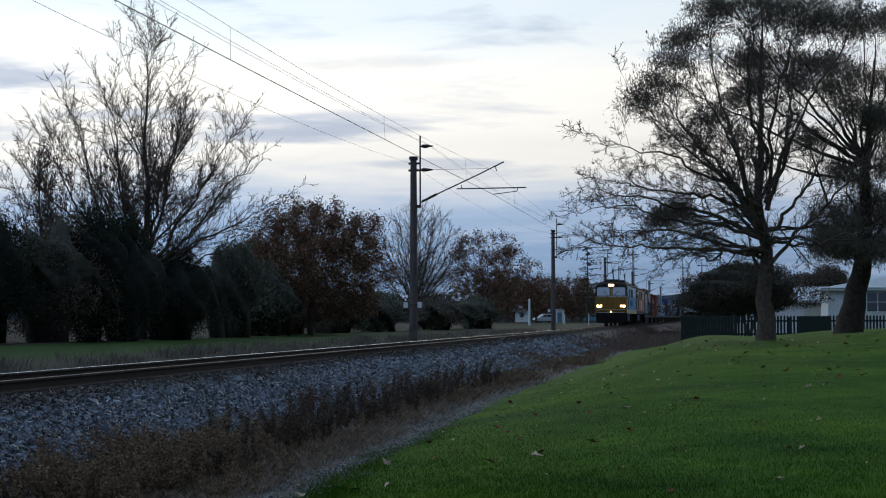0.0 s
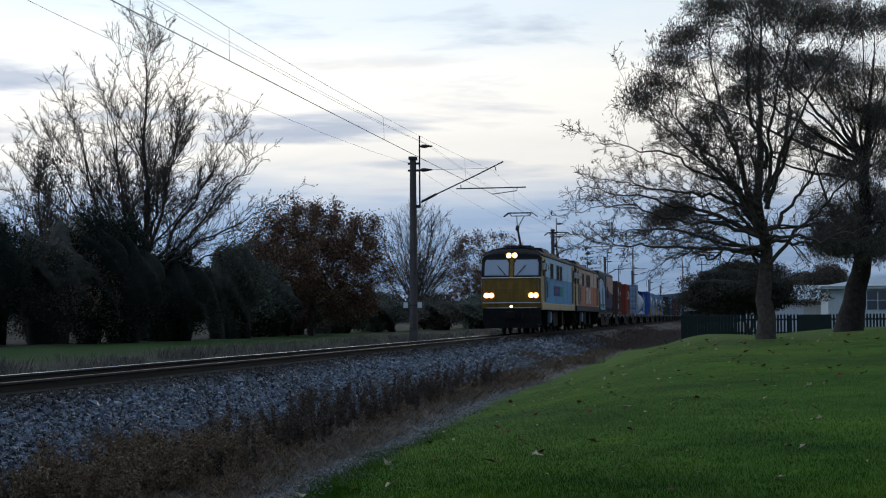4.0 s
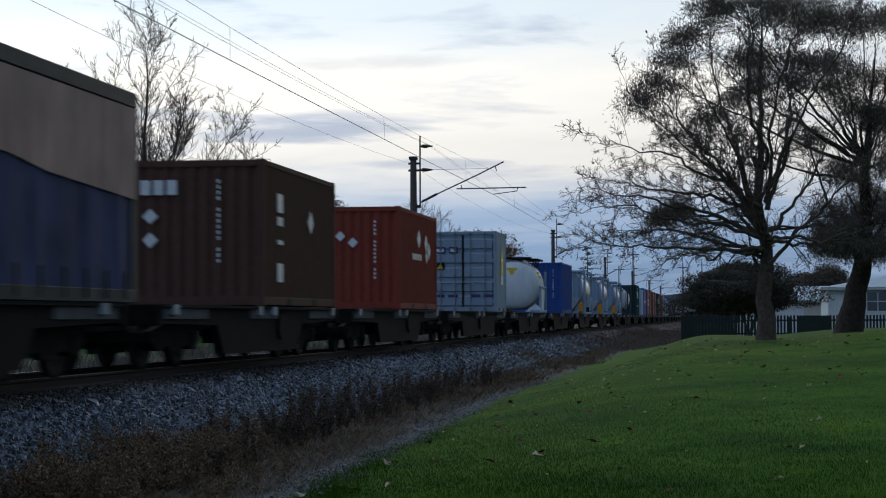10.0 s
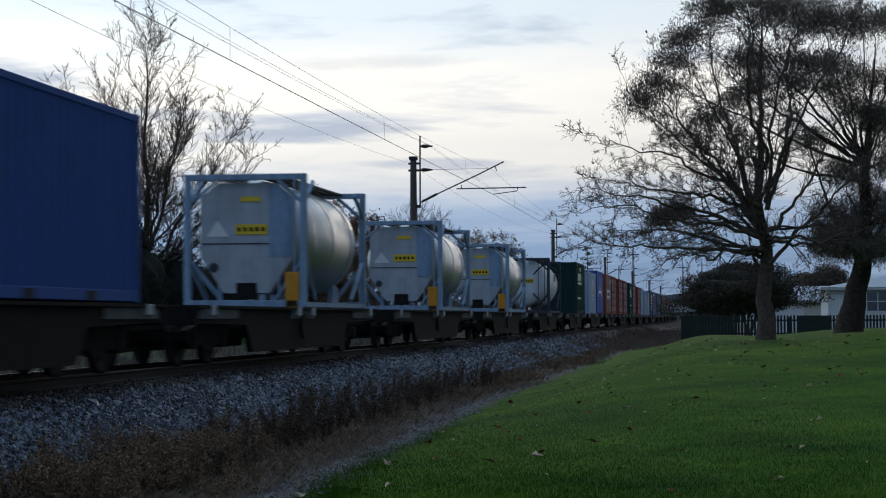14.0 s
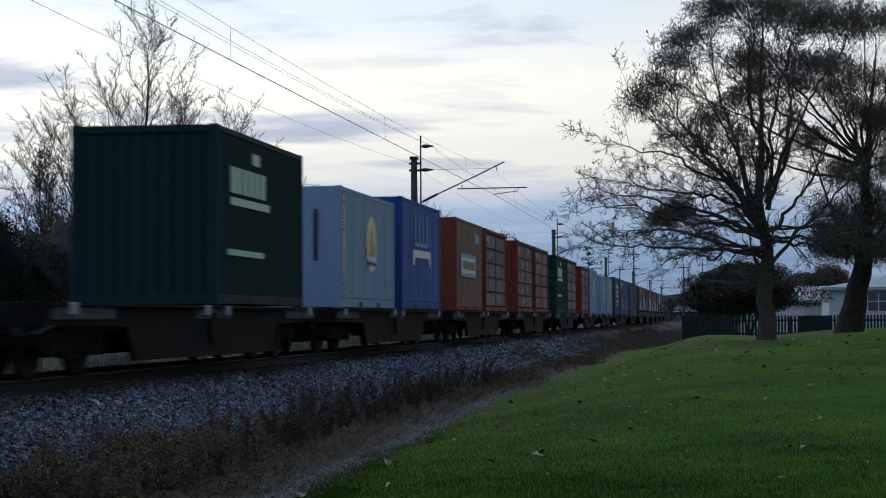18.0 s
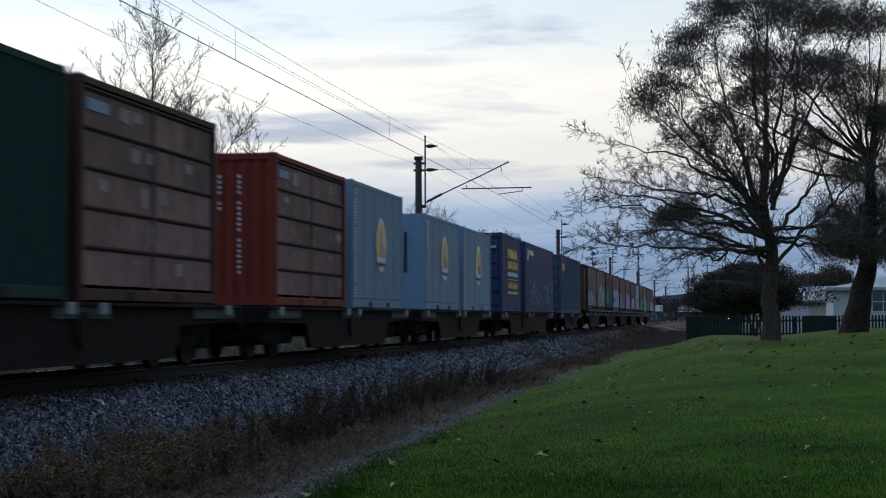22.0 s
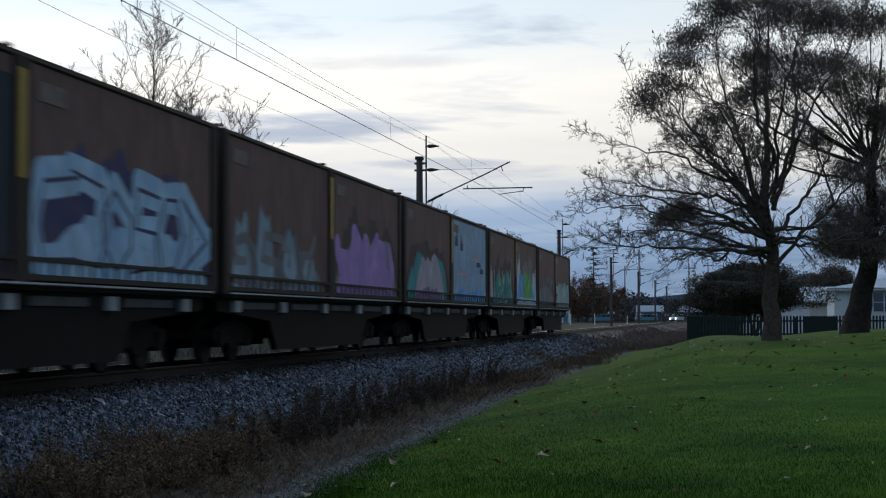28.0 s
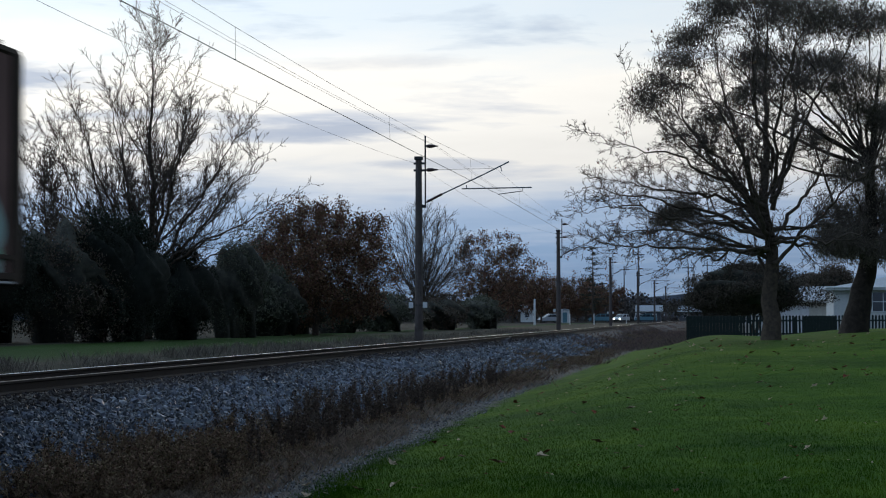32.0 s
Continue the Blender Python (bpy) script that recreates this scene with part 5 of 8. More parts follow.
        for sx in (-1.10, -.88, .88, 1.10):
            lamp = part("ditch_lamp", Build().turned([(-.05, .12), (.05, .12)], 12, 1), M_ROOFDARK, loco, at=turn @ Matrix.Translation((sx, 0, 1.62)))
            bright = lit and sx in (.88, 1.10, -.88) or (lit and sx == -1.10)
            part("lens", Build().turned([(-.066, .03), (-.062, .08), (-.05, .09)], 14, 1), M_LAMPGLOW if bright else M_SCREEN, lamp)
            part("lamp_ring", Build().turned([(-.056, .085), (-.07, .125), (-.05, .128)], 14, 1), M_FLAREGLOW if bright else M_STEEL, lamp)
        lamp = part("marker_lamp", Build().turned([(-.05, .07), (.05, .07)], 10, 1), M_ROOFDARK, loco, at=turn @ Matrix.Translation((0, 0, 1.13)))
        part("lens", Build().turned([(-.058, .02), (-.052, .055)], 10, 1), M_MARKER if lit else M_SCREEN, lamp)
    # windows, vents and slots along the near and the far side
    for sx in (-1, 1):
        x0, x1 = sorted((sx * (W - .01), sx * (W + .010)))
        for y0, y1 in ((4.5, 6.1), (7.8, 9.2), (9.5, 10.95)):
            w = part("side_window", Build().box(x0, x1, y0, y1, 2.42, 3.16, .006), M_ROOFDARK, loco, "dark framed side window")
            part("window_sill", Build().box(*sorted((sx * (W + .004), sx * (W + .035))), y0 - .02, y1 + .02, 2.39, 2.425), M_STEEL, w, "pale metal sill")
            part("pane", Build().box(*sorted((sx * (W + .004), sx * (W + .014))), y0 + .09, y1 - .09, 2.51, 3.08, .004), M_DULLGLASS, w)
        vent = part("louvre", Build().box(x0, x1, 2.8, 3.35, 1.55, 2.28, .006), M_ROOFDARK, loco, "dark slatted vent")
        b = Build()
        for i in range(9):
            z = 1.6 + i * .073
            b.prism([(sx * (W + .008), z), (sx * (W + .03), z + .01), (sx * (W + .008), z + .05)], 1, 2.84, 3.31)
        part("slat", b, M_LOUVRE, vent)
        part("louvre", Build().box(x0, x1, 2.15, 2.62, 2.72, 3.1, .006), M_ROOFDARK, loco)
        part("louvre", Build().box(x0, x1, 3.3, 3.55, 2.82, 3.05, .006), M_ROOFDARK, loco)
        for i, y in enumerate((2.02, 4.0, 7.2, 11.6, 14.2, 17.1)):
            part("seam", Build().box(*sorted((sx * W, sx * (W + .006))), y, y + .03, 1.3, 3.36), lower if i % 2 else sill, loco)
        x0, x1 = sorted((sx * (W + .004), sx * (W + .010)))
        if not number:
            logo = part("logo_panel", Build().box(x0, x1, 6.2, 9.8, 1.66, 2.14), M_PURPLE, loco, "purple and green name panel")
            part("logo_end", Build().prism([(9.8, 1.66), (11.6, 1.66), (11.2, 1.82), (11.7, 1.9), (11.2, 2.0), (11.5, 2.14), (9.8, 2.14)], 0, x0, x1), M_LOGOGREEN, logo)
            b = Build()
            for i in range(8):
                b.box(*sorted((sx * (W + .008), sx * (W + .014))), 6.6 + i * .38, 6.86 + i * .38, 1.80, 2.0)
            part("letter_bar", b, M_NAMEBAR, logo)
    # roof gear
    pod = Build().prism([(-.95, top + .3), (-.8, top + .55), (.8, top + .55), (.95, top + .3)], 1, 5.6, 9.0)
    part("roof_pod", pod, M_ROOFDARK, loco, "dark roof equipment cover")
    part("roof_pod", Build().prism([(-.9, top + .3), (-.8, top + .44), (.8, top + .44), (.9, top + .3)], 1, 10.4, 13.4), M_ROOFDARK, loco)
    for y in (3.1, 4.3):
        for sx in (-.5, .5):
            part("insulator", Build().turned([(top + .3, .05), (top + .34, .09), (top + .40, .05), (top + .46, .09), (top + .52, .05)], 8, 2), M_CERAMIC, loco, at=pose(sx, y, 0))
    b = Build()
    for y in (3.1, 4.3):
        b.box(-.6, .6, y - .04, y + .04, top + .50, top + .57)
    for sx in (-.5, .5):
        b.box(sx - .04, sx + .04, 3.0, 4.4, top + .50, top + .57)
    panto = part("pantograph", b, M_DARKSTEEL, loco, "raised single-arm pantograph")
    knee = (0, 2.75, 4.72)
    part("lower_arm", Build().tube([(0, 4.25, top + .56), knee], [.06, .05], 6), M_DARKSTEEL, panto)
    part("upper_arm", Build().tube([knee, (-.18, 4.1, 5.36)], .022, 5).tube([knee, (.18, 4.1, 5.36)], .022, 5).tube([(0, 2.7, 4.66), (0, 2.85, 4.80)], .09, 8), M_DARKSTEEL, panto)
    h = Build()
    for d in (-.17, .17):
        h.tube([(-.78, 4.1 + d, 5.33), (-.55, 4.1 + d, 5.50), (.55, 4.1 + d, 5.50), (.78, 4.1 + d, 5.33)], .022, 5)
    h.tube([(-.5, 3.93, 5.46), (-.4, 4.1, 5.36), (-.5, 4.27, 5.46)], .016, 4).tube([(.5, 3.93, 5.46), (.4, 4.1, 5.36), (.5, 4.27, 5.46)], .016, 4).tube([(-.45, 4.1, 5.36), (.45, 4.1, 5.36)], .02, 5)
    part("collector_head", h, M_DARKSTEEL, panto)
    part("folded_pantograph", Build().tube([(-.3, L - 2.8, top + .5), (-.3, L - 4.4, top + .52)], .03, 5).tube([(.3, L - 2.8, top + .5), (.3, L - 4.4, top + .52)], .03, 5).tube([(-.75, L - 3.0, top + .56), (.75, L - 3.0, top + .56)], .03, 5).box(-.5, .5, L - 4.4, L - 3.0, top + .36, top + .42), M_DARKSTEEL, loco)
    # under the floor
    for y0, y1, w in ((5.3, 6.4, 1.1), (8.0, 9.5, 1.15), (10.0, 12.1, 1.0), (13.4, 14.4, 1.1)):
        part("equipment_box", Build().box(-w, w, y0, y1, .20, .96, .03), M_BLACK, loco)
    part("air_tank", Build().turned([(6.6, .05), (6.7, .22), (7.7, .22), (7.8, .05)], 12, 1), M_BLACK, loco, at=pose(1.0, 0, .66))
    part("sand_box", Build().box(1.02, 1.26, 5.55, 5.95, .36, .92, .04), M_FRAMEGREY, loco, "grey box under the floor")
    add_bogies(loco, (3.1, 9.6, 16.1), LOCO_GEAR, 1.25, .46)
    if number:
        turn = Matrix(((0, 0, 1, 0), (1, 0, 0, 0), (0, 1, 0, 0), (0, 0, 0, 1)))
        lettering(number, 1.30, M_WHITEMARK, loco, Matrix.Translation((W + .006, 7.55, 1.46)) @ turn, "large white painted digit")
    MOVES.append((loco, train_rows(s)))
    return loco


# ---- wagons ----


def container_wagon(s, length, first):
    """A flat wagon; the first is built, the rest are copies."""
    if first:
        w = copy_thing(first, pose(0, s, 0))
        MOVES.append((w, train_rows(s)))
        return w
    w = thing("flat_wagon", "black steel flat container wagon with pale lock plates", "wagon", pose(0, s, 0), "container wagons")
    L = length
    for sx in (-1, 1):
        x0, x1 = sorted((sx * 1.06, sx * 1.16))
        part("side_sill", Build().prism([(.3, .84), (L - .3, .84), (L - .3, .60), (L - 3.5, .54), (L - 3.9, .07), (3.9, .07), (3.5, .54), (.3, .58)], 0, x0, x1), M_BLACK, w)
        part("flange", Build().box(*sorted((sx * 1.0, sx * 1.24)), .3, L - .3, .81, .855), M_BLACK, w)
        for a, e in ((.55, 2.9), (L - 2.9, L - .55), (L * .5 - 1.0, L * .5 + 1.0)):
            part("sill_panel", Build().box(*sorted((sx * 1.155, sx * 1.185)), a, e, .64, .80, .006), M_SILLPANEL, w, "dull grey sill panel")
    part("centre_sill", Build().box(-.2, .2, 0, L, .45, .82, .02), M_BLACK, w)
    for i in range(9):
        y = .35 + i * (L - .7) / 8
        part("crossbearer", Build().box(-1.15, 1.15, y - .08, y + .08, .64, .845), M_BLACK, w)
    for y in (.30, L - .30):
        part("headstock", Build().box(-1.2, 1.2, y - .07, y + .07, .55, .855, .01), M_BLACK, w)
    for k, y in enumerate((0, L)):
        d = -1 if k == 0 else 1
        part("coupler", Build().box(-.12, .12, *sorted((y - d * .3, y + d * .62)), .60, .82, .03), M_BLACK, w)
    for y in (1.15, 7.15, 8.35, 14.35):
        y = min(y * L / 15.5, L - .4)
        for sx in (-1, 1):
            part("lock_plate", Build().box(*sorted((sx * 1.10, sx * 1.255)), y - .13, y + .13, .70, .852, .008), M_PLATE, w, "pale container lock plate")
    for y in (3.9, 10.9):
        part("brake_cylinder", Build().box(-.7, -.2, y - .5, y + .5, .24, .62, .03), M_BLACK, w)
        part("air_reservoir", Build().turned([(y + .6, .05), (y + .65, .16), (y + 1.3, .16), (y + 1.35, .05)], 10, 1), M_BLACK, w, at=pose(0, 0, .45))
    part("handbrake", Build().tube([(1.18, 7.7, .5), (1.22, 7.7, .5)], .24, 12).box(1.12, 1.19, 7.55, 7.85, .42, .62), M_BLACK, w)
    add_bogies(w, (2.2, L - 2.2), GEAR, .88, .40)
    MOVES.append((w, train_rows(s)))
    return w


# ---- containers ----
Z0 = .86


def bars(b, x0, x1, y, z, w, h, n, gap, along_z=True, axis="side"):
    """Unreadable lettering as a row of bars."""
    for i in range(n):
        if along_z:
            b.box(x0, x1, y, y + w, z - i * gap - h, z - i * gap)
        else:
            b.box(x0, x1, y + i * gap, y + i * gap + w, z, z + h)
    return b


def corrugated(sx, L, z0, z1, x, pitch=.278, depth=.036, along=1):
    """A wall of pressed ribs: flat, slope, flat, slope."""
    pts, y = [], 0.0
    n = max(int(round(L / pitch)), 2)
    p = L / n
    for i in range(n):
        for f, d in ((0, 0), (.26, 0), (.5, 1), (.76, 1)):
            pts.append((i * p + f * p, d))
    pts.append((L, 0))
    b = Build()
    v, f = [], []
    for a, d in pts:
        q = x - sx * d * depth
        for z in (z0, z1):
            v.append((q, a, z) if along == 1 else (a, q, z))
    for i in range(len(pts) - 1):
        f.append((2 * i, 2 * i + 2, 2 * i + 3, 2 * i + 1))
    return b.add(v, f)


def frame_parts(c, L, H, paint, inset=.0):
    W = 1.219
    z0, z1 = Z0, Z0 + H
    for sx in (-1, 1):
        for y in (0, L):
            d = 1 if y == 0 else -1
            part("corner_post", Build().box(*sorted((sx * (W - .12), sx * W)), *sorted((y, y + d * .14)), z0 + .1, z1 - .1, .012), paint, c)
            for z in (z0, z1 - .118):
                part("corner_casting", Build().box(*sorted((sx * (W - .162), sx * (W + .002))), *sorted((y - d * .002, y + d * .178)), z, z + .118, .012), paint, c)
        part("top_rail", Build().box(*sorted((sx * (W - .07), sx * (W - .005))), .1, L - .1, z1 - .11, z1 - .015, .008), paint, c)
        part("bottom_rail", Build().box(*sorted((sx * (W - .07), sx * (W - .008))), .1, L - .1, z0 + .02, z0 + .17, .008), paint, c)
        # black plates on the rail stand in for the pockets' shaded openings
        for y in ((L / 2 - 1.25, L / 2 + .9) if L > 4 else (L / 2 - .85, L / 2 + .5)):
            part("fork_pocket", Build().box(*sorted((sx * (W - .02), sx * (W - .004))), y, y + .35, z0 + .03, z0 + .145), M_TYREBLACK, c, "black plate for a shaded fork pocket")
    for y in (.015, L - .085):
        part("header", Build().box(-W + .1, W - .1, y, y + .07, z1 - .13, z1 - .01, .006), paint, c)
        part("end_sill", Build().box(-W + .1, W - .1, y, y + .07, z0 + .02, z0 + .17, .006), paint, c)
    r = part("roof", corrugated(1, L - .2, -W + .05, W - .05, 0, .209, .02), paint, c)
    for v in r.data.vertices:
        x, y, z = v.co
        v.co = (z, y + .1, z1 - .02 + x)
    part("floor", Build().box(-W + .07, W - .07, .05, L - .05, z0 + .05, z0 + .16), M_BLACK, c)


def doors(c, L, H, paint, y, d):
    """Two leaves with pressed horizontal ribs, black gaskets, lock rods with cams, handles and hinges."""
    W, z0, z1 = 1.219, Z0, Z0 + H
    for sx in (-1, 1):
        x0, x1 = sorted((sx * .012, sx * (W - .125)))
        b = Build().box(x0, x1, *sorted((y + d * .055, y + d * .075)), z0 + .18, z1 - .14, .004)
        door = part("door", b, paint, c)
        part("gasket", Build().box(x0, x0 + .022, *sorted((y + d * .004, y + d * .056)), z0 + .18, z1 - .14).box(x1 - .022, x1, *sorted((y + d * .004, y + d * .056)), z0 + .18, z1 - .14), M_TYREBLACK, door, "black rubber door gasket")
        step = (H - .34) / 5
        for i in range(5):
            z = z0 + .19 + i * step
            out, back = y + d * .006, y + d * .056
            profile = [(back, z), (out, z + .05), (out, z + step * .66), (back, z + step * .66 + .06)]
            part("door_panel", Build().prism(profile, 0, x0 + .03, x1 - .03), paint, door)
        for k in (.28, .80):
            x = sx * k
            rod = part("lock_rod", Build().tube([(x, y - d * .025, z0 + .10), (x, y - d * .025, z1 - .06)], .019, 6), M_STEEL, door)
            for zz in (z0 + .06, z0 + .62, z0 + 1.25, z1 - .70, z1 - .13):
                part("bracket", Build().box(x - .05, x + .05, *sorted((y - d * .046, y + d * .006)), zz, zz + .075, .006), M_STEEL, rod)
            part("handle", Build().tube([(x, y - d * .05, z0 + 1.02), (x - sx * .40, y - d * .05, z0 + 1.04)], .016, 5), M_STEEL, rod)
        for i in range(4):
            z = z0 + .32 + i * (H - .72) / 3
            part("hinge", Build().box(*sorted((sx * (W - .15), sx * (W - .03))), *sorted((y - d * .014, y + d * .02)), z, z + .12, .006), paint, door)


def container(s, L, H, paint, label, smooth=False, front="wall", marks=None, name="shipping_container", paint_end=None):
    c = thing(name, label, "container", pose(0, s, 0), "containers")
    W, z0, z1 = 1.219, Z0, Z0 + H
    frame_parts(c, L, H, paint_end or paint)
    for sx in (-1, 1):
        if smooth:
            b = Build().box(*sorted((sx * (W - .05), sx * (W - .015))), .13, L - .13, z0 + .16, z1 - .1)
            part("side_wall", b, paint, c)
            for i in range(1, max(2, int(L / 1.2))):
                y = L * i / max(2, int(L / 1.2))
                part("panel_seam", Build().box(*sorted((sx * (W - .016), sx * (W - .010))), y, y + .02, z0 + .18, z1 - .12), paint, c)
            part("lower_rib", Build().box(*sorted((sx * (W - .016), sx * (W - .002))), .16, L - .16, z0 + .22, z0 + .28, .004), paint, c)
        else:
            part("side_wall", corrugated(sx, L - .24, z0 + .16, z1 - .1, sx * (W - .012)), paint, c, at=pose(0, .12, 0))
    ends = ((0, 1, front), (L, -1, "doors" if front == "wall" else "wall"))
    for y, d, kind in ends:
        if kind == "doors":
            doors(c, L, H, paint_end or paint, y, d)
        elif smooth:
            part("end_wall", Build().box(-W + .1, W - .1, *sorted((y + d * .015, y + d * .06)), z0 + .16, z1 - .12), paint_end or paint, c)
        else:
            part("end_wall", corrugated(-d, 2 * W - .24, z0 + .16, z1 - .12, y + d * .03, .25, .04, along=0), paint_end or paint, c, at=pose(-W + .12, 0, 0))
    if marks:
        marks(c, L, H)
    MOVES.append((c, train_rows(s)))
    return c


SX0, SX1 = 1.216, 1.224


def marks_code(end_x=.55, side_y=None, diamonds=0, colour=None):
    """Rows of small code marks on the end and the side; hazard diamonds."""
    def draw(c, L, H):
        m = colour or M_WHITEMARK
        b = Build()
        for i in range(15):
            if i not in (4, 11):
                b.box(end_x, end_x + .045, -.012, -.002, Z0 + H - .42 - i * .1, Z0 + H - .36 - i * .1)
        part("code_mark", b, m, c)
        if side_y is not None:
            part("code_mark", bars(Build(), SX0, SX1, side_y, Z0 + H - .35, .10, .10, 8, .15), m, c)
        for i in range(diamonds):
            x, z = (-.95 + .32 * i, Z0 + H - .75 - .16 * (i % 2))
            part("hazard_diamond", Build().prism([(x - .13, z), (x, z - .13), (x + .13, z), (x, z + .13)], 1, -.014, -.004), m, c, "white diamond label")
    return draw


def marks_logo(shape):
    """A plain emblem on the side: a yellow upright form over a white one."""
    def draw(c, L, H):
        y, z, k = L * .53, Z0 + 1.22, .58
        arch = [(y - k * math.cos(a), z + .12 + .68 * math.sin(a)) for a in np.linspace(0, math.pi, 13)]
        part("emblem", Build().prism([(y - k, z)] + arch + [(y + k, z)], 0, SX0, SX1), M_YELLOWMARK, c, "yellow rounded emblem")
        part("emblem", Build().prism([(y - .14, z), (y - .10, z + .52), (y + .02, z + .70), (y + .14, z + .52), (y + .20, z + .30), (y + .38, z + .22), (y + .44, z)], 0, SX1, SX1 + .004), M_NAVY, c)
        part("emblem", Build().prism([(y - k * math.cos(a), z - .02 - .36 * math.sin(a)) for a in np.linspace(0, math.pi, 11)], 0, SX0, SX1), M_WHITEMARK, c, "white rounded emblem")
        wave = [(y - .5 + .1 * i, z - .16 + .04 * math.sin(i * 1.9)) for i in range(11)]
        part("emblem_wave", Build().prism(wave + [(a, b - .07) for a, b in reversed(wave)], 0, SX1, SX1 + .004), M_C_BLUE, c, "blue wave line")
        part("emblem_rim", Build().prism([(y - (k + .06) * math.cos(a), z + .12 + .76 * math.sin(a)) for a in np.linspace(0, math.pi, 13)] + [(y + k * math.cos(a), z + .12 + .68 * math.sin(a)) for a in np.linspace(0, math.pi, 13)], 0, SX0, SX1 + .002), M_WHITEMARK, c)
        part("end_code", Build().box(.62, .70, -.012, .012, Z0 + 1.0, Z0 + H - .5), M_FRAMEBLUE, c, "dark end code strip")
        part("code_strip", Build().box(SX0, SX1, .10, .34, Z0 + .2, Z0 + H - .12), M_NAVY if shape else M_FRAMEGREY, c)
        b = Build()
        for i in range(34):
            if i % 9 != 4:
                b.box(SX1, SX1 + .004, .13, .13 + (.18 if i % 3 else .13), Z0 + .24 + i * (H - .4) / 34, Z0 + .24 + (i + .45) * (H - .4) / 34)
        part("code_mark", b, M_WHITEMARK, c)
    return draw


def curtain_container(s, L, H, label, picture):
    """A curtain-sided box: dark frame, taut printed curtain, roof and bottom rails."""
    c = thing("curtain_container", label, "container", pose(0, s, 0), "containers")
    W, z0, z1 = 1.25, Z0, Z0 + H
    dark = M_CURTAINFRAME
    for sx in (-1, 1):
        for y in (0, L):
            d = 1 if y == 0 else -1
            part("corner_post", Build().box(*sorted((sx * (W - .13), sx * W)), *sorted((y, y + d * .24)), z0, z1, .015), dark, c)
        part("top_rail", Build().box(*sorted((sx * (W - .09), sx * (W + .012))), .02, L - .02, z1 - .20, z1, .012), dark, c)
        part("bottom_rail", Build().box(*sorted((sx * (W - .09), sx * (W + .01))), .02, L - .02, z0, z0 + .18, .012), dark, c)
        b = Build()
        n = 26
        v = []
        for i in range(n + 1):
            y = .2 + (L - .4) * i / n
            q = sx * (W - .015 + .012 * math.sin(i * 1.9) + (.01 if i % 4 == 0 else 0))
            v += [(q, y, z0 + .17), (q, y, z1 - .19)]
        b.add(v, [(2 * i, 2 * i + 2, 2 * i + 3, 2 * i + 1) for i in range(n)])
        part("curtain", b, picture[0], c, picture[1])
        for layer, shapes in enumerate(picture[2:]):
            for mat, poly, name in shapes:
                part(name, Build().prism(poly, 0, *sorted((sx * (W + .014), sx * (W + .020 + .005 * layer)))), mat, c)
        for i in range(10):
            y = .5 + i * (L - 1) / 9
            part("strap", Build().box(*sorted((sx * (W + .004), sx * (W + .026))), y - .025, y + .025, z0 + .05, z0 + .42), M_CURTAINFRAME, c)
    part("roof", Build().box(-W + .03, W - .03, .02, L - .02, z1 - .08, z1 + .01, .01), dark, c)
    for y0, y1 in ((.03, .09), (L - .09, L - .03)):
        part("end_wall", Build().box(-W + .1, W - .1, y0, y1, z0 + .1, z1 - .05), dark, c)
    for x in (-.6, 0, .6):
        part("end_rib", Build().box(x - .03, x + .03, .0, .035, z0 + .1, z1 - .1), dark, c)
    part("floor", Build().box(-W + .05, W - .05, .05, L - .05, z0 + .02, z0 + .15), M_BLACK, c)
    MOVES.append((c, train_rows(s)))
    return c


def panel_container(s, L, H, end_paint, label, code=True):
    """An open-sided frame closed by rows of boards; dark rails paint their shadow lines."""
    c = thing("panel_container", label, "container", pose(0, s, 0), "containers")
    W, z0, z1 = 1.219, Z0, Z0 + H
    frame_parts(c, L, H, end_paint)
    for y, d in ((0, 1), (L, -1)):
        part("end_wall", corrugated(-d, 2 * W - .24, z0 + .16, z1 - .12, y + d * .03, .25, .04, along=0), end_paint, c, at=pose(-W + .12, 0, 0))
    rows, cols = 5, 4
    rng = random.Random(int(s * 10))
    for sx in (-1, 1):
        for r in range(rows):
            za, zb = z0 + .2 + r * (H - .34) / rows, z0 + .2 + (r + 1) * (H - .34) / rows
            for k in range(cols):
                ya, yb = .16 + k * (L - .32) / cols, .16 + (k + 1) * (L - .32) / cols
                part("board", Build().box(*sorted((sx * (W - .09), sx * (W - .045))), ya + .006, yb - .006, za + .012, zb - .05, .006), M_BOARD, c)
            part("rail", Build().prism([(sx * (W - .06), zb - .055), (sx * (W - .01), zb - .012), (sx * (W - .01), zb + .005), (sx * (W - .06), zb + .005)], 1, .14, L - .14), M_BOARDSHADE, c, "side rail, dark for the shadow under the boards")
            for k in range(3):
                y = rng.uniform(.4, L - .5)
                part("pale_scrap", Build().box(*sorted((sx * (W - .046), sx * (W - .038))), y, y + rng.uniform(.08, .5), zb - rng.uniform(.18, .42), zb - .12), M_SCRAP, c, "pale torn scrap")
        for k in (2,):
            y = .16 + k * (L - .32) / cols
            part("upright", Build().box(*sorted((sx * (W - .06), sx * (W - .02))), y - .04, y + .04, z0 + .16, z1 - .1, .006), M_BOARD, c)
        part("placard", Build().box(*sorted((sx * (W - .045), sx * (W - .03))), .35, 1.15, z1 - .42, z1 - .27), M_C_PALE, c, "pale placard")
    if code:
        b = Build()
        for x, n in ((.52, 19), (.16, 7), (-.24, 11)):
            for i in range(n):
                if i not in (4, 11):
                    b.box(x, x + .05, -.012, -.002, z1 - .46 - i * .095, z1 - .405 - i * .095)
        part("code_mark", b, M_WHITEMARK, c)
    MOVES.append((c, train_rows(s)))
    return c


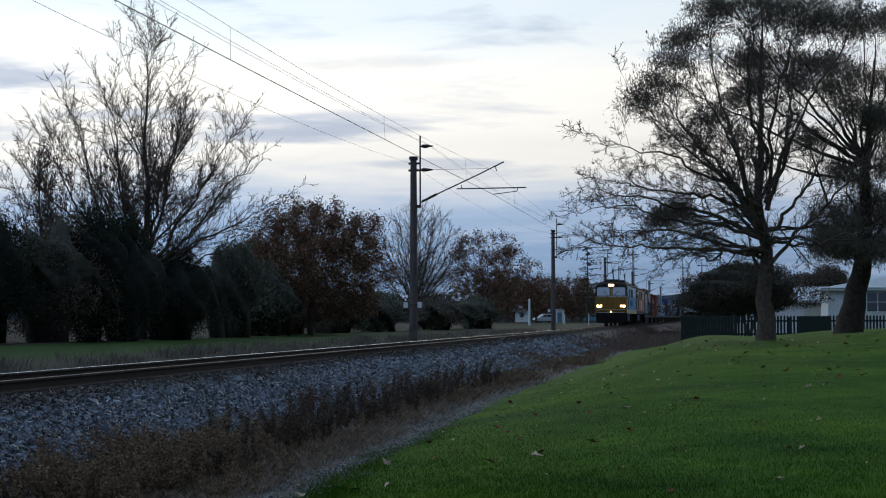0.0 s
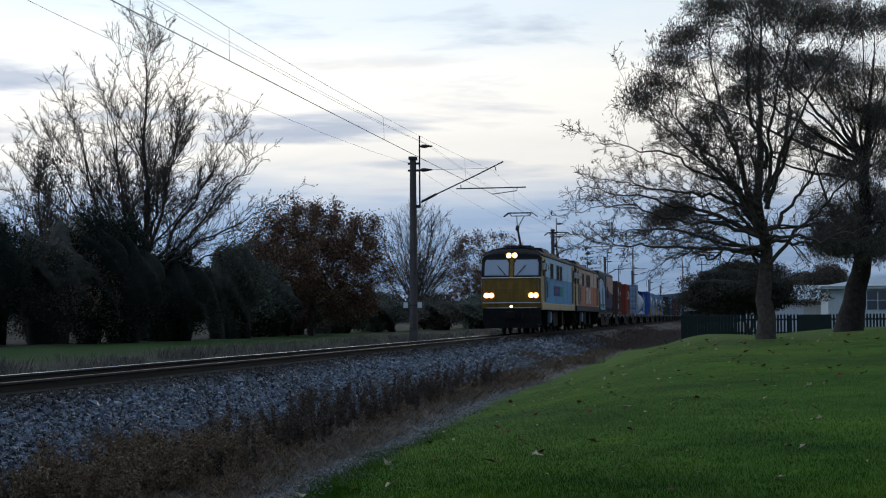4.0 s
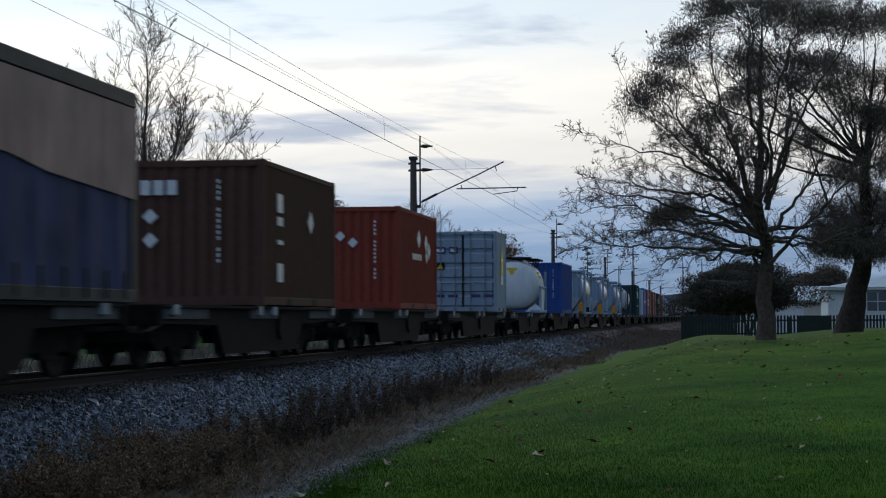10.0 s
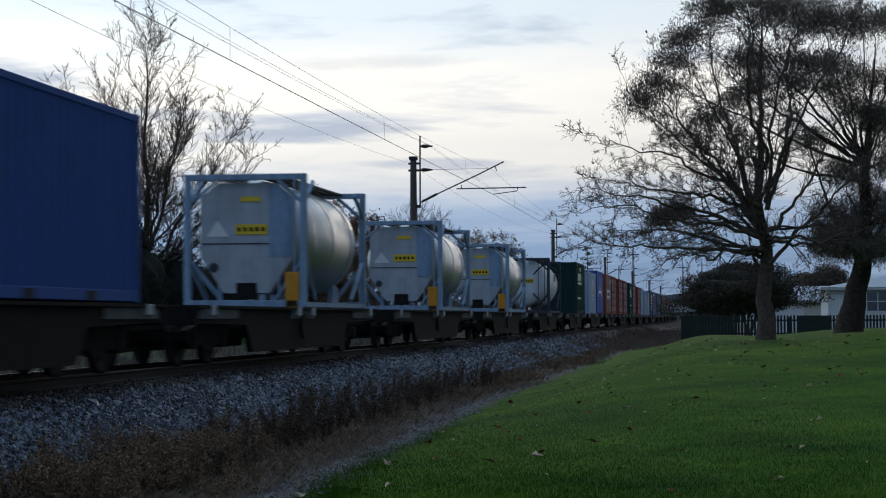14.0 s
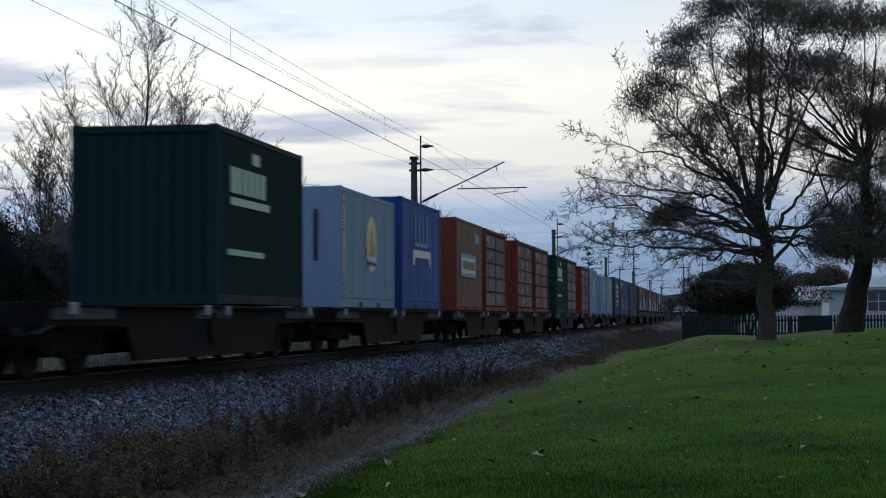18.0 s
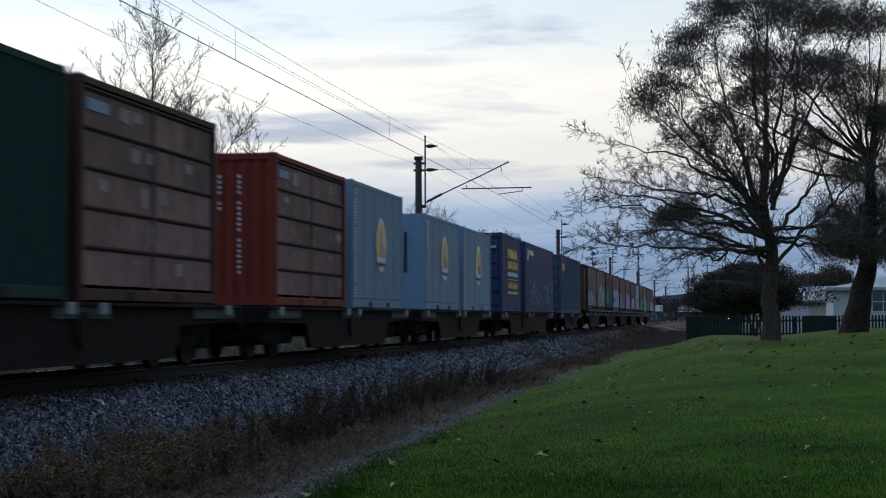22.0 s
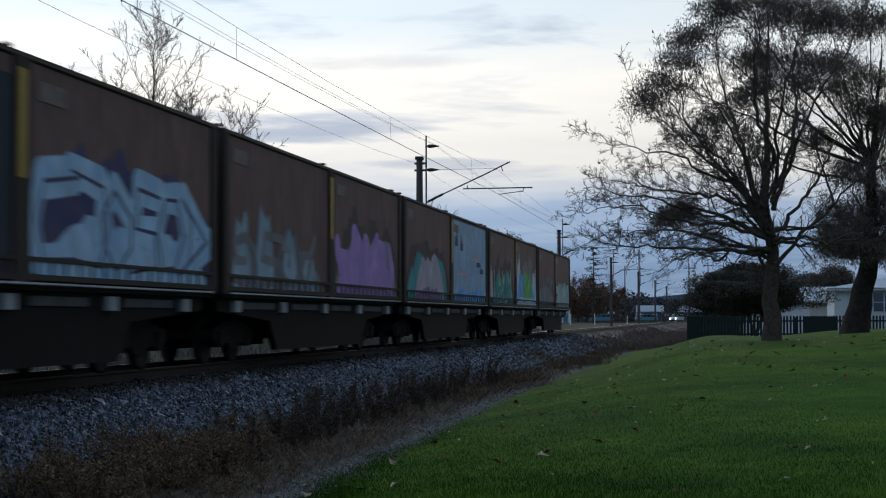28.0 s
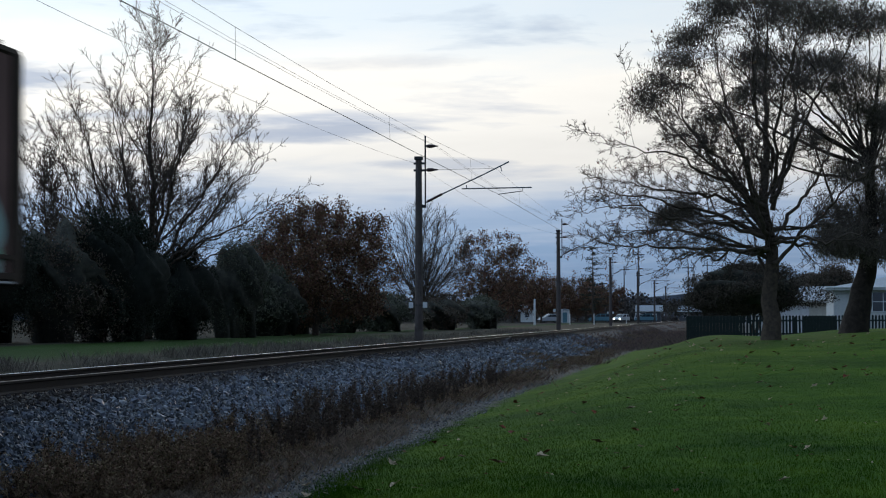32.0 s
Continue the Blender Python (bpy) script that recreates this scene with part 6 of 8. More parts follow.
def tank_container(s, L, frame_paint, tank_paint, label, r=1.12, box_end=True, walkway=True, zc=None):
    """A tank in a lifting frame."""
    c = thing("tank_container", label, "container", pose(0, s, 0), "containers")
    W, z0, z1 = 1.219, Z0, Z0 + 2.591
    zc = zc or z0 + .28 + r
    end = .34
    tank = part("tank", Build().turned([(end, .02), (end + .02, r * .5), (end + .12, r * .82), (end + .25, r * .95), (end + .42, r), (L - end - .42, r), (L - end - .25, r * .95), (L - end - .12, r * .82), (L - end - .02, r * .5), (L - end, .02)], 40, 1), tank_paint, c, at=pose(0, 0, zc), smooth=True)
    for y in (1.2, L / 2, L - 1.2):
        part("band", Build().turned([(y - .04, r + .002), (y - .04, r + .012), (y + .04, r + .012), (y + .04, r + .002)], 40, 1), tank_paint, tank, smooth=True)
    for y in (0, L):
        d = 1 if y == 0 else -1
        ya, yb = sorted((y, y + d * .13))
        for sx in (-1, 1):
            part("corner_post", Build().box(*sorted((sx * (W - .13), sx * W)), ya, yb, z0, z1, .012), frame_paint, c)
            part("brace", Build().tube([(sx * (W - .06), y + d * .07, z0 + .95), (sx * .55, y + d * .30, z0 + .16)], .05, 5), frame_paint, c)
            part("brace", Build().tube([(sx * (W - .06), y + d * .07, z1 - .6), (sx * .62, y + d * .22, z1 - .12)], .04, 5), frame_paint, c)
            part("strut", Build().tube([(sx * (W - .06), y + d * .1, z0 + 1.0), (sx * (W - .10), y + d * 1.25, z0 + .18)], .05, 5), frame_paint, c)
            part("strut", Build().tube([(sx * (W - .06), y + d * .1, z1 - .55), (sx * (W - .08), y + d * .95, z1 - .1)], .045, 5), frame_paint, c)
        part("end_sill", Build().box(-W + .1, W - .1, ya, yb, z0, z0 + .14, .01), frame_paint, c)
        part("header", Build().box(-W + .1, W - .1, ya, yb, z1 - .12, z1, .01), frame_paint, c)
    for sx in (-1, 1):
        part("saddle", Build().prism([(.5, z0), (1.3, z0), (1.1, z0 + .55), (.6, z0 + .45)], 0, *sorted((sx * .6, sx * .7))), frame_paint, c)
        part("saddle", Build().prism([(L - 1.3, z0), (L - .5, z0), (L - .6, z0 + .45), (L - 1.1, z0 + .55)], 0, *sorted((sx * .6, sx * .7))), frame_paint, c)
        part("bottom_rail", Build().box(*sorted((sx * (W - .12), sx * (W - .02))), .1, L - .1, z0 + .01, z0 + .10), frame_paint, c)
    if walkway:
        b = Build()
        for x in (-.62, -.42, -.22, .22, .42, .62):
            b.box(x - .08, x + .08, .1, L - .1, z1 - .05, z1 - .015)
        part("walkway", b, M_DARKSTEEL, c, "dark grating walkway")
        part("manhole", Build().turned([(z1 - .30, .28), (z1 - .12, .28), (z1 - .08, .2)], 14, 2), tank_paint, c, at=pose(0, L / 2, 0))
    if box_end:
        z = zc
        part("end_cover", Build().prism([(-.92, z - .42), (-.45, z - 1.12), (.45, z - 1.12), (.92, z - .42), (.92, z + .75), (.55, z + 1.02), (-.55, z + 1.02), (-.92, z + .75)], 1, .15, .42), M_ENDCOVER, c, "grey insulated end cover")
        part("side_cover", Build().prism([(.46, z - .42), (.90, z - .40), (.90, z + .72), (.56, z + .98), (.46, z + .98)], 1, .132, .152), M_FRAMEGREY, c, "bluish cover plate")
        part("cover_seam", Build().box(-.9, .46, .138, .152, z - .17, z - .145), M_FRAMEBLUE, c)
        part("valve_cover", Build().turned([(.12, .02), (.125, .09), (.152, .10)], 12, 1), M_FRAMEBLUE, c, at=pose(-.66, 0, z - .62))
        part("valve_box", Build().box(-.2, .2, .10, .16, z0 + .16, z0 + .48, .01), M_BLACK, c)
        part("hazard_label", Build().prism([(-.8, z - .02), (-.35, z - .02), (-.58, z + .3)], 1, .135, .146), M_WHITEMARK, c)
    else:
        for sx in (-1, 1):
            for zz, far in ((z0 + .12, zc - .48), (z1 - .10, zc + .42)):
                part("end_brace", Build().tube([(sx * (W - .08), .08, zz), (sx * .42, .26, far)], .04, 5), frame_paint, c, "dark end brace")
            part("side_label", Build().box(*sorted((sx * (r - .02), sx * (r + .012))), L - 2.6, L - 2.05, zc + .12, zc + .48), M_ORANGEMARK, c, "faded orange side label")
            part("hose", Build().tube([(sx * .5, 1.4, zc + r * .92), (sx * .85, 2.6, zc + r * .80), (sx * .9, 4.6, zc + r * .66), (sx * .95, L - .9, zc + r * .5)], .028, 5), M_BLACK, c)
    y = .13 if box_end else end - .02
    part("yellow_label", Build().box(-.22, .42, y, y + .012, zc + .02, zc + .22), M_YELLOWMARK, c, "yellow warning label")
    part("yellow_label", Build().box(-.12, .28, y + (.0 if box_end else .14), y + (.012 if box_end else .152), zc + .66, zc + .76), M_YELLOWMARK, c)
    b = Build()
    for i in range(5):
        b.box(-.18 + i * .12, -.11 + i * .12, y - .004, y + .002, zc + .08, zc + .16)
    part("label_bar", b, M_BLACK, c)
    part("yellow_box", Build().box(.80, 1.08, .0, .30, z0 - .06, z0 + .68, .02), M_ORANGEBOX, c, "orange equipment box") if box_end else None
    part("ladder", Build().tube([(.98, .02, z0 + .2), (.98, .02, z1)], .018, 5).tube([(.68, .02, z0 + .2), (.68, .02, z1)], .018, 5), frame_paint, c)
    MOVES.append((c, train_rows(s)))
    return c


def beam_tank(s, L):
    """The first tank: a short fat white barrel on feet with a black top walkway."""
    c = thing("barrel_tank", "short fat white tank container with black top walkway", "container", pose(0, s, 0), "containers")
    z0, r = Z0, 1.11
    zc = z0 + .14 + r
    part("tank", Build().turned([(.0, .02), (.02, r * .5), (.10, r * .80), (.2, r * .93), (.38, r), (L - .4, r), (L - .2, r * .93), (L - .1, r * .7), (L - .05, .02)], 44, 1), M_TANKWHITE, c, at=pose(0, 0, zc), smooth=True)
    part("yellow_label", Build().prism([(-.30, zc + .66), (.16, zc + .66), (.16, zc + .77), (-.30, zc + .77)], 1, .03, .2), M_YELLOWMARK, c)
    part("yellow_label", Build().prism([(-.18, zc + .46), (.02, zc + .46), (.02, zc + .65), (-.18, zc + .65)], 1, .015, .2), M_YELLOWMARK, c)
    for sx in (-1, 1):
        part("side_label", Build().box(*sorted((sx * (r - .12), sx * (r - .02))), .9, 1.7, zc + .30, zc + .42), M_YELLOWMARK, c)
        part("side_label", Build().box(*sorted((sx * (r - .14), sx * (r - .06))), .7, 1.3, zc + .50, zc + .58), M_YELLOWMARK, c)
        for y in (.35, L - .14):
            part("corner_post", Build().box(*sorted((sx * 1.09, sx * 1.21)), y, y + .12, z0, z0 + 1.3 + (.6 if y > 1 else -.1), .012), M_FRAMEGREY, c)
        part("side_rail", Build().box(*sorted((sx * 1.11, sx * 1.20)), .35, L, z0 + 1.12, z0 + 1.2, .01), M_FRAMEGREY, c)
        part("side_plate", Build().prism([(1.1, z0 + .1), (2.1, z0 + .1), (2.6, z0 + .9), (2.6, z0 + 1.1), (1.1, z0 + 1.1)], 0, *sorted((sx * 1.12, sx * 1.15))), M_WHITEMARK, c, "white side plate")
        part("saddle", Build().box(*sorted((sx * .75, sx * 1.2)), 0, L, z0, z0 + .12, .02), M_FRAMEGREY, c)
        part("foot", Build().prism([(sx * .50, z0 + .05), (sx * 1.22, z0 + .05), (sx * 1.18, z0 + .20), (sx * .95, z0 + .40)], 1, .1, .3), M_TANKWHITE, c)
    part("walkway", Build().box(-1.1, .75, .15, .6, z0 + 2.40, z0 + 2.50, .01), M_BLACK, c, "black top walkway")
    part("walkway", Build().box(.40, 1.05, .6, L - .05, z0 + 2.36, z0 + 2.44, .01), M_BLACK, c)
    part("manhole", Build().turned([(z0 + 2.2, .3), (z0 + 2.42, .3), (z0 + 2.46, .2)], 14, 2), M_BLACK, c, at=pose(0, L / 2, 0))
    for y in (.7, 1.6, 2.6):
        part("walkway_bracket", Build().tube([(.9, y, z0 + 2.4), (.75, y, zc + .80)], .03, 5), M_BLACK, c)
    MOVES.append((c, train_rows(s)))
    return c


def spray(name, color, alt, scale=1.4):
    """Sprayed paint: one colour drifting into another, thin in places."""
    m = surface(name, color, .75, vary=.22, grain=2.5, fine=18, bump=.03, spec=.1, dirt=.25, dirt_color=(.09, .06, .05))
    nt = m.node_tree
    bsdf = nt.nodes["Principled BSDF"]
    old = bsdf.inputs["Base Color"].links[0].from_socket
    tex = nt.nodes.new("ShaderNodeTexCoord")
    n = node(nt, "ShaderNodeTexNoise", Scale=scale, Detail=3.0, Roughness=.5, Distortion=.6)
    link(nt, tex.outputs["Object"], n.inputs["Vector"])
    col = mix(nt, math_node(nt, "MULTIPLY", math_node(nt, "SUBTRACT", n.outputs[0], .45), 5.0, True), old, alt)
    link(nt, col, bsdf.inputs["Base Color"])
    return m


BROWN = (.195, .114, .106)
M_PANEL = surface("panel_brown", BROWN, .75, vary=.25, grain=1.2, dirt=.5, dirt_color=(.045, .028, .024), bump=.08, spec=.1)
M_PANELGREY = surface("panel_greybrown", (.18, .128, .108), .75, vary=.25, grain=1.2, dirt=.5, dirt_color=(.05, .035, .03), bump=.08, spec=.1)
M_PANELSILVER = spray("panel_silver", (.34, .49, .66), (.24, .38, .58), .7)
M_PANELDARK = spray("panel_dark", (.05, .05, .068), (.034, .046, .06), .6)
M_OVERPAINT = spray("overpaint", (.095, .064, .070), (.066, .048, .056), .8)
M_S_NAVY = spray("spray_navy", (.06, .06, .16), (.10, .08, .12))
M_S_SKY = spray("spray_sky", (.44, .62, .80), (.30, .47, .68))
M_S_MIST = spray("spray_mist", (.33, .44, .54), (.20, .26, .32), 1.0)
M_S_LIME = spray("spray_lime", (.20, .30, .12), (.30, .22, .34))
M_S_PURPLE = spray("spray_purple", (.52, .30, .66), (.38, .23, .56))
M_S_TEAL = spray("spray_teal", (.05, .27, .30), (.06, .15, .19))
M_S_ROSE = spray("spray_rose", (.52, .45, .54), (.40, .36, .45))
M_S_GREEN = spray("spray_green", (.08, .42, .16), (.18, .46, .14))
M_S_JADE = spray("spray_jade", (.26, .50, .34), (.12, .34, .32))
M_S_BLUE = spray("spray_blue", (.12, .36, .78), (.2, .46, .8))
M_S_WHITE = spray("spray_white", (.56, .68, .78), (.38, .50, .64))
M_S_ASH = spray("spray_ash", (.24, .22, .24), (.16, .15, .165))
M_S_TEALDARK = spray("spray_teal_dark", (.035, .085, .10), (.03, .05, .07), .5)
M_S_TEALBRIGHT = spray("spray_teal_bright", (.05, .36, .40), (.06, .22, .28))
M_S_LEAF = spray("spray_leaf", (.22, .48, .14), (.10, .34, .14))
M_S_MISTDARK = spray("spray_mist_dark", (.17, .19, .215), (.12, .13, .15), 1.0)
M_S_MAUVEDARK = spray("spray_mauve_dark", (.30, .18, .40), (.22, .15, .30))
M_S_PALE = spray("spray_pale", (.42, .54, .52), (.28, .42, .43))


GLYPHS = (((0, 0), (.05, .7), (.3, 1), (.65, .95), (.9, .6), (.95, 0)), ((.95, .85), (.5, 1), (.1, .75), (.15, .3), (.5, 0), (.9, .2), (.85, .5), (.5, .5)), ((0, 1), (.15, .1), (.45, .75), (.75, .1), (1, 1)),
          ((0, 0), (.45, 1), (.95, 0), (.7, .35), (.2, .35)), ((.1, 1), (.05, .2), (.4, 0), (.8, .15), (.9, 1)), ((.9, 1), (.15, .9), (.2, .55), (.85, .5), (.8, .05), (.05, .1)),
          ((.1, .1), (.1, .9), (.5, 1), (.8, .7), (.2, .5), (.9, 0)), ((.5, 1), (.08, .7), (.08, .3), (.5, 0), (.92, .3), (.92, .7), (.5, 1)))


def stroke_shapes(y0, y1, z0, h, n, thick, seed):
    """Abstract sprayed forms: thick rounded strokes side by side, bent and overlapping."""
    rng = random.Random(seed)
    b = Build()
    step = (y1 - y0) / n
    count = 0
    for i in range(n):
        form = GLYPHS[rng.randrange(len(GLYPHS))]
        turn = rng.randrange(4)
        form = [((u, 1 - v), (1 - u, 1 - v), (v, u), (1 - v, u))[turn] for u, v in form]
        lean, tall = rng.uniform(-.22, .22), h * rng.uniform(.82, 1.1)
        at = [(y0 + (i - .12 + 1.2 * u) * step + lean * v * step + rng.gauss(0, .03), z0 + v * tall + rng.gauss(0, .02)) for u, v in form]
        for (ya, za), (yb, zb) in zip(at, at[1:]):
            size = math.hypot(yb - ya, zb - za) + 1e-6
            py, pz = -(zb - za) / size, (yb - ya) / size
            w0, w1 = thick * rng.uniform(.4, .6), thick * rng.uniform(.4, .6)
            rim = [(ya + w0 * (py * math.cos(t) - pz * math.sin(t)), za + w0 * (pz * math.cos(t) + py * math.sin(t))) for t in (0, .6, 1.2, 1.9, 2.5, math.pi)]
            rim += [(yb + w1 * (py * math.cos(t) - pz * math.sin(t)), zb + w1 * (pz * math.cos(t) + py * math.sin(t))) for t in (math.pi, 3.8, 4.4, 5.0, 5.7, 2 * math.pi)]
            b.prism(rim, 0, 0, 1 + .004 * (count % 50))
            count += 1
    return b


def cloud_shape(y0, y1, z0, h, seed, rough=.22, n=34):
    """A sprayed cloud: flat foot, ragged top."""
    rng = random.Random(seed)
    top, q = [], 0.0
    for i in range(n + 1):
        t = i / n
        q = .7 * q + rng.gauss(0, rough)
        top.append((y1 + (y0 - y1) * t, z0 + h * max(.12, min(1.0, 4.5 * t) ** .5 * min(1.0, 4.5 * (1 - t)) ** .5 * (.85 + .35 * q))))
    return [(y0, z0), (y1, z0)] + top


def tag(w, sx, kind, y0, y1):
    """The sprayed paint of one bay."""
    W, zf = 1.30, 1.15

    def patch(outline, mat, layer, label=""):
        part("sprayed_patch", Build().prism(outline, 0, *sorted((sx * (W + .001), sx * (W + .003 * layer)))), mat, w, label)

    def forms(a, b, h, n, thick, mat, layer, seed, z=.04):
        made = stroke_shapes(y0 + a, y0 + b, zf + z, h, n, thick, seed)
        for v in range(len(made.v)):
            x, y, q = made.v[v]
            made.v[v] = (sx * (W + .001 + .003 * layer * x), y, max(q, zf - .02))
        part("letter_bar", made, mat, w)

    def cloud(a, b, h, mat, layer, seed, z=0.0, rough=.22, label=""):
        patch(cloud_shape(y0 + a, y0 + b, zf + z, h, seed, rough), mat, layer, label)

    if kind == "grey":
        cloud(.3, 6.6, 1.1, M_S_ASH, 1, 1)
        forms(.6, 4.2, .95, 4, .22, M_S_MIST, 2, 11)
    elif kind == "white":
        cloud(.1, 7.3, 1.9, M_S_ASH, 1, 2)
        forms(2.2, 7.0, 1.35, 4, .34, M_S_MIST, 2, 12)
    elif kind == "dark":
        patch([(y0, zf), (y0, zf + 2.3), (y1, zf + 2.2), (y1, zf)], M_PANELDARK, 1)
        cloud(.2, 6.4, 1.35, M_S_TEALDARK, 2, 3, .3, .3)
        cloud(.4, 3.2, 1.0, M_S_TEAL, 3, 4, .45, .35)
    elif kind == "blocks":
        cloud(.05, 7.4, 1.75, M_S_NAVY, 1, 5)
        cloud(.3, 7.2, .8, M_S_SKY, 2, 6)
        forms(.2, 7.2, 1.30, 6, .44, M_S_SKY, 3, 13)
        forms(.3, 7.1, 1.20, 6, .05, M_S_NAVY, 4, 13, .1)
    elif kind == "outline":
        cloud(.2, 7.0, .75, M_S_ASH, 1, 7)
        for a, b, h in ((.3, 1.4, 1.35), (1.8, 3.0, 1.5), (3.7, 4.8, 1.25), (5.2, 6.4, .7)):
            cloud(a, b, h, M_S_MIST, 2, int(a * 10), 0, .12)
        forms(.5, 6.4, .9, 4, .16, M_S_ASH, 3, 14)
    elif kind == "purple":
        cloud(.05, 7.4, 1.7, M_OVERPAINT, 1, 8)
        cloud(.2, 7.2, 1.45, M_S_LIME, 2, 9)
        cloud(.35, 6.9, 1.05, M_S_PURPLE, 3, 10, label="purple sprayed shape")
        forms(.5, 6.6, 1.12, 4, .52, M_S_PURPLE, 4, 15)
        cloud(.5, 6.6, .22, M_S_MAUVEDARK, 5, 16)
    elif kind == "mauve":
        cloud(0, 7.4, 1.6, M_OVERPAINT, 1, 21)
        cloud(.3, 6.9, 1.3, M_S_TEALBRIGHT, 2, 22)
        cloud(1.5, 6.2, 1.32, M_S_ROSE, 3, 23, rough=.14)
        cloud(1.7, 5.9, .34, M_S_MAUVEDARK, 4, 17)
    elif kind == "silver":
        patch([(y0, zf), (y0, zf + 2.35), (y1, zf + 2.35), (y1, zf)], M_PANELSILVER, 1, "silver-blue overpainted bay")
        cloud(.05, 7.3, .38, M_S_BLUE, 2, 24)
        for k, (a, b, z, h) in enumerate(((.5, 1.1, 1.6, .3), (1.6, 2.1, 1.5, .35), (5.2, 6.2, 1.1, .2), (6.0, 6.8, .9, .2))):
            cloud(a, b, h, M_S_NAVY, 3, 40 + k, z, .5)
        cloud(.6, 3.2, .16, M_S_ROSE, 4, 18, .75, .6)
        cloud(3.8, 6.2, .14, M_S_ROSE, 4, 19, 1.25, .6)
    elif kind == "teal":
        cloud(0, 7.4, 1.6, M_OVERPAINT, 1, 25)
        cloud(.2, .9, 1.1, M_S_ROSE, 2, 26, .15)
        cloud(.9, 6.9, 1.1, M_S_TEAL, 2, 27)
        forms(1.4, 6.3, 1.12, 4, .20, M_S_JADE, 3, 19)
        forms(1.6, 6.1, .7, 5, .07, M_S_TEAL, 4, 28)
    elif kind == "green":
        cloud(.9, 7.2, 2.0, M_S_ASH, 1, 29)
        cloud(.02, 1.6, 1.75, M_S_WHITE, 2, 30)
        cloud(5.6, 7.45, 1.4, M_S_WHITE, 2, 31)
        cloud(.4, 3.4, 1.25, M_S_BLUE, 3, 32)
        cloud(5.0, 6.6, .9, M_S_BLUE, 3, 33)
        cloud(2.1, 5.9, 1.3, M_S_GREEN, 4, 34, label="green sprayed shape")
        forms(2.4, 5.6, 1.15, 3, .26, M_S_LEAF, 5, 35)
        cloud(.2, 7.2, .3, M_S_WHITE, 6, 36)
    elif kind == "faint":
        cloud(.3, 7.0, 1.0, M_S_ASH, 1, 37)
        forms(.5, 6.8, 1.15, 4, .26, M_S_MISTDARK, 2, 38)
    else:
        cloud(.05, 7.3, 1.15, M_S_JADE, 1, 39)
        cloud(.2, 7.2, .95, M_S_PALE, 2, 44)
        forms(.4, 7.0, 1.05, 5, .36, M_S_PALE, 3, 45)


M_TYREBLACK = surface("rubber_and_pocket_black", (.012, .012, .013), .8, vary=.2, bump=0)
M_PRINTDARK = surface("printed_dark", (.014, .022, .030), .8, vary=.3, grain=2, spec=.04)
M_CURTAINFRAME = surface("curtain_frame", (.022, .024, .026), .6, vary=.2, dirt=.4)
M_PRINTPALE = surface("printed_pale", (.32, .46, .63), .7, vary=.3, grain=1.2, spec=.08)
M_CURTAINTEAL = surface("printed_teal", (.055, .125, .150), .75, vary=.35, grain=1.0, spec=.05)
M_CURTAINNAVY = surface("navy_curtain", (.06, .066, .13), .75, vary=.45, grain=1.0, bump=.08, spec=.06)
M_BOARD = surface("weathered_board", (.27, .148, .138), .75, vary=.4, grain=3, dirt=.5, dirt_color=(.09, .06, .06), by_object=.5)
M_SCRAP = surface("torn_scrap", (.33, .26, .25), .8, vary=.25, by_object=.7)
# rails coloured dark for the shadow below each row of boards
M_BOARDSHADE = surface("board_rail_shaded", (.075, .052, .050), .75, vary=.2, dirt=.5, dirt_color=(.15, .11, .10))
M_C_BROWN = surface("container_brown", (.10, .048, .035), .75, vary=.12, dirt=.3, bump=.05, spec=.10)
M_C_RED = surface("container_red", (.25, .046, .030), .75, vary=.12, dirt=.35, dirt_color=(.14, .05, .03), bump=.05, spec=.10)
M_C_ORANGE = surface("container_orange", (.27, .060, .038), .75, vary=.12, dirt=.3, bump=.05, spec=.10)
M_C_TAN = surface("container_tan", (.25, .135, .105), .75, vary=.12, dirt=.35, bump=.05, spec=.10)
M_C_GREY = surface("container_grey", (.26, .32, .39), .75, vary=.08, dirt=.3, dirt_color=(.22, .22, .22), bump=.05, spec=.10)
M_C_BLUE = surface("container_blue", (.035, .085, .28), .75, vary=.12, dirt=.3, dirt_color=(.03, .05, .12), bump=.05, spec=.10)
M_C_GREEN = surface("container_green", (.012, .043, .039), .75, vary=.15, dirt=.25, bump=.05, spec=.10)
M_C_GREEN2 = surface("container_deep_green", (.013, .053, .048), .75, vary=.15, dirt=.25, bump=.05, spec=.10)
M_C_LIGHT = surface("container_sky_blue", (.23, .345, .47), .75, vary=.06, dirt=.25, dirt_color=(.16, .2, .22), bump=.04, spec=.10)
M_C_PALE = surface("container_pale_blue", (.30, .40, .52), .75, vary=.06, dirt=.25, dirt_color=(.2, .22, .24), bump=.04, spec=.10)
M_C_ROYAL = surface("container_royal_blue", (.05, .13, .42), .75, vary=.1, dirt=.2, bump=.05, spec=.10)
M_C_NAVY = surface("container_navy", (.052, .072, .165), .75, vary=.12, dirt=.3, bump=.05, spec=.10)
M_C_SLATE = surface("container_slate", (.095, .13, .19), .75, vary=.12, dirt=.3, bump=.05, spec=.10)
M_SCRIBBLE = surface("graffiti_pale", (.21, .28, .38), .8, vary=.3, grain=6)
M_C_DOORGREEN = surface("door_green", (.09, .19, .17), .75, vary=.2)
M_SKYMARK = surface("pale_blue_marking", (.45, .58, .72), .6, vary=.1)
M_MINT = surface("mint_marking", (.36, .62, .43), .5, vary=.1)
M_ORANGEMARK = surface("orange_marking", (.20, .10, .065), .5, vary=.15)

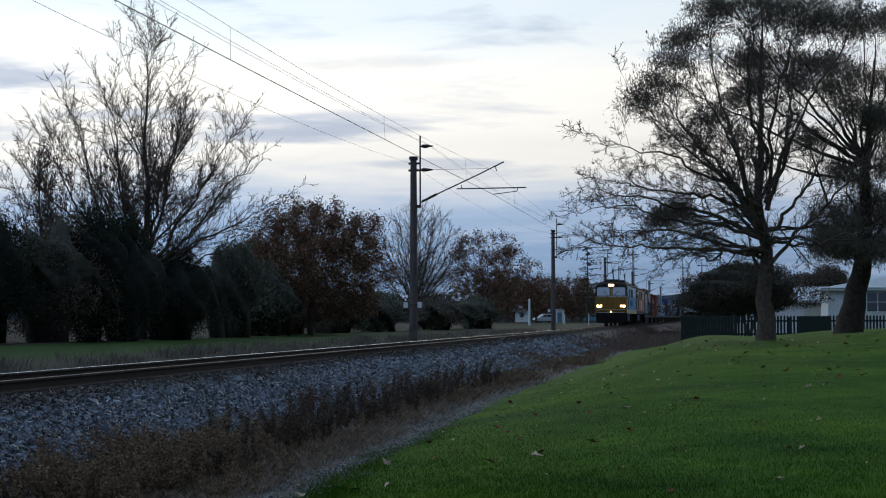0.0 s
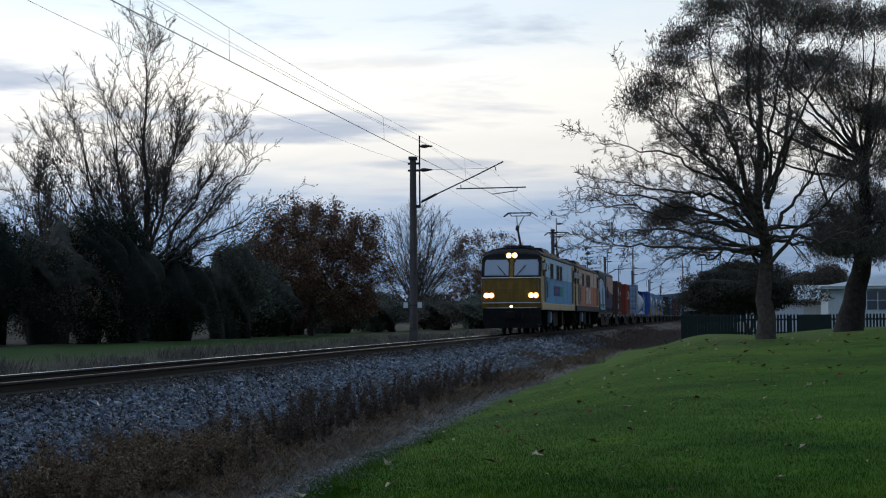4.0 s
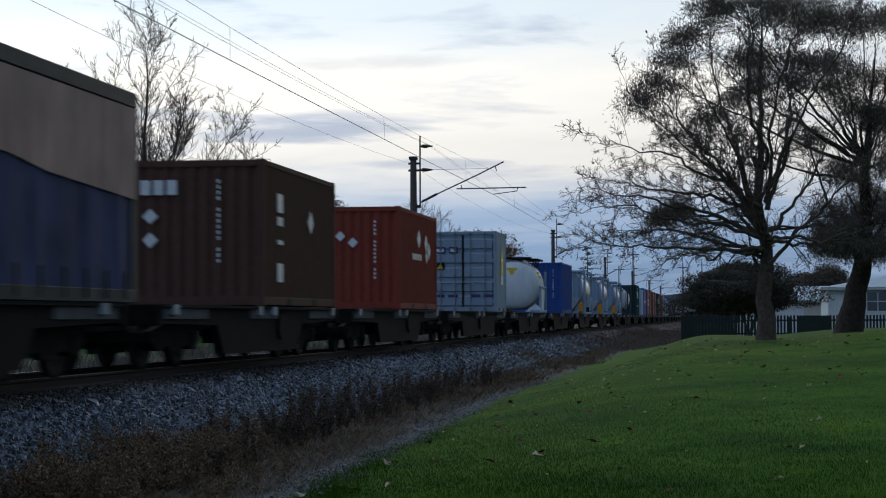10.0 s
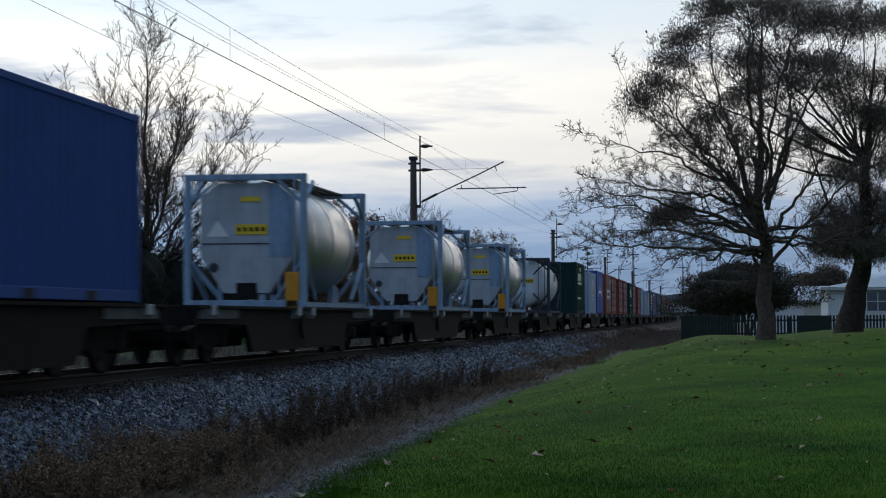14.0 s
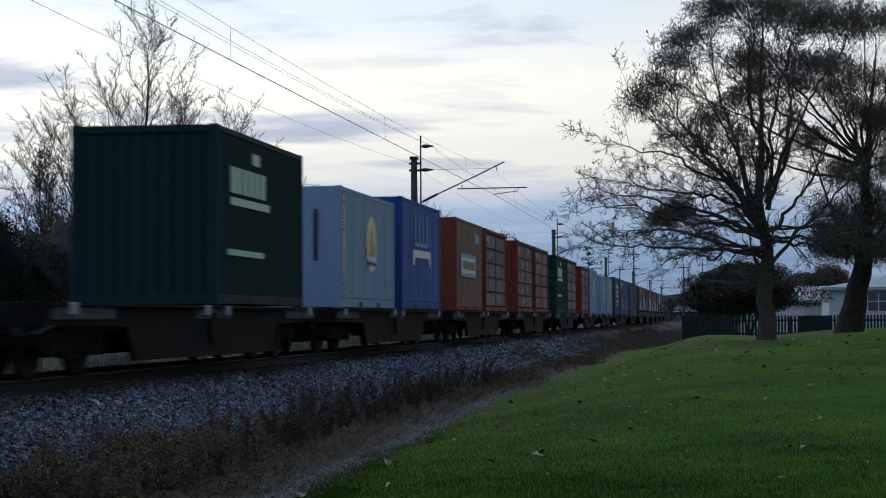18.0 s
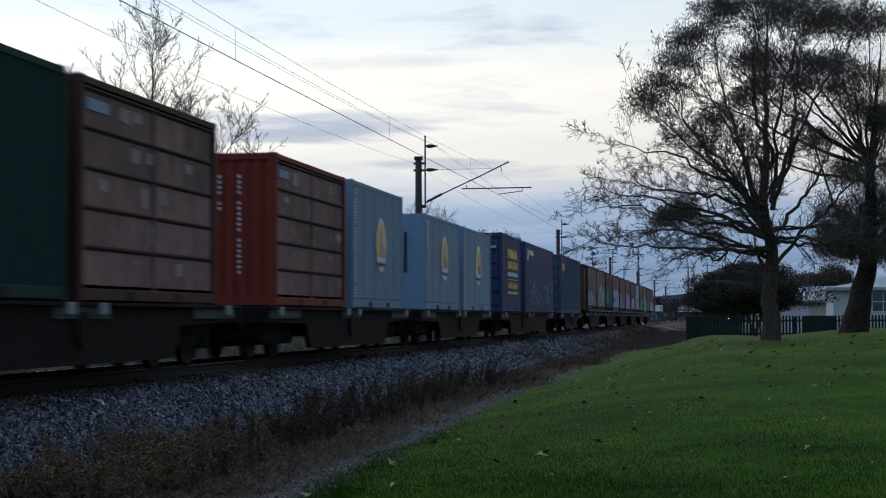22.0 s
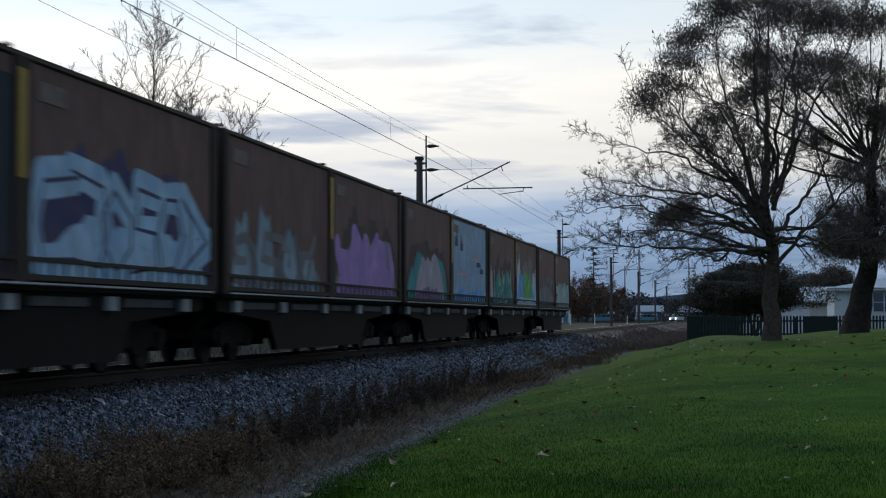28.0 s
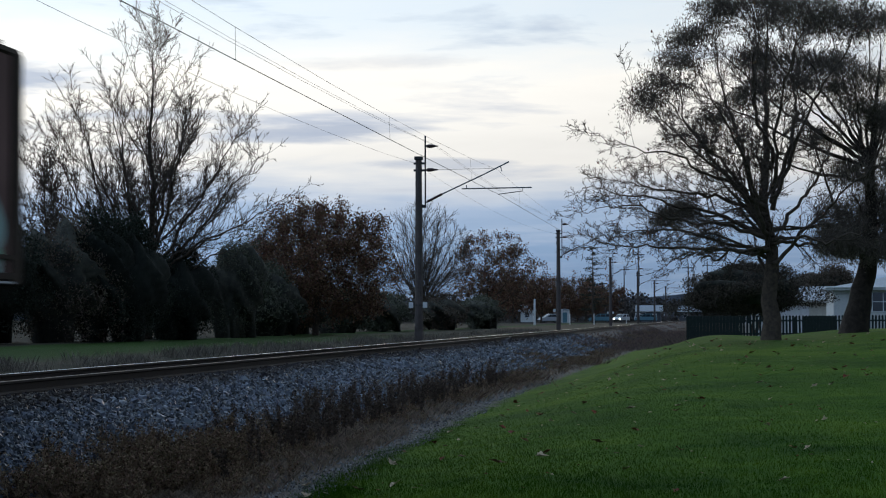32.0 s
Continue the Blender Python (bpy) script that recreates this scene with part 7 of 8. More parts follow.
# ---- the train, front to rear ----
locomotive(-32.5, M_PALEBLUE, M_MIDBLUE, M_SILLTAN, M_CABYELLOW, M_NOSESHADED, "blue electric locomotive with yellow cab and lit headlamps", "", "first")
locomotive(-12.3, M_CREAM, M_ORANGE, M_SILLGREY, M_CABYELLOW, M_NOSESHADED, "faded orange and cream electric locomotive with yellow cab", "30140", "second")

flat = container_wagon(85.9, 15.5, None)
for s in (102.4, 119.7, 137.0, 154.0, 171.0, 187.7, 204.8, 222.1, 239.4, 256.2, 272.8):
    container_wagon(s, 15.5, flat)
for s, length in ((8.0, 16.2), (25.2, 13.0), (39.2, 13.2), (53.6, 15.4), (70.0, 15.1), (290.3, 21.2), (314.4, 14.6)):
    container_wagon(s, length, None)

h = Z0 + 2.85
curtain_container(8.1, 8.05, 2.85, "dark-framed curtain-sided container with pale blue printed curtain", (M_CURTAINTEAL, "printed blue curtain", [
    (M_PRINTPALE, [(.5, Z0 + .30), (.5, h - .55), (2.4, h - .42), (4.6, h - .55), (5.9, h - .90), (6.3, h - 1.5), (6.9, Z0 + .25)], "printed_picture")],
    [(M_PRINTDARK, [(.5, h - .50), (2.4, h - .36), (4.6, h - .48), (6.0, h - .84), (6.3, h - .84), (6.0, h - 1.02), (4.6, h - .62), (2.4, h - .48), (.5, h - .62)], "printed_arch"),
     (M_CURTAINTEAL, [(3.5, Z0 + .5), (3.5, Z0 + 1.55), (3.75, Z0 + 1.6), (3.9, Z0 + 2.0), (4.05, Z0 + 1.6), (4.6, Z0 + 1.75), (4.6, Z0 + .9), (4.75, Z0 + .5)], "printed_tower"),
     (M_CURTAINTEAL, [(.5, Z0 + .3), (.5, Z0 + 1.5), (1.3, Z0 + 1.35), (1.5, Z0 + .8), (1.7, Z0 + .3)], "printed_foliage")]
    + [(M_PRINTDARK, [(1.9 + i * .52, Z0 + .42), (2.12 + i * .52, Z0 + .42), (2.10 + i * .52, Z0 + .66), (1.95 + i * .52, Z0 + .64)], "printed_mark") for i in range(9)]))
# the beige upper half holds a glossy sky reflection in its colour
curtain_container(16.25, 8.05, 2.85, "curtain-sided container, beige above and dark blue below", (M_CURTAINNAVY, "two-tone curtain, sky reflection painted in beige above", [
    (M_PINK, [(.15, h - 1.15), (.15, h - .22), (7.9, h - .22), (7.9, h - 1.45), (4.6, h - 1.32), (3.4, h - 1.2)], "beige_print"),
    ],
    [(M_PRINTDARK, [(.75, h - 1.75), (.85, h - .95), (1.75, h - .95), (1.85, h - 1.32), (2.7, h - 1.5), (2.9, h - 1.75)], "dark_print"), (M_PINK, [(1.0, h - .86), (1.0, h - .70), (1.7, h - .70), (1.7, h - .86)], "pale_patch")]))


def marks_big(c, L, H):
    marks_code(.38)(c, L, H)
    b = Build()
    for i, t in enumerate((.34, .16, .08, .34)):
        z = Z0 + H - .55 - .42 * i
        b.box(SX0, SX1, 1.0, 1.42, z - t, z)
    part("code_mark", b, M_WHITEMARK, c)
    b = Build()
    for i in range(3):
        b.box(-1.02 + i * .24, -.84 + i * .24, -.014, -.004, Z0 + H - .62, Z0 + H - .36)
    part("name_bar", b, M_WHITEMARK, c, "white name bars")
    for i in range(2):
        z = Z0 + H - 1.0 - .42 * i
        part("hazard_diamond", Build().prism([(-.98, z), (-.84, z - .14), (-.70, z), (-.84, z + .14)], 1, -.014, -.004), M_WHITEMARK, c)
    z = Z0 + H - .95
    part("hazard_diamond", Build().prism([(3.5, z), (3.75, z - .22), (4.0, z), (3.75, z + .22)], 0, SX0, SX1), M_WHITEMARK, c)


container(31.5, 6.058, 2.591, M_C_BROWN, "dark brown corrugated shipping container with white diamonds", marks=marks_big)


def marks_red(c, L, H):
    marks_code(.55, None, 4)(c, L, H)
    for y, z, k in ((2.9, .72, .24), (4.1, .80, .22), (4.6, .98, .22), (4.2, 1.16, .18)):
        z = Z0 + H - z
        part("hazard_diamond", Build().prism([(y - k * 1.2, z), (y, z - k), (y + k * 1.2, z), (y, z + k)], 0, SX0, SX1), M_WHITEMARK, c, "white diamond label")
    b = Build()
    for i in range(5):
        b.box(SX0, SX1, 1.9 + i * .3, 2.1 + i * .3, Z0 + H - 1.28, Z0 + H - 1.12)
    part("name_bar", b, M_WHITEMARK, c)


container(45.5, 6.058, 2.591, M_C_RED, "rust-red corrugated shipping container with hazard diamonds", marks=marks_red)


def marks_grey(c, L, H):
    for x in (-1.05, -.5):
        part("sign_plate", Build().box(x, x + .42 * (1 if x < -.6 else .75), -.016, -.006, Z0 + H - .80, Z0 + H - .56), M_NAVY, c)
        part("sign_letter", Build().box(x + .05, x + .36 * (1 if x < -.6 else .72), -.022, -.015, Z0 + H - .74, Z0 + H - .63), M_WHITEMARK, c)
    part("sign_plate", Build().box(-1.02, -.66, -.016, -.006, Z0 + H - 1.40, Z0 + H - 1.12), M_BLACK, c)
    part("sign_mark", Build().prism([(-.95, Z0 + H - 1.36), (-.72, Z0 + H - 1.36), (-.8, Z0 + H - 1.16)], 1, -.022, -.015), M_YELLOWMARK, c)
    for x in (-1.02, -.55, .28, .72):
        part("sign_plate", Build().box(x, x + .36, -.016, -.006, Z0 + .52, Z0 + .62), M_NAVY, c)
    y = L * .55
    z = Z0 + H - 1.55
    part("emblem", Build().prism([(y - .3, z), (y - .3, z + .7), (y, z + 1.0), (y + .3, z + .6), (y + .3, z)], 0, SX0, SX1), M_YELLOWMARK, c)
    part("emblem", Build().box(SX0, SX1, y - .3, y + .3, z - .36, z - .02), M_WHITEMARK, c)


container(65.7, 2.991, 2.896, M_C_GREY, "short grey shipping container with double doors", front="doors", marks=marks_grey, smooth=True)
beam_tank(82.2, 3.0)
container(93.8, 6.058, 2.591, M_C_BLUE, "dark blue corrugated shipping container", marks=marks_code(.72))
tank_container(110.2, 6.1, M_FRAMEGREY, M_TANKSTEEL, "polished steel tank container in a grey frame")
tank_container(127.9, 6.1, M_FRAMEGREY, M_TANKSTEEL, "polished steel tank container with pale end cover")
tank_container(145.0, 6.1, M_FRAMEGREY, M_TANKSTEEL, "polished steel tank container in a grey frame")
tank_container(162.0, 6.1, M_FRAMEBLUE, M_TANKWHITE, "white tank container in a dark blue frame", box_end=False)


def marks_green(c, L, H):
    marks_code(.55, None, 0, M_C_GREEN2)(c, L, H)
    b = Build()
    for i, w in enumerate((.35, .3, .3, .3, .3, .3)):
        b.box(SX0, SX1, .8 + i * .4, .8 + i * .4 + w, Z0 + H - 1.05, Z0 + H - .62)
    b.box(SX0, SX1, .8, 3.4, Z0 + H - 1.25, Z0 + H - 1.12)
    b.box(SX0, SX1, 2.2, 2.7, Z0 + H - .5, Z0 + H - .3)
    part("name_bar", b, M_MINT, c, "pale green name bars")
    part("name_bar", Build().box(SX0, SX1, .6, 3.0, Z0 + .82, Z0 + .92), M_MINT, c)


container(178.8, 6.058, 2.896, M_C_GREEN, "dark green corrugated shipping container with pale lettering bars", marks=marks_green)
container(188.5, 6.4, 2.591, M_C_PALE, "pale blue smooth-sided container with yellow and white emblem", smooth=True, marks=marks_logo(True))


def marks_crown(c, L, H):
    z = Z0 + H * .55
    part("emblem", Build().prism([(1.7, z), (4.6, z + .02), (4.6, z - .42), (4.4, z - .34), (4.3, z - .18), (2.0, z - .2), (1.9, z - .4), (1.7, z - .42)], 0, SX0, SX1), M_WHITEMARK, c, "white emblem")
    b = Build()
    for i in range(4):
        b.box(SX0, SX1, 2.0 + i * .62, 2.2 + i * .62, z + .12, z + .95)
    b.box(SX0, SX1, 2.0, 4.1, z + .10, z + .2)
    part("emblem", b, M_C_PALE, c)


container(196.0, 6.4, 2.85, M_C_ROYAL, "royal blue smooth-sided container with white emblem", smooth=True, marks=marks_crown, paint_end=M_C_BLUE)


def marks_sign(c, L, H):
    z = Z0 + H * .52
    part("sign_board", Build().box(SX0, SX1 + .01, .9, 4.3, z - .42, z + .30), M_C_PALE, c, "white sign board")
    part("sign_band", Build().box(SX1 + .008, SX1 + .014, 1.0, 4.2, z - .30, z + .18), M_WHITEMARK, c)
    b = Build()
    for i in range(9):
        b.box(SX1 + .013, SX1 + .018, 1.25 + i * .32, 1.48 + i * .32, z - .18, z + .08)
    part("sign_letter", b, M_C_TAN, c, "blurred brown letters")
    part("small_sign", Build().box(SX0, SX1, 4.3, 5.2, z + .72, z + 1.02), M_C_PALE, c)
    marks_code(-.1)(c, L, H)


container(205.7, 6.2, 2.85, M_C_TAN, "brown container with white sign board on its side", smooth=True, marks=marks_sign, paint_end=M_C_ORANGE)
panel_container(212.8, 6.2, 2.85, M_C_ORANGE, "red container with rows of weathered side boards", False)
panel_container(222.9, 6.1, 2.85, M_C_RED, "red container with rows of weathered side boards")
panel_container(229.9, 6.1, 2.85, M_C_RED, "red container with rows of weathered side boards", False)
container(240.3, 6.1, 2.85, M_C_GREEN2, "deep green corrugated container with double doors", marks=marks_green, front="doors")
panel_container(246.9, 6.2, 2.85, M_C_BROWN, "brown-red container with weathered side boards", False)
panel_container(257.0, 6.1, 2.75, M_C_RED, "bright red container with rows of side boards")
container(263.9, 6.2, 2.78, M_C_LIGHT, "sky blue smooth container with yellow and white emblem", smooth=True, marks=marks_logo(False))
container(273.7, 6.3, 2.591, M_C_LIGHT, "sky blue smooth container with dark code strip", smooth=True, marks=marks_logo(True))
container(280.9, 6.5, 2.591, M_C_LIGHT, "sky blue smooth container with yellow and white emblem", smooth=True, marks=marks_logo(False))


def letter_blocks(y0, y1, z, h, seed, narrow=.16, wide=.34):
    """A line of unreadable writing: upright bars of uneven width."""
    rng = random.Random(seed)
    b, y = Build(), y0
    while y < y1:
        w = min(rng.uniform(narrow, wide), y1 - y)
        low = rng.choice((0, 0, 0, .12, .3))
        b.box(SX0, SX1, y, y + w * .42, z, z + h)
        b.box(SX0, SX1, y + w * .44, y + w, z + h * low, z + h * rng.choice((.45, .7, 1, 1)))
        y += w + rng.choice((.08, .10, .12, .24))
    return b


def marks_navy(c, L, H):
    part("name_bar", letter_blocks(1.7, 4.9, Z0 + H - .86, .34, 1), M_YELLOWMARK, c, "yellow name bars")
    part("name_bar", letter_blocks(1.7, 4.9, Z0 + H - 1.26, .30, 2), M_YELLOWMARK, c, "yellow name bars")
    part("name_bar", Build().box(SX0, SX1, 1.7, 4.9, Z0 + H - 1.52, Z0 + H - 1.38), M_SKYMARK, c, "pale blue name bar")
    part("name_bar", Build().box(SX0, SX1, 1.7, 4.9, Z0 + H - 1.66, Z0 + H - 1.63), M_YELLOWMARK, c)
    part("name_bar", letter_blocks(1.7, 4.9, Z0 + H - 1.98, .22, 3), M_YELLOWMARK, c, "yellow name bars")
    part("name_bar", Build().box(SX0, SX1, 1.7, 4.9, Z0 + H - 2.18, Z0 + H - 2.10), M_YELLOWMARK, c)
    part("door_mark", Build().box(.30, .72, -.022, -.014, Z0 + H - 1.35, Z0 + H - .95), M_C_DOORGREEN, c, "dull green door panel")
    b = Build()
    for i in range(7):
        b.box(.25 + i * .11, .33 + i * .11, -.022, -.014, Z0 + H - .55, Z0 + H - .46)
    part("code_mark", b, M_WHITEMARK, c)


container(290.9, 6.1, 2.85, M_C_NAVY, "navy blue container with yellow lettering bars", smooth=True, front="doors", marks=marks_navy)


def marks_navy_long(c, L, H):
    b = Build()
    for i in range(5):
        b.box(SX0, SX1, 1.6 + i * .32, 1.84 + i * .32, Z0 + H - .5, Z0 + H - .3)
    b.prism([(.7, Z0 + H - .75), (1.1, Z0 + H - .75), (1.4, Z0 + H - .4), (1.0, Z0 + H - .25)], 0, SX0, SX1)
    part("name_bar", b, M_WHITEMARK, c, "white name bars")
    # pale bluish graffiti, built from small slanted patches
    rng = np.random.default_rng(31)
    b = Build()
    for y0, y1, hgt, n in ((1.4, 4.6, .9, 60), (5.0, 7.6, .75, 34), (7.8, 11.6, .95, 80)):
        for i in range(n):
            y, z = rng.uniform(y0, y1), Z0 + .30 + hgt * rng.uniform(0, 1) ** 1.3
            w, t, lean = rng.uniform(.04, .22), rng.uniform(.04, .3), rng.normal(0, .08)
            b.prism([(y, z), (y + w, z + .02), (y + w * .9 + lean, z + t), (y + .02 + lean, z + t * .8)], 0, SX0, SX1 + .0002 * (i % 20))
    part("scribble", b, M_SCRIBBLE, c, "pale graffiti scribbles")


container(298.7, 12.19, 2.85, M_C_NAVY, "long navy blue container with pale graffiti scribbles", smooth=True, marks=marks_navy_long)


def marks_slate(c, L, H):
    for x0, x1, z, t in ((.30, .74, .42, .30), (-.5, -.2, .50, .22), (.10, .34, 1.02, .30), (.42, .72, .98, .26), (.10, .74, 1.42, .22), (.4, .8, 1.95, .10)):
        part("door_mark", Build().box(x0, x1, -.012, -.004, Z0 + H - z - t, Z0 + H - z), M_ORANGEMARK, c, "faded orange door marking")
    part("yellow_label", Build().box(-1.0, -.62, -.02, -.012, Z0 + H - 1.35, Z0 + H - .95), M_YELLOWMARK, c)
    part("name_bar", Build().box(SX0, SX1, .5, 1.8, Z0 + H - .82, Z0 + H - .46), M_ORANGEMARK, c, "faded orange patch")
    part("name_bar", Build().box(SX0, SX1, .8, 1.5, Z0 + H - .98, Z0 + H - .92), M_ORANGEMARK, c)


container(315.2, 12.3, 2.896, M_C_SLATE, "long slate blue container with orange-marked doors", front="doors", marks=marks_slate)


def box_wagon(s, tags, label, ladder=True):
    """A high covered wagon in two bays, with sprayed paint along its side."""
    w = thing("box_wagon", label, "wagon", pose(0, s, 0), "covered wagons")
    L, W, z0, z1 = 15.95, 1.30, 1.02, 3.60
    bay = L / 2
    for sx in (-1, 1):
        for k in (0, 1):
            y0, y1 = k * bay + .28, (k + 1) * bay - .22
            part("side_panel", Build().box(*sorted((sx * (W - .06), sx * W)), y0, y1, z0 + .12, z1 - .02, .01), M_PANELGREY if tags[k] in ("grey", "white", "silver") else M_PANEL, w)
            tag(w, sx, tags[k], y0, y1)
            part("panel_plate", Build().box(*sorted((sx * (W + .002), sx * (W + .010))), y0 + .3, y0 + 1.15, z1 - .45, z1 - .22), M_FADEDPLATE, w, "faded panel plate")
            for za, zb in ((.28, .33), (.06, .13)):
                part("lower_rail", Build().box(*sorted((sx * (W - .02), sx * (W + .03))), y0, y1, z0 + za, z0 + zb), M_BOXPOST, w)
            for k2 in range(16):
                y = y0 + .25 + k2 * (y1 - y0 - .5) / 15
                part("rail_bracket", Build().box(*sorted((sx * (W + .004), sx * (W + .026))), y - .02, y + .02, z0 + .13, z0 + .28), M_BOXPOST, w)
        for i, y in enumerate((.0, bay - .22, L - .24)):
            part("side_post", Build().box(*sorted((sx * (W - .07), sx * (W + .035))), y, y + (.5 if i == 1 else .28), z0, z1, .012), M_BOXPOST, w)
        if ladder:
            part("yellow_post", Build().box(*sorted((sx * (W + .03), sx * (W + .045))), bay - .12, bay + .12, z0 + 1.2, z1 - .15), M_SAFETY, w)
        part("top_rail", Build().tube([(sx * (W - .03), 0, z1), (sx * (W - .03), L, z1)], .06, 6), M_BOXPOST, w)
        part("sole_bar", Build().prism([(.2, .98), (L - .2, .98), (L - .2, .76), (L - 3.6, .60), (L - 4.1, .08), (4.1, .08), (3.6, .60), (.2, .76)], 0, *sorted((sx * 1.05, sx * 1.16))), M_BLACK, w)
        for a, e in ((1.7, 3.9), (5.2, 7.4), (8.6, 10.6), (12.0, 14.2)):
            part("sill_panel", Build().box(*sorted((sx * 1.155, sx * 1.185)), a, e, .79, .91, .006), M_SILLPANEL, w, "dull grey sill panel")
        part("foot_rail", Build().tube([(sx * (W + .06), .3, z0 + .02), (sx * (W + .06), L - .3, z0 + .02)], .018, 5), M_PLATE, w, "thin pale foot rail")
        for y in (1.2, 4.4, 7.9, 11.4, 14.7):
            part("lock_plate", Build().box(*sorted((sx * 1.14, sx * 1.24)), y - .2, y + .2, .74, .93, .008), M_PLATE, w)
    part("roof", Build().prism([(-W + .02, z1 - .02), (-W + .12, z1 + .07), (-.4, z1 + .13), (.4, z1 + .13), (W - .12, z1 + .07), (W - .02, z1 - .02)], 1, .05, L - .05), M_BOXPOST, w)
    for y in (.3, L / 2, L - .3):
        part("roof_rib", Build().box(-W + .1, W - .1, y - .04, y + .04, z1 + .10, z1 + .142), M_BOXPOST, w)
    for y in (.06, L - .12):
        part("end_wall", Build().box(-W + .05, W - .05, y, y + .06, z0, z1), M_BOXBROWN, w)
        for x in (-.85, -.3, .3, .85):
            part("end_rib", Build().box(x - .05, x + .05, y - .04 if y < 1 else y + .05, y + .01 if y < 1 else y + .10, z0, z1 - .05), M_BOXPOST, w)
    part("underframe", Build().box(-W + .04, W - .04, .05, L - .05, z0 - .05, z0 + .1), M_BLACK, w)
    for x in (.75, 1.15):
        part("ladder", Build().tube([(x, -.03, z0), (x, -.03, z1 - .2)], .018, 5), M_SAFETY, w)
    for i in range(6):
        part("rung", Build().tube([(.75, -.03, z0 + .15 + i * .36), (1.15, -.03, z0 + .15 + i * .36)], .014, 5), M_SAFETY, w)
    for k, y in enumerate((0, L)):
        d = -1 if k == 0 else 1
        part("coupler", Build().box(-.12, .12, *sorted((y - d * .3, y + d * .26)), .60, .82, .03), M_BLACK, w)
    part("brake_cylinder", Build().box(-.8, .8, 6.2, 7.4, .26, .8, .03), M_BLACK, w)
    part("air_reservoir", Build().box(-.6, .6, 8.4, 9.6, .24, .75, .03), M_BLACK, w)
    add_bogies(w, (2.3, L - 2.3), GEAR, .88, .40)
    MOVES.append((w, train_rows(s)))
    return w


for i, (a, b, label) in enumerate((("grey", "white", "brown covered wagon with faded grey sprayed tags"), ("dark", "blocks", "brown covered wagon with dark and pale blue block tags"),
                                   ("outline", "purple", "brown covered wagon with outlined and purple tags"), ("mauve", "silver", "brown covered wagon with one silver-painted bay"),
                                   ("teal", "green", "brown covered wagon with green and blue tags"), ("faint", "pale", "last brown covered wagon with pale green tag"))):
    box_wagon(331.4 + 16.45 * i, (a, b), label)

# ---- fence, houses, street ----
M_WEATHERBOARD = surface("weatherboard", (.66, .66, .62), .6, vary=.08, dirt=.25, dirt_color=(.3, .29, .26))
M_CREAMWALL = surface("cream_wall", (.60, .56, .46), .6, vary=.08, dirt=.25, dirt_color=(.3, .27, .22))
# grey of the farthest houses: distance haze painted into the walls
M_HAZEWALL = surface("haze_wall", (.11, .115, .125), .7, vary=.12, dirt=.3)
M_IRONROOF = surface("grey_iron_roof", (.36, .39, .43), .5, .1, vary=.1, dirt=.3)
M_BROWNROOF = surface("brown_roof", (.07, .048, .038), .8, vary=.25)
M_TEALCAR = surface("teal_car_paint", (.12, .24, .28), .3, .2, vary=.05, bump=0)
M_WHITECAR = surface("white_car_paint", (.55, .56, .58), .3, vary=.05, bump=0)
M_TYRE = surface("tyre", (.015, .015, .015), .85, vary=.2)
M_CARLAMP = glow("car_lamp_glow", (1.0, .95, .88), 40.0)
M_LEAFBROWN = surface("fallen_leaf_brown", (.14, .075, .035), .8, vary=.35, grain=20, by_object=.8)
M_LEAFPALE = surface("fallen_leaf_pale", (.40, .31, .20), .8, vary=.3, grain=20, by_object=.6)
M_LEAFRED = surface("fallen_leaf_red", (.16, .035, .02), .8, vary=.35, grain=20, by_object=.6)
M_ASPHALT = surface("asphalt", (.055, .055, .058), .85, vary=.3, grain=2)
# far foliage greyed: distance haze mixed into the colour
M_FARWOOD = island("hazed_far_leaf", (.085, .074, .066), .4, .9, .03)
M_PINE = island("pine_needle", (.02, .03, .018), .5, .8, .02)
FENCE_Y = 86.0


def build_fence():
    fence = thing("picket_fence", "low dark green wooden picket fence beyond the lawn", "fence", pose(0, FENCE_Y, 0))
    x0, x1 = 7.45, 22.0
    base = -.42
    picket = Build().prism([(-.045, base), (.045, base), (.045, base + 1.08), (0, base + 1.13), (-.045, base + 1.08)], 1, -.012, .012).mesh("picket", M_FENCE)
    n = int((x1 - x0) / .148)
    for i in range(n):
        x = x0 + i * .148
        part("picket", picket, None, fence, at=pose(x, 0, float(np.interp(x, (7, 22), (.0, .04))), 0, random.uniform(-.8, .8)))
    for z in (base + .25, base + .85):
        part("fence_rail", Build().box(x0 - .05, x1, .014, .07, z, z + .08), M_FENCE, fence)
    for i in range(7):
        x = x0 + i * 2.4
        part("fence_post", Build().box(x - .05, x + .05, .02, .12, base - .4, base + 1.05, .008), M_FENCE, fence)
    # boards added before the left pickets, closing their gaps, unlit against the bush
    side = thing("board_fence", "dark boards added where no light shows through the fence", "fence", pose(0, FENCE_Y - .35, 0))
    for i in range(17):
        x = x0 - .1 + i * .15
        part("board", Build().box(x, x + .142, -.01, .012, base - .05, base + 1.10 + random.uniform(-.008, .008), .004), M_FENCE, side)
    # a further solid dark length to the right
    for i in range(10):
        x = 12.65 + i * .145
        part("board", Build().box(x, x + .142, .29, .315, base, base + 1.10 + random.uniform(-.008, .008), .004), M_FENCE, side)
    part("fence_rail", Build().box(x0 - .1, x0 + 2.45, .012, .07, base + .3, base + .4).box(x0 - .1, x0 + 2.45, .012, .07, base + .8, base + .9), M_FENCE, side)


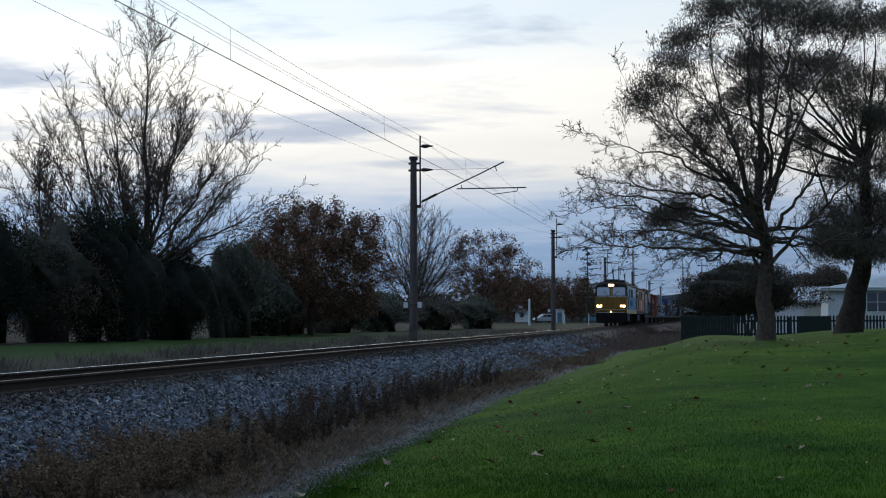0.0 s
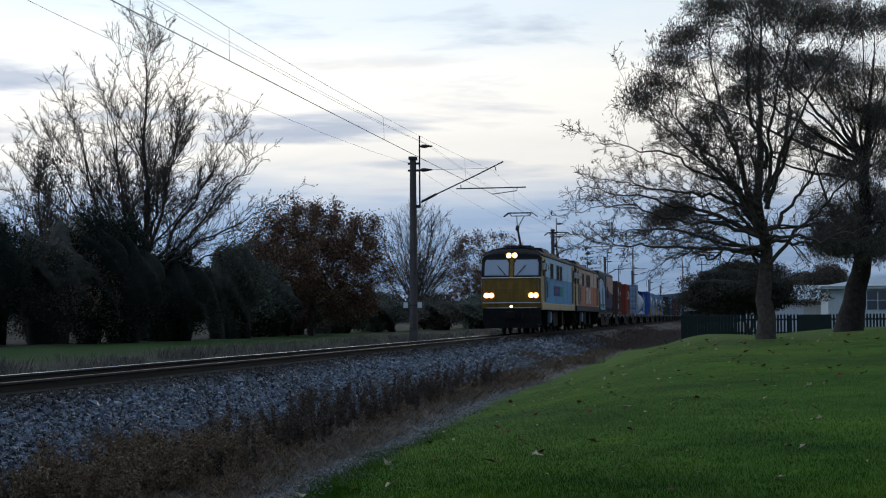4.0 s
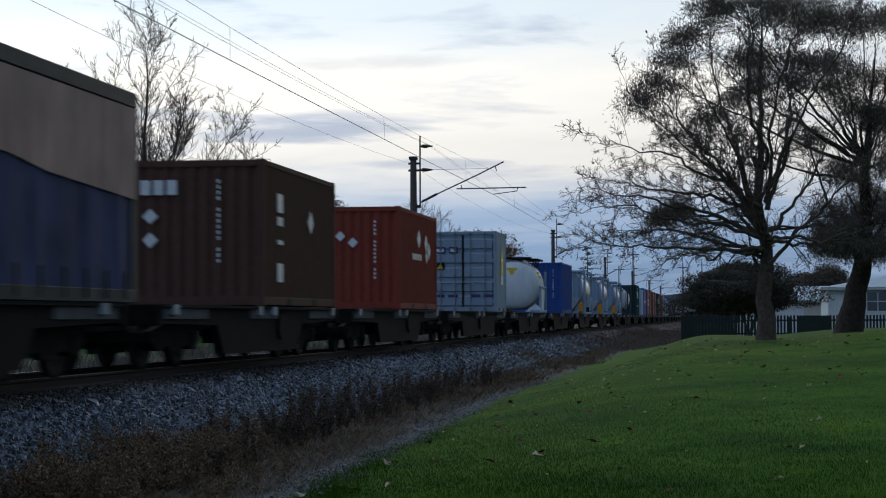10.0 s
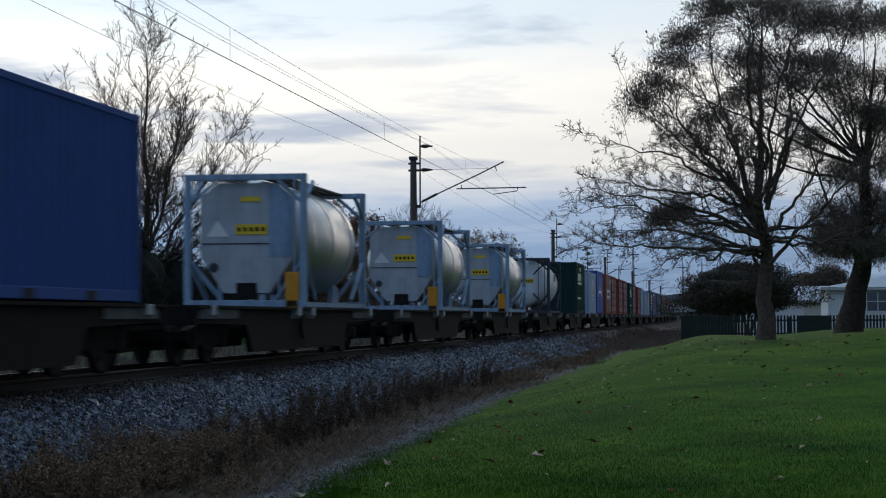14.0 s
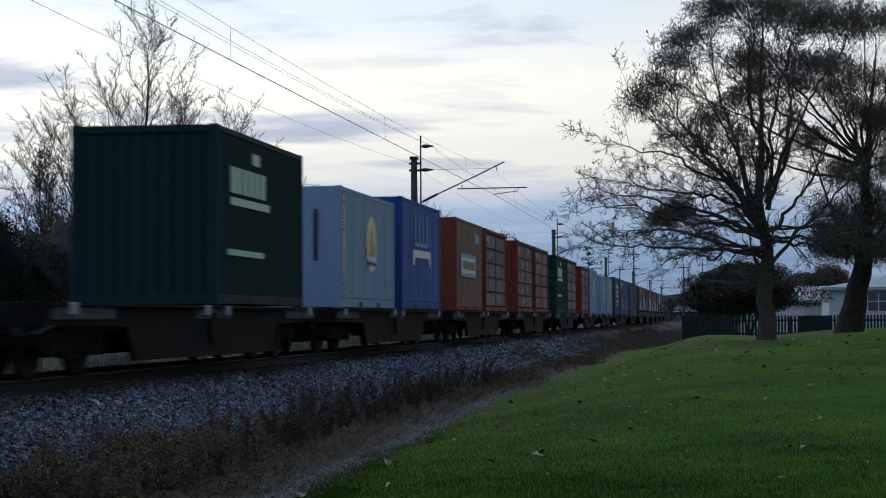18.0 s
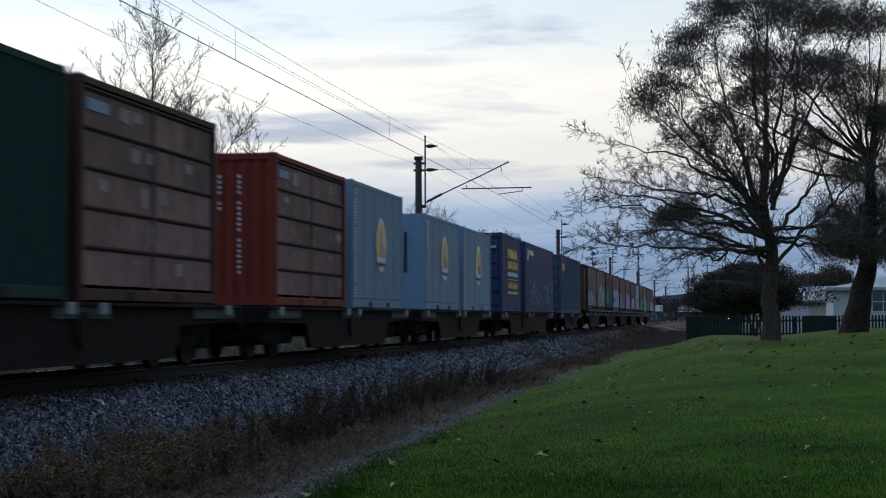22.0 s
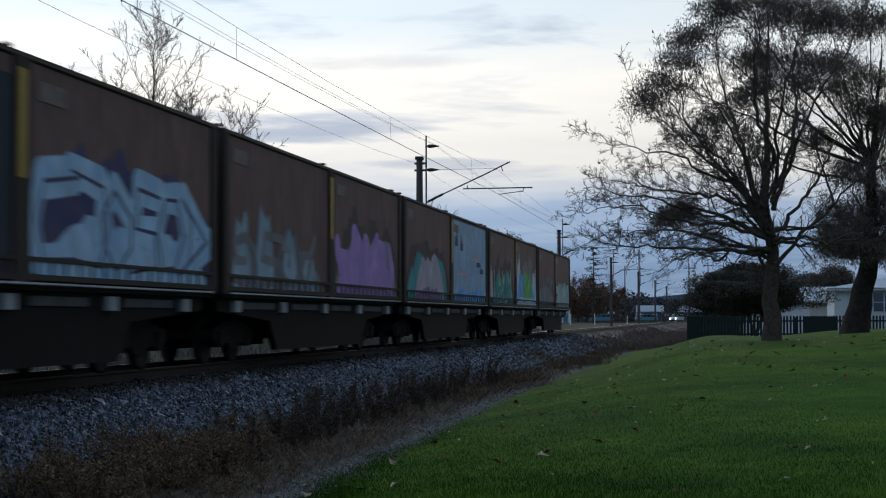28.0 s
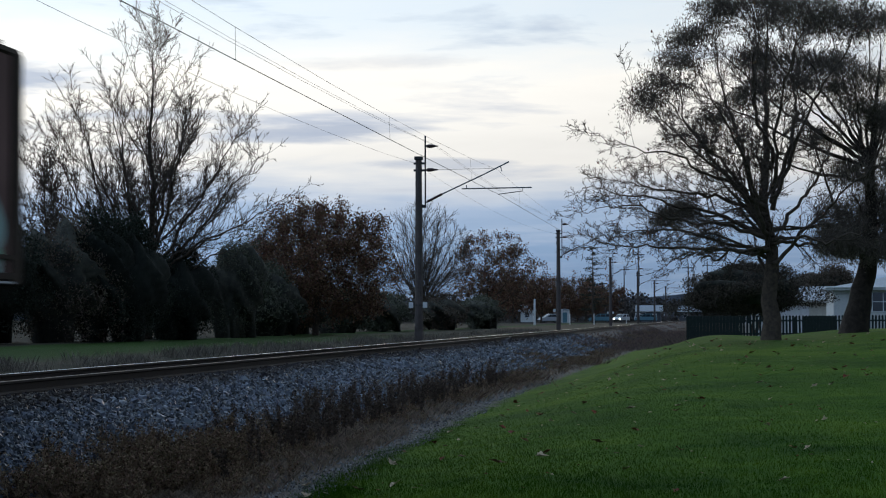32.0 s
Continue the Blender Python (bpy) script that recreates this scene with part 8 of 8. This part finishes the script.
def house(x, y, z, w, d, wall_h, rise, wall_mat, roof_mat, label, windows, hip=True):
    hs = thing("house", label, "house", pose(x, y, z), "houses")
    part("wall", Build().box(0, w, 0, d, -.6, wall_h), wall_mat, hs)
    for i in range(int(wall_h / .18)):
        part("board", Build().prism([(-.012, i * .18), (-.03, i * .18), (-.012, i * .18 + .17)], 0, -.01, w + .01), wall_mat, hs)
    o = .45
    e = d * .5 if hip else 0
    ex = min(e, w / 2 - .1)
    v = [(-o, -o, wall_h), (w + o, -o, wall_h), (w + o, d + o, wall_h), (-o, d + o, wall_h), (ex if hip else -o, d / 2, wall_h + rise), (w - ex if hip else w + o, d / 2, wall_h + rise)]
    v += [(a, b, c - .12) for a, b, c in v[:4]]
    part("roof", Build().add(v, [(0, 1, 5, 4), (1, 2, 5), (2, 3, 4, 5), (3, 0, 4), (6, 7, 1, 0), (7, 8, 2, 1), (8, 9, 3, 2), (9, 6, 0, 3), (9, 8, 7, 6)]), roof_mat, hs)
    part("fascia", Build().box(-o - .02, w + o + .02, -o - .05, -o - .01, wall_h - .16, wall_h + .04), M_WHITE, hs)
    part("gutter", Build().tube([(-o, -o - .08, wall_h), (w + o, -o - .08, wall_h)], .05, 6), M_WHITE, hs)
    for a, b, c, dd, n in windows:
        win = part("window", Build().box(a, b, -.06, .02, c, dd, .01), M_WHITE, hs, "white-framed window")
        for k in range(n):
            p0, p1 = a + .06 + k * (b - a - .06) / n, a + (k + 1) * (b - a - .06) / n
            part("pane", Build().box(p0, p1, -.068, -.061, c + .07, (c + dd) / 2 - .02), M_GLASS, win)
            part("pane", Build().box(p0, p1, -.068, -.061, (c + dd) / 2 + .02, dd - .07), M_GLASS, win)
    return hs


def car(x, y, rz, paint, label, lit=False, scale=1.0, name="car"):
    c = thing(name, label, "car", pose(x, y, -.33, 0, 0, rz), "cars")
    side = [(-2.12, .30), (-2.2, .60), (-2.1, .88), (-1.95, .94), (-1.15, 1.06), (2.12, 1.08), (2.2, .7), (2.12, .30)]
    part("body", Build().prism(side, 1, -.88, .88), paint, c)
    part("cabin", Build().prism([(-1.12, 1.06), (-.42, 1.60), (-.1, 1.68), (1.5, 1.68), (1.92, 1.56), (2.1, 1.08)], 1, -.76, .76), paint, c)
    for sy in (-1, 1):
        for a, b in ((-.88, -.02), (.06, .92), (1.0, 1.84)):
            part("window", Build().prism([(a, 1.10), (b, 1.10), (min(b, 1.74), 1.55), (max(a + .05, -.36 if a < 0 else a), 1.55)], 1, *sorted((sy * .755, sy * .77))), M_GLASS, c)
        part("sill_strip", Build().box(-2.0, 2.0, *sorted((sy * .87, sy * .892)), .30, .40), M_BLACK, c)
    part("windscreen", Build().prism([(-1.10, 1.10), (-.46, 1.58), (-.50, 1.62), (-1.18, 1.10)], 1, -.68, .68), M_GLASS, c)
    for a in (-1.32, 1.32):
        for sy in (-1, 1):
            wh = part("wheel", Build().turned([(-.1, .2), (-.1, .31), (.1, .31), (.1, .2)], 14, 1), M_TYRE, c, at=pose(a, sy * .76, .31))
            part("rim", Build().turned([(-.105, .02), (-.105, .2), (.105, .2), (.105, .02)], 12, 1), M_STEEL, wh)
    for sy in (-.62, .62):
        part("headlamp", Build().turned([(-2.21, .02), (-2.2, .10), (-2.12, .11)], 10, 0), M_CARLAMP if lit else M_SCREEN, c, at=pose(0, sy, .68))
        part("tail_lamp", Build().box(2.13, 2.18, sy - .12, sy + .12, .75, .95), M_C_RED, c)
    part("bumper", Build().box(-2.24, -2.12, -.8, .8, .32, .52, .03).box(2.1, 2.22, -.8, .8, .32, .52, .03), M_BLACK, c)
    return c


def build_street():
    house(15.5, 112, -.55, 9.5, 8, 2.92, .8, M_WEATHERBOARD, M_IRONROOF, "white weatherboard house with hipped roof behind the fence", ((2.2, 4.2, 1.45, 2.70, 3), (6.2, 7.6, 1.45, 2.7, 2)))
    hs = house(9.9, 126, -.75, 6.2, 9, 2.5, 1.0, M_CREAMWALL, M_IRONROOF, "low cream house with grey iron roof", ((.2, 1.0, .9, 1.9, 2),), hip=False)
    part("garage_door", Build().box(1.3, 4.8, -.05, .01, -.3, 2.25, .01), M_WHITE, hs, "white garage door")
    house(12.1, 150, -.6, 8.0, 8, 3.3, 1.6, M_BROWNROOF, M_BROWNROOF, "house with tall dark brown roof", ())
    for x, y, w, lab in ((-30.6, 362, 2.4, "small white gabled house by the street"), (-9.5, 400, 5, "grey house by the street"), (-1, 420, 5, "pale house at the end of the street")):
        house(x, y, -.35, w, 4, 2.3, 1.3, M_WEATHERBOARD if x < -20 else M_HAZEWALL, M_IRONROOF, lab, ((.8, 1.8, 1, 2, 1),), hip=False)
    hut = thing("line_hut", "narrow white equipment hut beside the line", "hut", pose(-21.0, 343, -.4), "")
    part("wall", Build().box(0, 1.5, 0, 1.5, 0, 2.4, .02), M_WHITE, hut)
    part("door", Build().box(.35, 1.15, -.03, .01, .1, 2.0, .01), M_TEALCAR, hut, "dull blue door")
    part("roof", Build().prism([(-.15, 2.4), (1.65, 2.4), (1.65, 2.46), (.75, 2.7), (-.15, 2.46)], 1, -.15, 1.65), M_IRONROOF, hut)
    road = Build().box(-60, 14, 352, 360, -.42, -.325)
    thing("road", "grey asphalt street across the end of the line", "road", kind="structure", mesh=road.mesh("road", M_ASPHALT))
    thing("pavement", "pale concrete kerb and footpath along the street", "pavement", kind="structure", mesh=Build().box(-60, -2.5, 349.6, 351.8, -.45, -.21, .02).mesh("pavement", M_CONCRETE))
    car(-13.9, 347, 0, M_TEALCAR, "parked teal station wagon")
    car(-7.6, 392, 180, M_WHITECAR, "parked white car by the street")
    car(-23.1, 344, 30, M_WHITECAR, "parked white car beside a pole")
    car(-6.3, 368, 0, M_TEALCAR, "parked dark blue car by the street")
    for x, y, hgt, r, lab in ((-16.4, 250, 3.5, .16, "thick white post by the line"), (-12.6, 262, 1.4, .07, "short white marker post"), (-8.7, 255, 1.5, .07, "short white marker post"), (-6.6, 300, 1.3, .08, "short pale marker post")):
        p = thing("marker_post", lab, "post", pose(x, y, -.4), "marker posts")
        part("post", Build().tube([(0, 0, 0), (0, 0, hgt)], [r, r * .85], 8), M_WHITE, p)
        part("cap", Build().turned([(hgt, r * .9), (hgt + .06, r * .6), (hgt + .1, .02)], 8, 2), M_WHITE, p)
    for x, y, hgt in ((-6.0, 330, 13), (2.5, 345, 11), (5.5, 400, 13), (-12, 395, 12), (8.5, 430, 12)):
        p = thing("street_pole", "tall thin street pole with crossarm", "pole", pose(x, y, -.4), "street poles")
        part("pole", Build().tube([(0, 0, 0), (0, 0, hgt)], [.16, .10], 7), M_CONCRETE, p)
        part("crossarm", Build().box(-1.1, 1.1, -.06, .06, hgt - .9, hgt - .75), M_DARKSTEEL, p)
    # a stepped dark conifer
    rng = np.random.default_rng(77)
    pine = thing("conifer", "tall dark conifer with tiered branches", "tree", pose(-14.1, 330, -.4), "trees")
    part("trunk", Build().tube([(0, 0, 0), (0, 0, 13.5)], [.3, .03], 7), M_BARK, pine)
    cs = []
    for k in range(13):
        z = 2.4 + k * .9
        reach = 3.9 * max(1 - (z - 2) / 13.0, .02) ** .85 + .2
        for a in rng.uniform(0, 6.28, 6):
            out = reach * rng.uniform(.6, 1.1)
            z = 2.4 + k * .9 + rng.normal(0, .16)
            part("branch", Build().tube([(0, 0, z), (math.cos(a) * out, math.sin(a) * out, z + .1)], [.05, .02], 4), M_BARK, pine)
            for t in np.linspace(.25, 1, 9):
                cs.append((math.cos(a) * out * t, math.sin(a) * out * t, z + .1 * t + rng.normal(0, .05)))
    part("needles", leaf_mesh("needles", rng, cs, .12, M_PINE, per=3, jitter=.11), None, pine)
    # far woods closing the view, broken in outline
    cs = []
    for x, y0, hh, n in [(rng.uniform(-120, 90), rng.uniform(430, 560), rng.uniform(3.5, 8.5), 260) for _ in range(170)]:
        v, _ = blob(rng, (rng.uniform(2.5, 5.5), 2.5, hh * .5), n=8)
        pick = v[rng.integers(0, len(v), n)] * rng.uniform(.5, 1.05, (n, 1))
        cs.append(pick + [x, y0, -.6])
    me = leaf_mesh("far_woods", rng, np.concatenate(cs), .42, M_FARWOOD, jitter=.3, slim=.8)
    thing("far_woods", "distant woods at the horizon, greyed for haze", "trees", kind="stuff", mesh=me)
    # the hill's blue-grey is distance haze put into its colour
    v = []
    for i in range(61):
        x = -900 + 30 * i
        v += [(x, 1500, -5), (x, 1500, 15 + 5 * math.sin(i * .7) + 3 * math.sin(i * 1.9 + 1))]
    thing("far_hill", "low wooded hill on the horizon, haze painted into its colour", "hill", kind="structure", mesh=Build().add(v, [(2 * i, 2 * i + 2, 2 * i + 3, 2 * i + 1) for i in range(60)]).mesh("far_hill", surface("far_hill", (.15, .165, .19), .95, vary=.4, grain=.03, bump=0)))


build_fence()
build_street()


def build_leaves():
    rng = random.Random(4)
    shapes = []
    for k in range(4):
        v, n = [], 9
        for i in range(n):
            a = 6.283 * i / n
            r = .07 * (1 + .35 * math.sin(a * 5 + k)) * (1.25 if i in (0, 4) else .8)
            v.append((math.cos(a) * r, math.sin(a) * r * .8, .012 + .03 * abs(math.sin(a + k)) * rng.uniform(.4, 1.2)))
        v.append((0, 0, .006))
        up = [(i, (i + 1) % n, n) for i in range(n)]
        shapes.append((v, up))
    mats = (M_LEAFBROWN, M_LEAFPALE, M_LEAFPALE, M_LEAFRED)
    meshes = [raw_mesh("fallen_leaf", *shapes[i % 4], mats[i // 4]) for i in range(16)]
    for i in range(250):
        y = 15.5 + 32 * rng.random() ** 1.2
        x = 5.3 + (9.09 + .088 * y - 5.3) * rng.random()
        if i < 14:
            x, y = rng.gauss(8.9, .8), rng.gauss(41, 3.5)
        z = float(ground_z(x, y)) + .012
        ob = thing("fallen_leaf", "curled dry fallen leaf on the lawn", "leaf", pose(x, y, z, rng.uniform(-25, 25), rng.uniform(-25, 25), rng.uniform(0, 360)), "fallen leaves", mesh=rng.choice(meshes))
        k = rng.uniform(.4, .95) if i < 120 else rng.uniform(.2, .45)
        ob.scale = (k, k, k)


build_leaves()

moving_car = car(16, 560, 70, M_WHITECAR, "white car driving with lit headlamps", lit=True)


def motions():
    for ob, rows in MOVES:
        walk(ob, rows)
    walk(moving_car, [(0, pose(32, 520, -.33, 0, 0, 75)), (20, pose(14, 455, -.33, 0, 0, 72)), (27.5, pose(-.35, 402, -.33, 0, 0, 72)), (28, pose(-1.2, 397, -.33, 0, 0, 72)),
                      (30, pose(-6.0, 387, -.33, 0, 0, 70)), (32, pose(-11.5, 374, -.33, 0, 0, 68))])


motions()
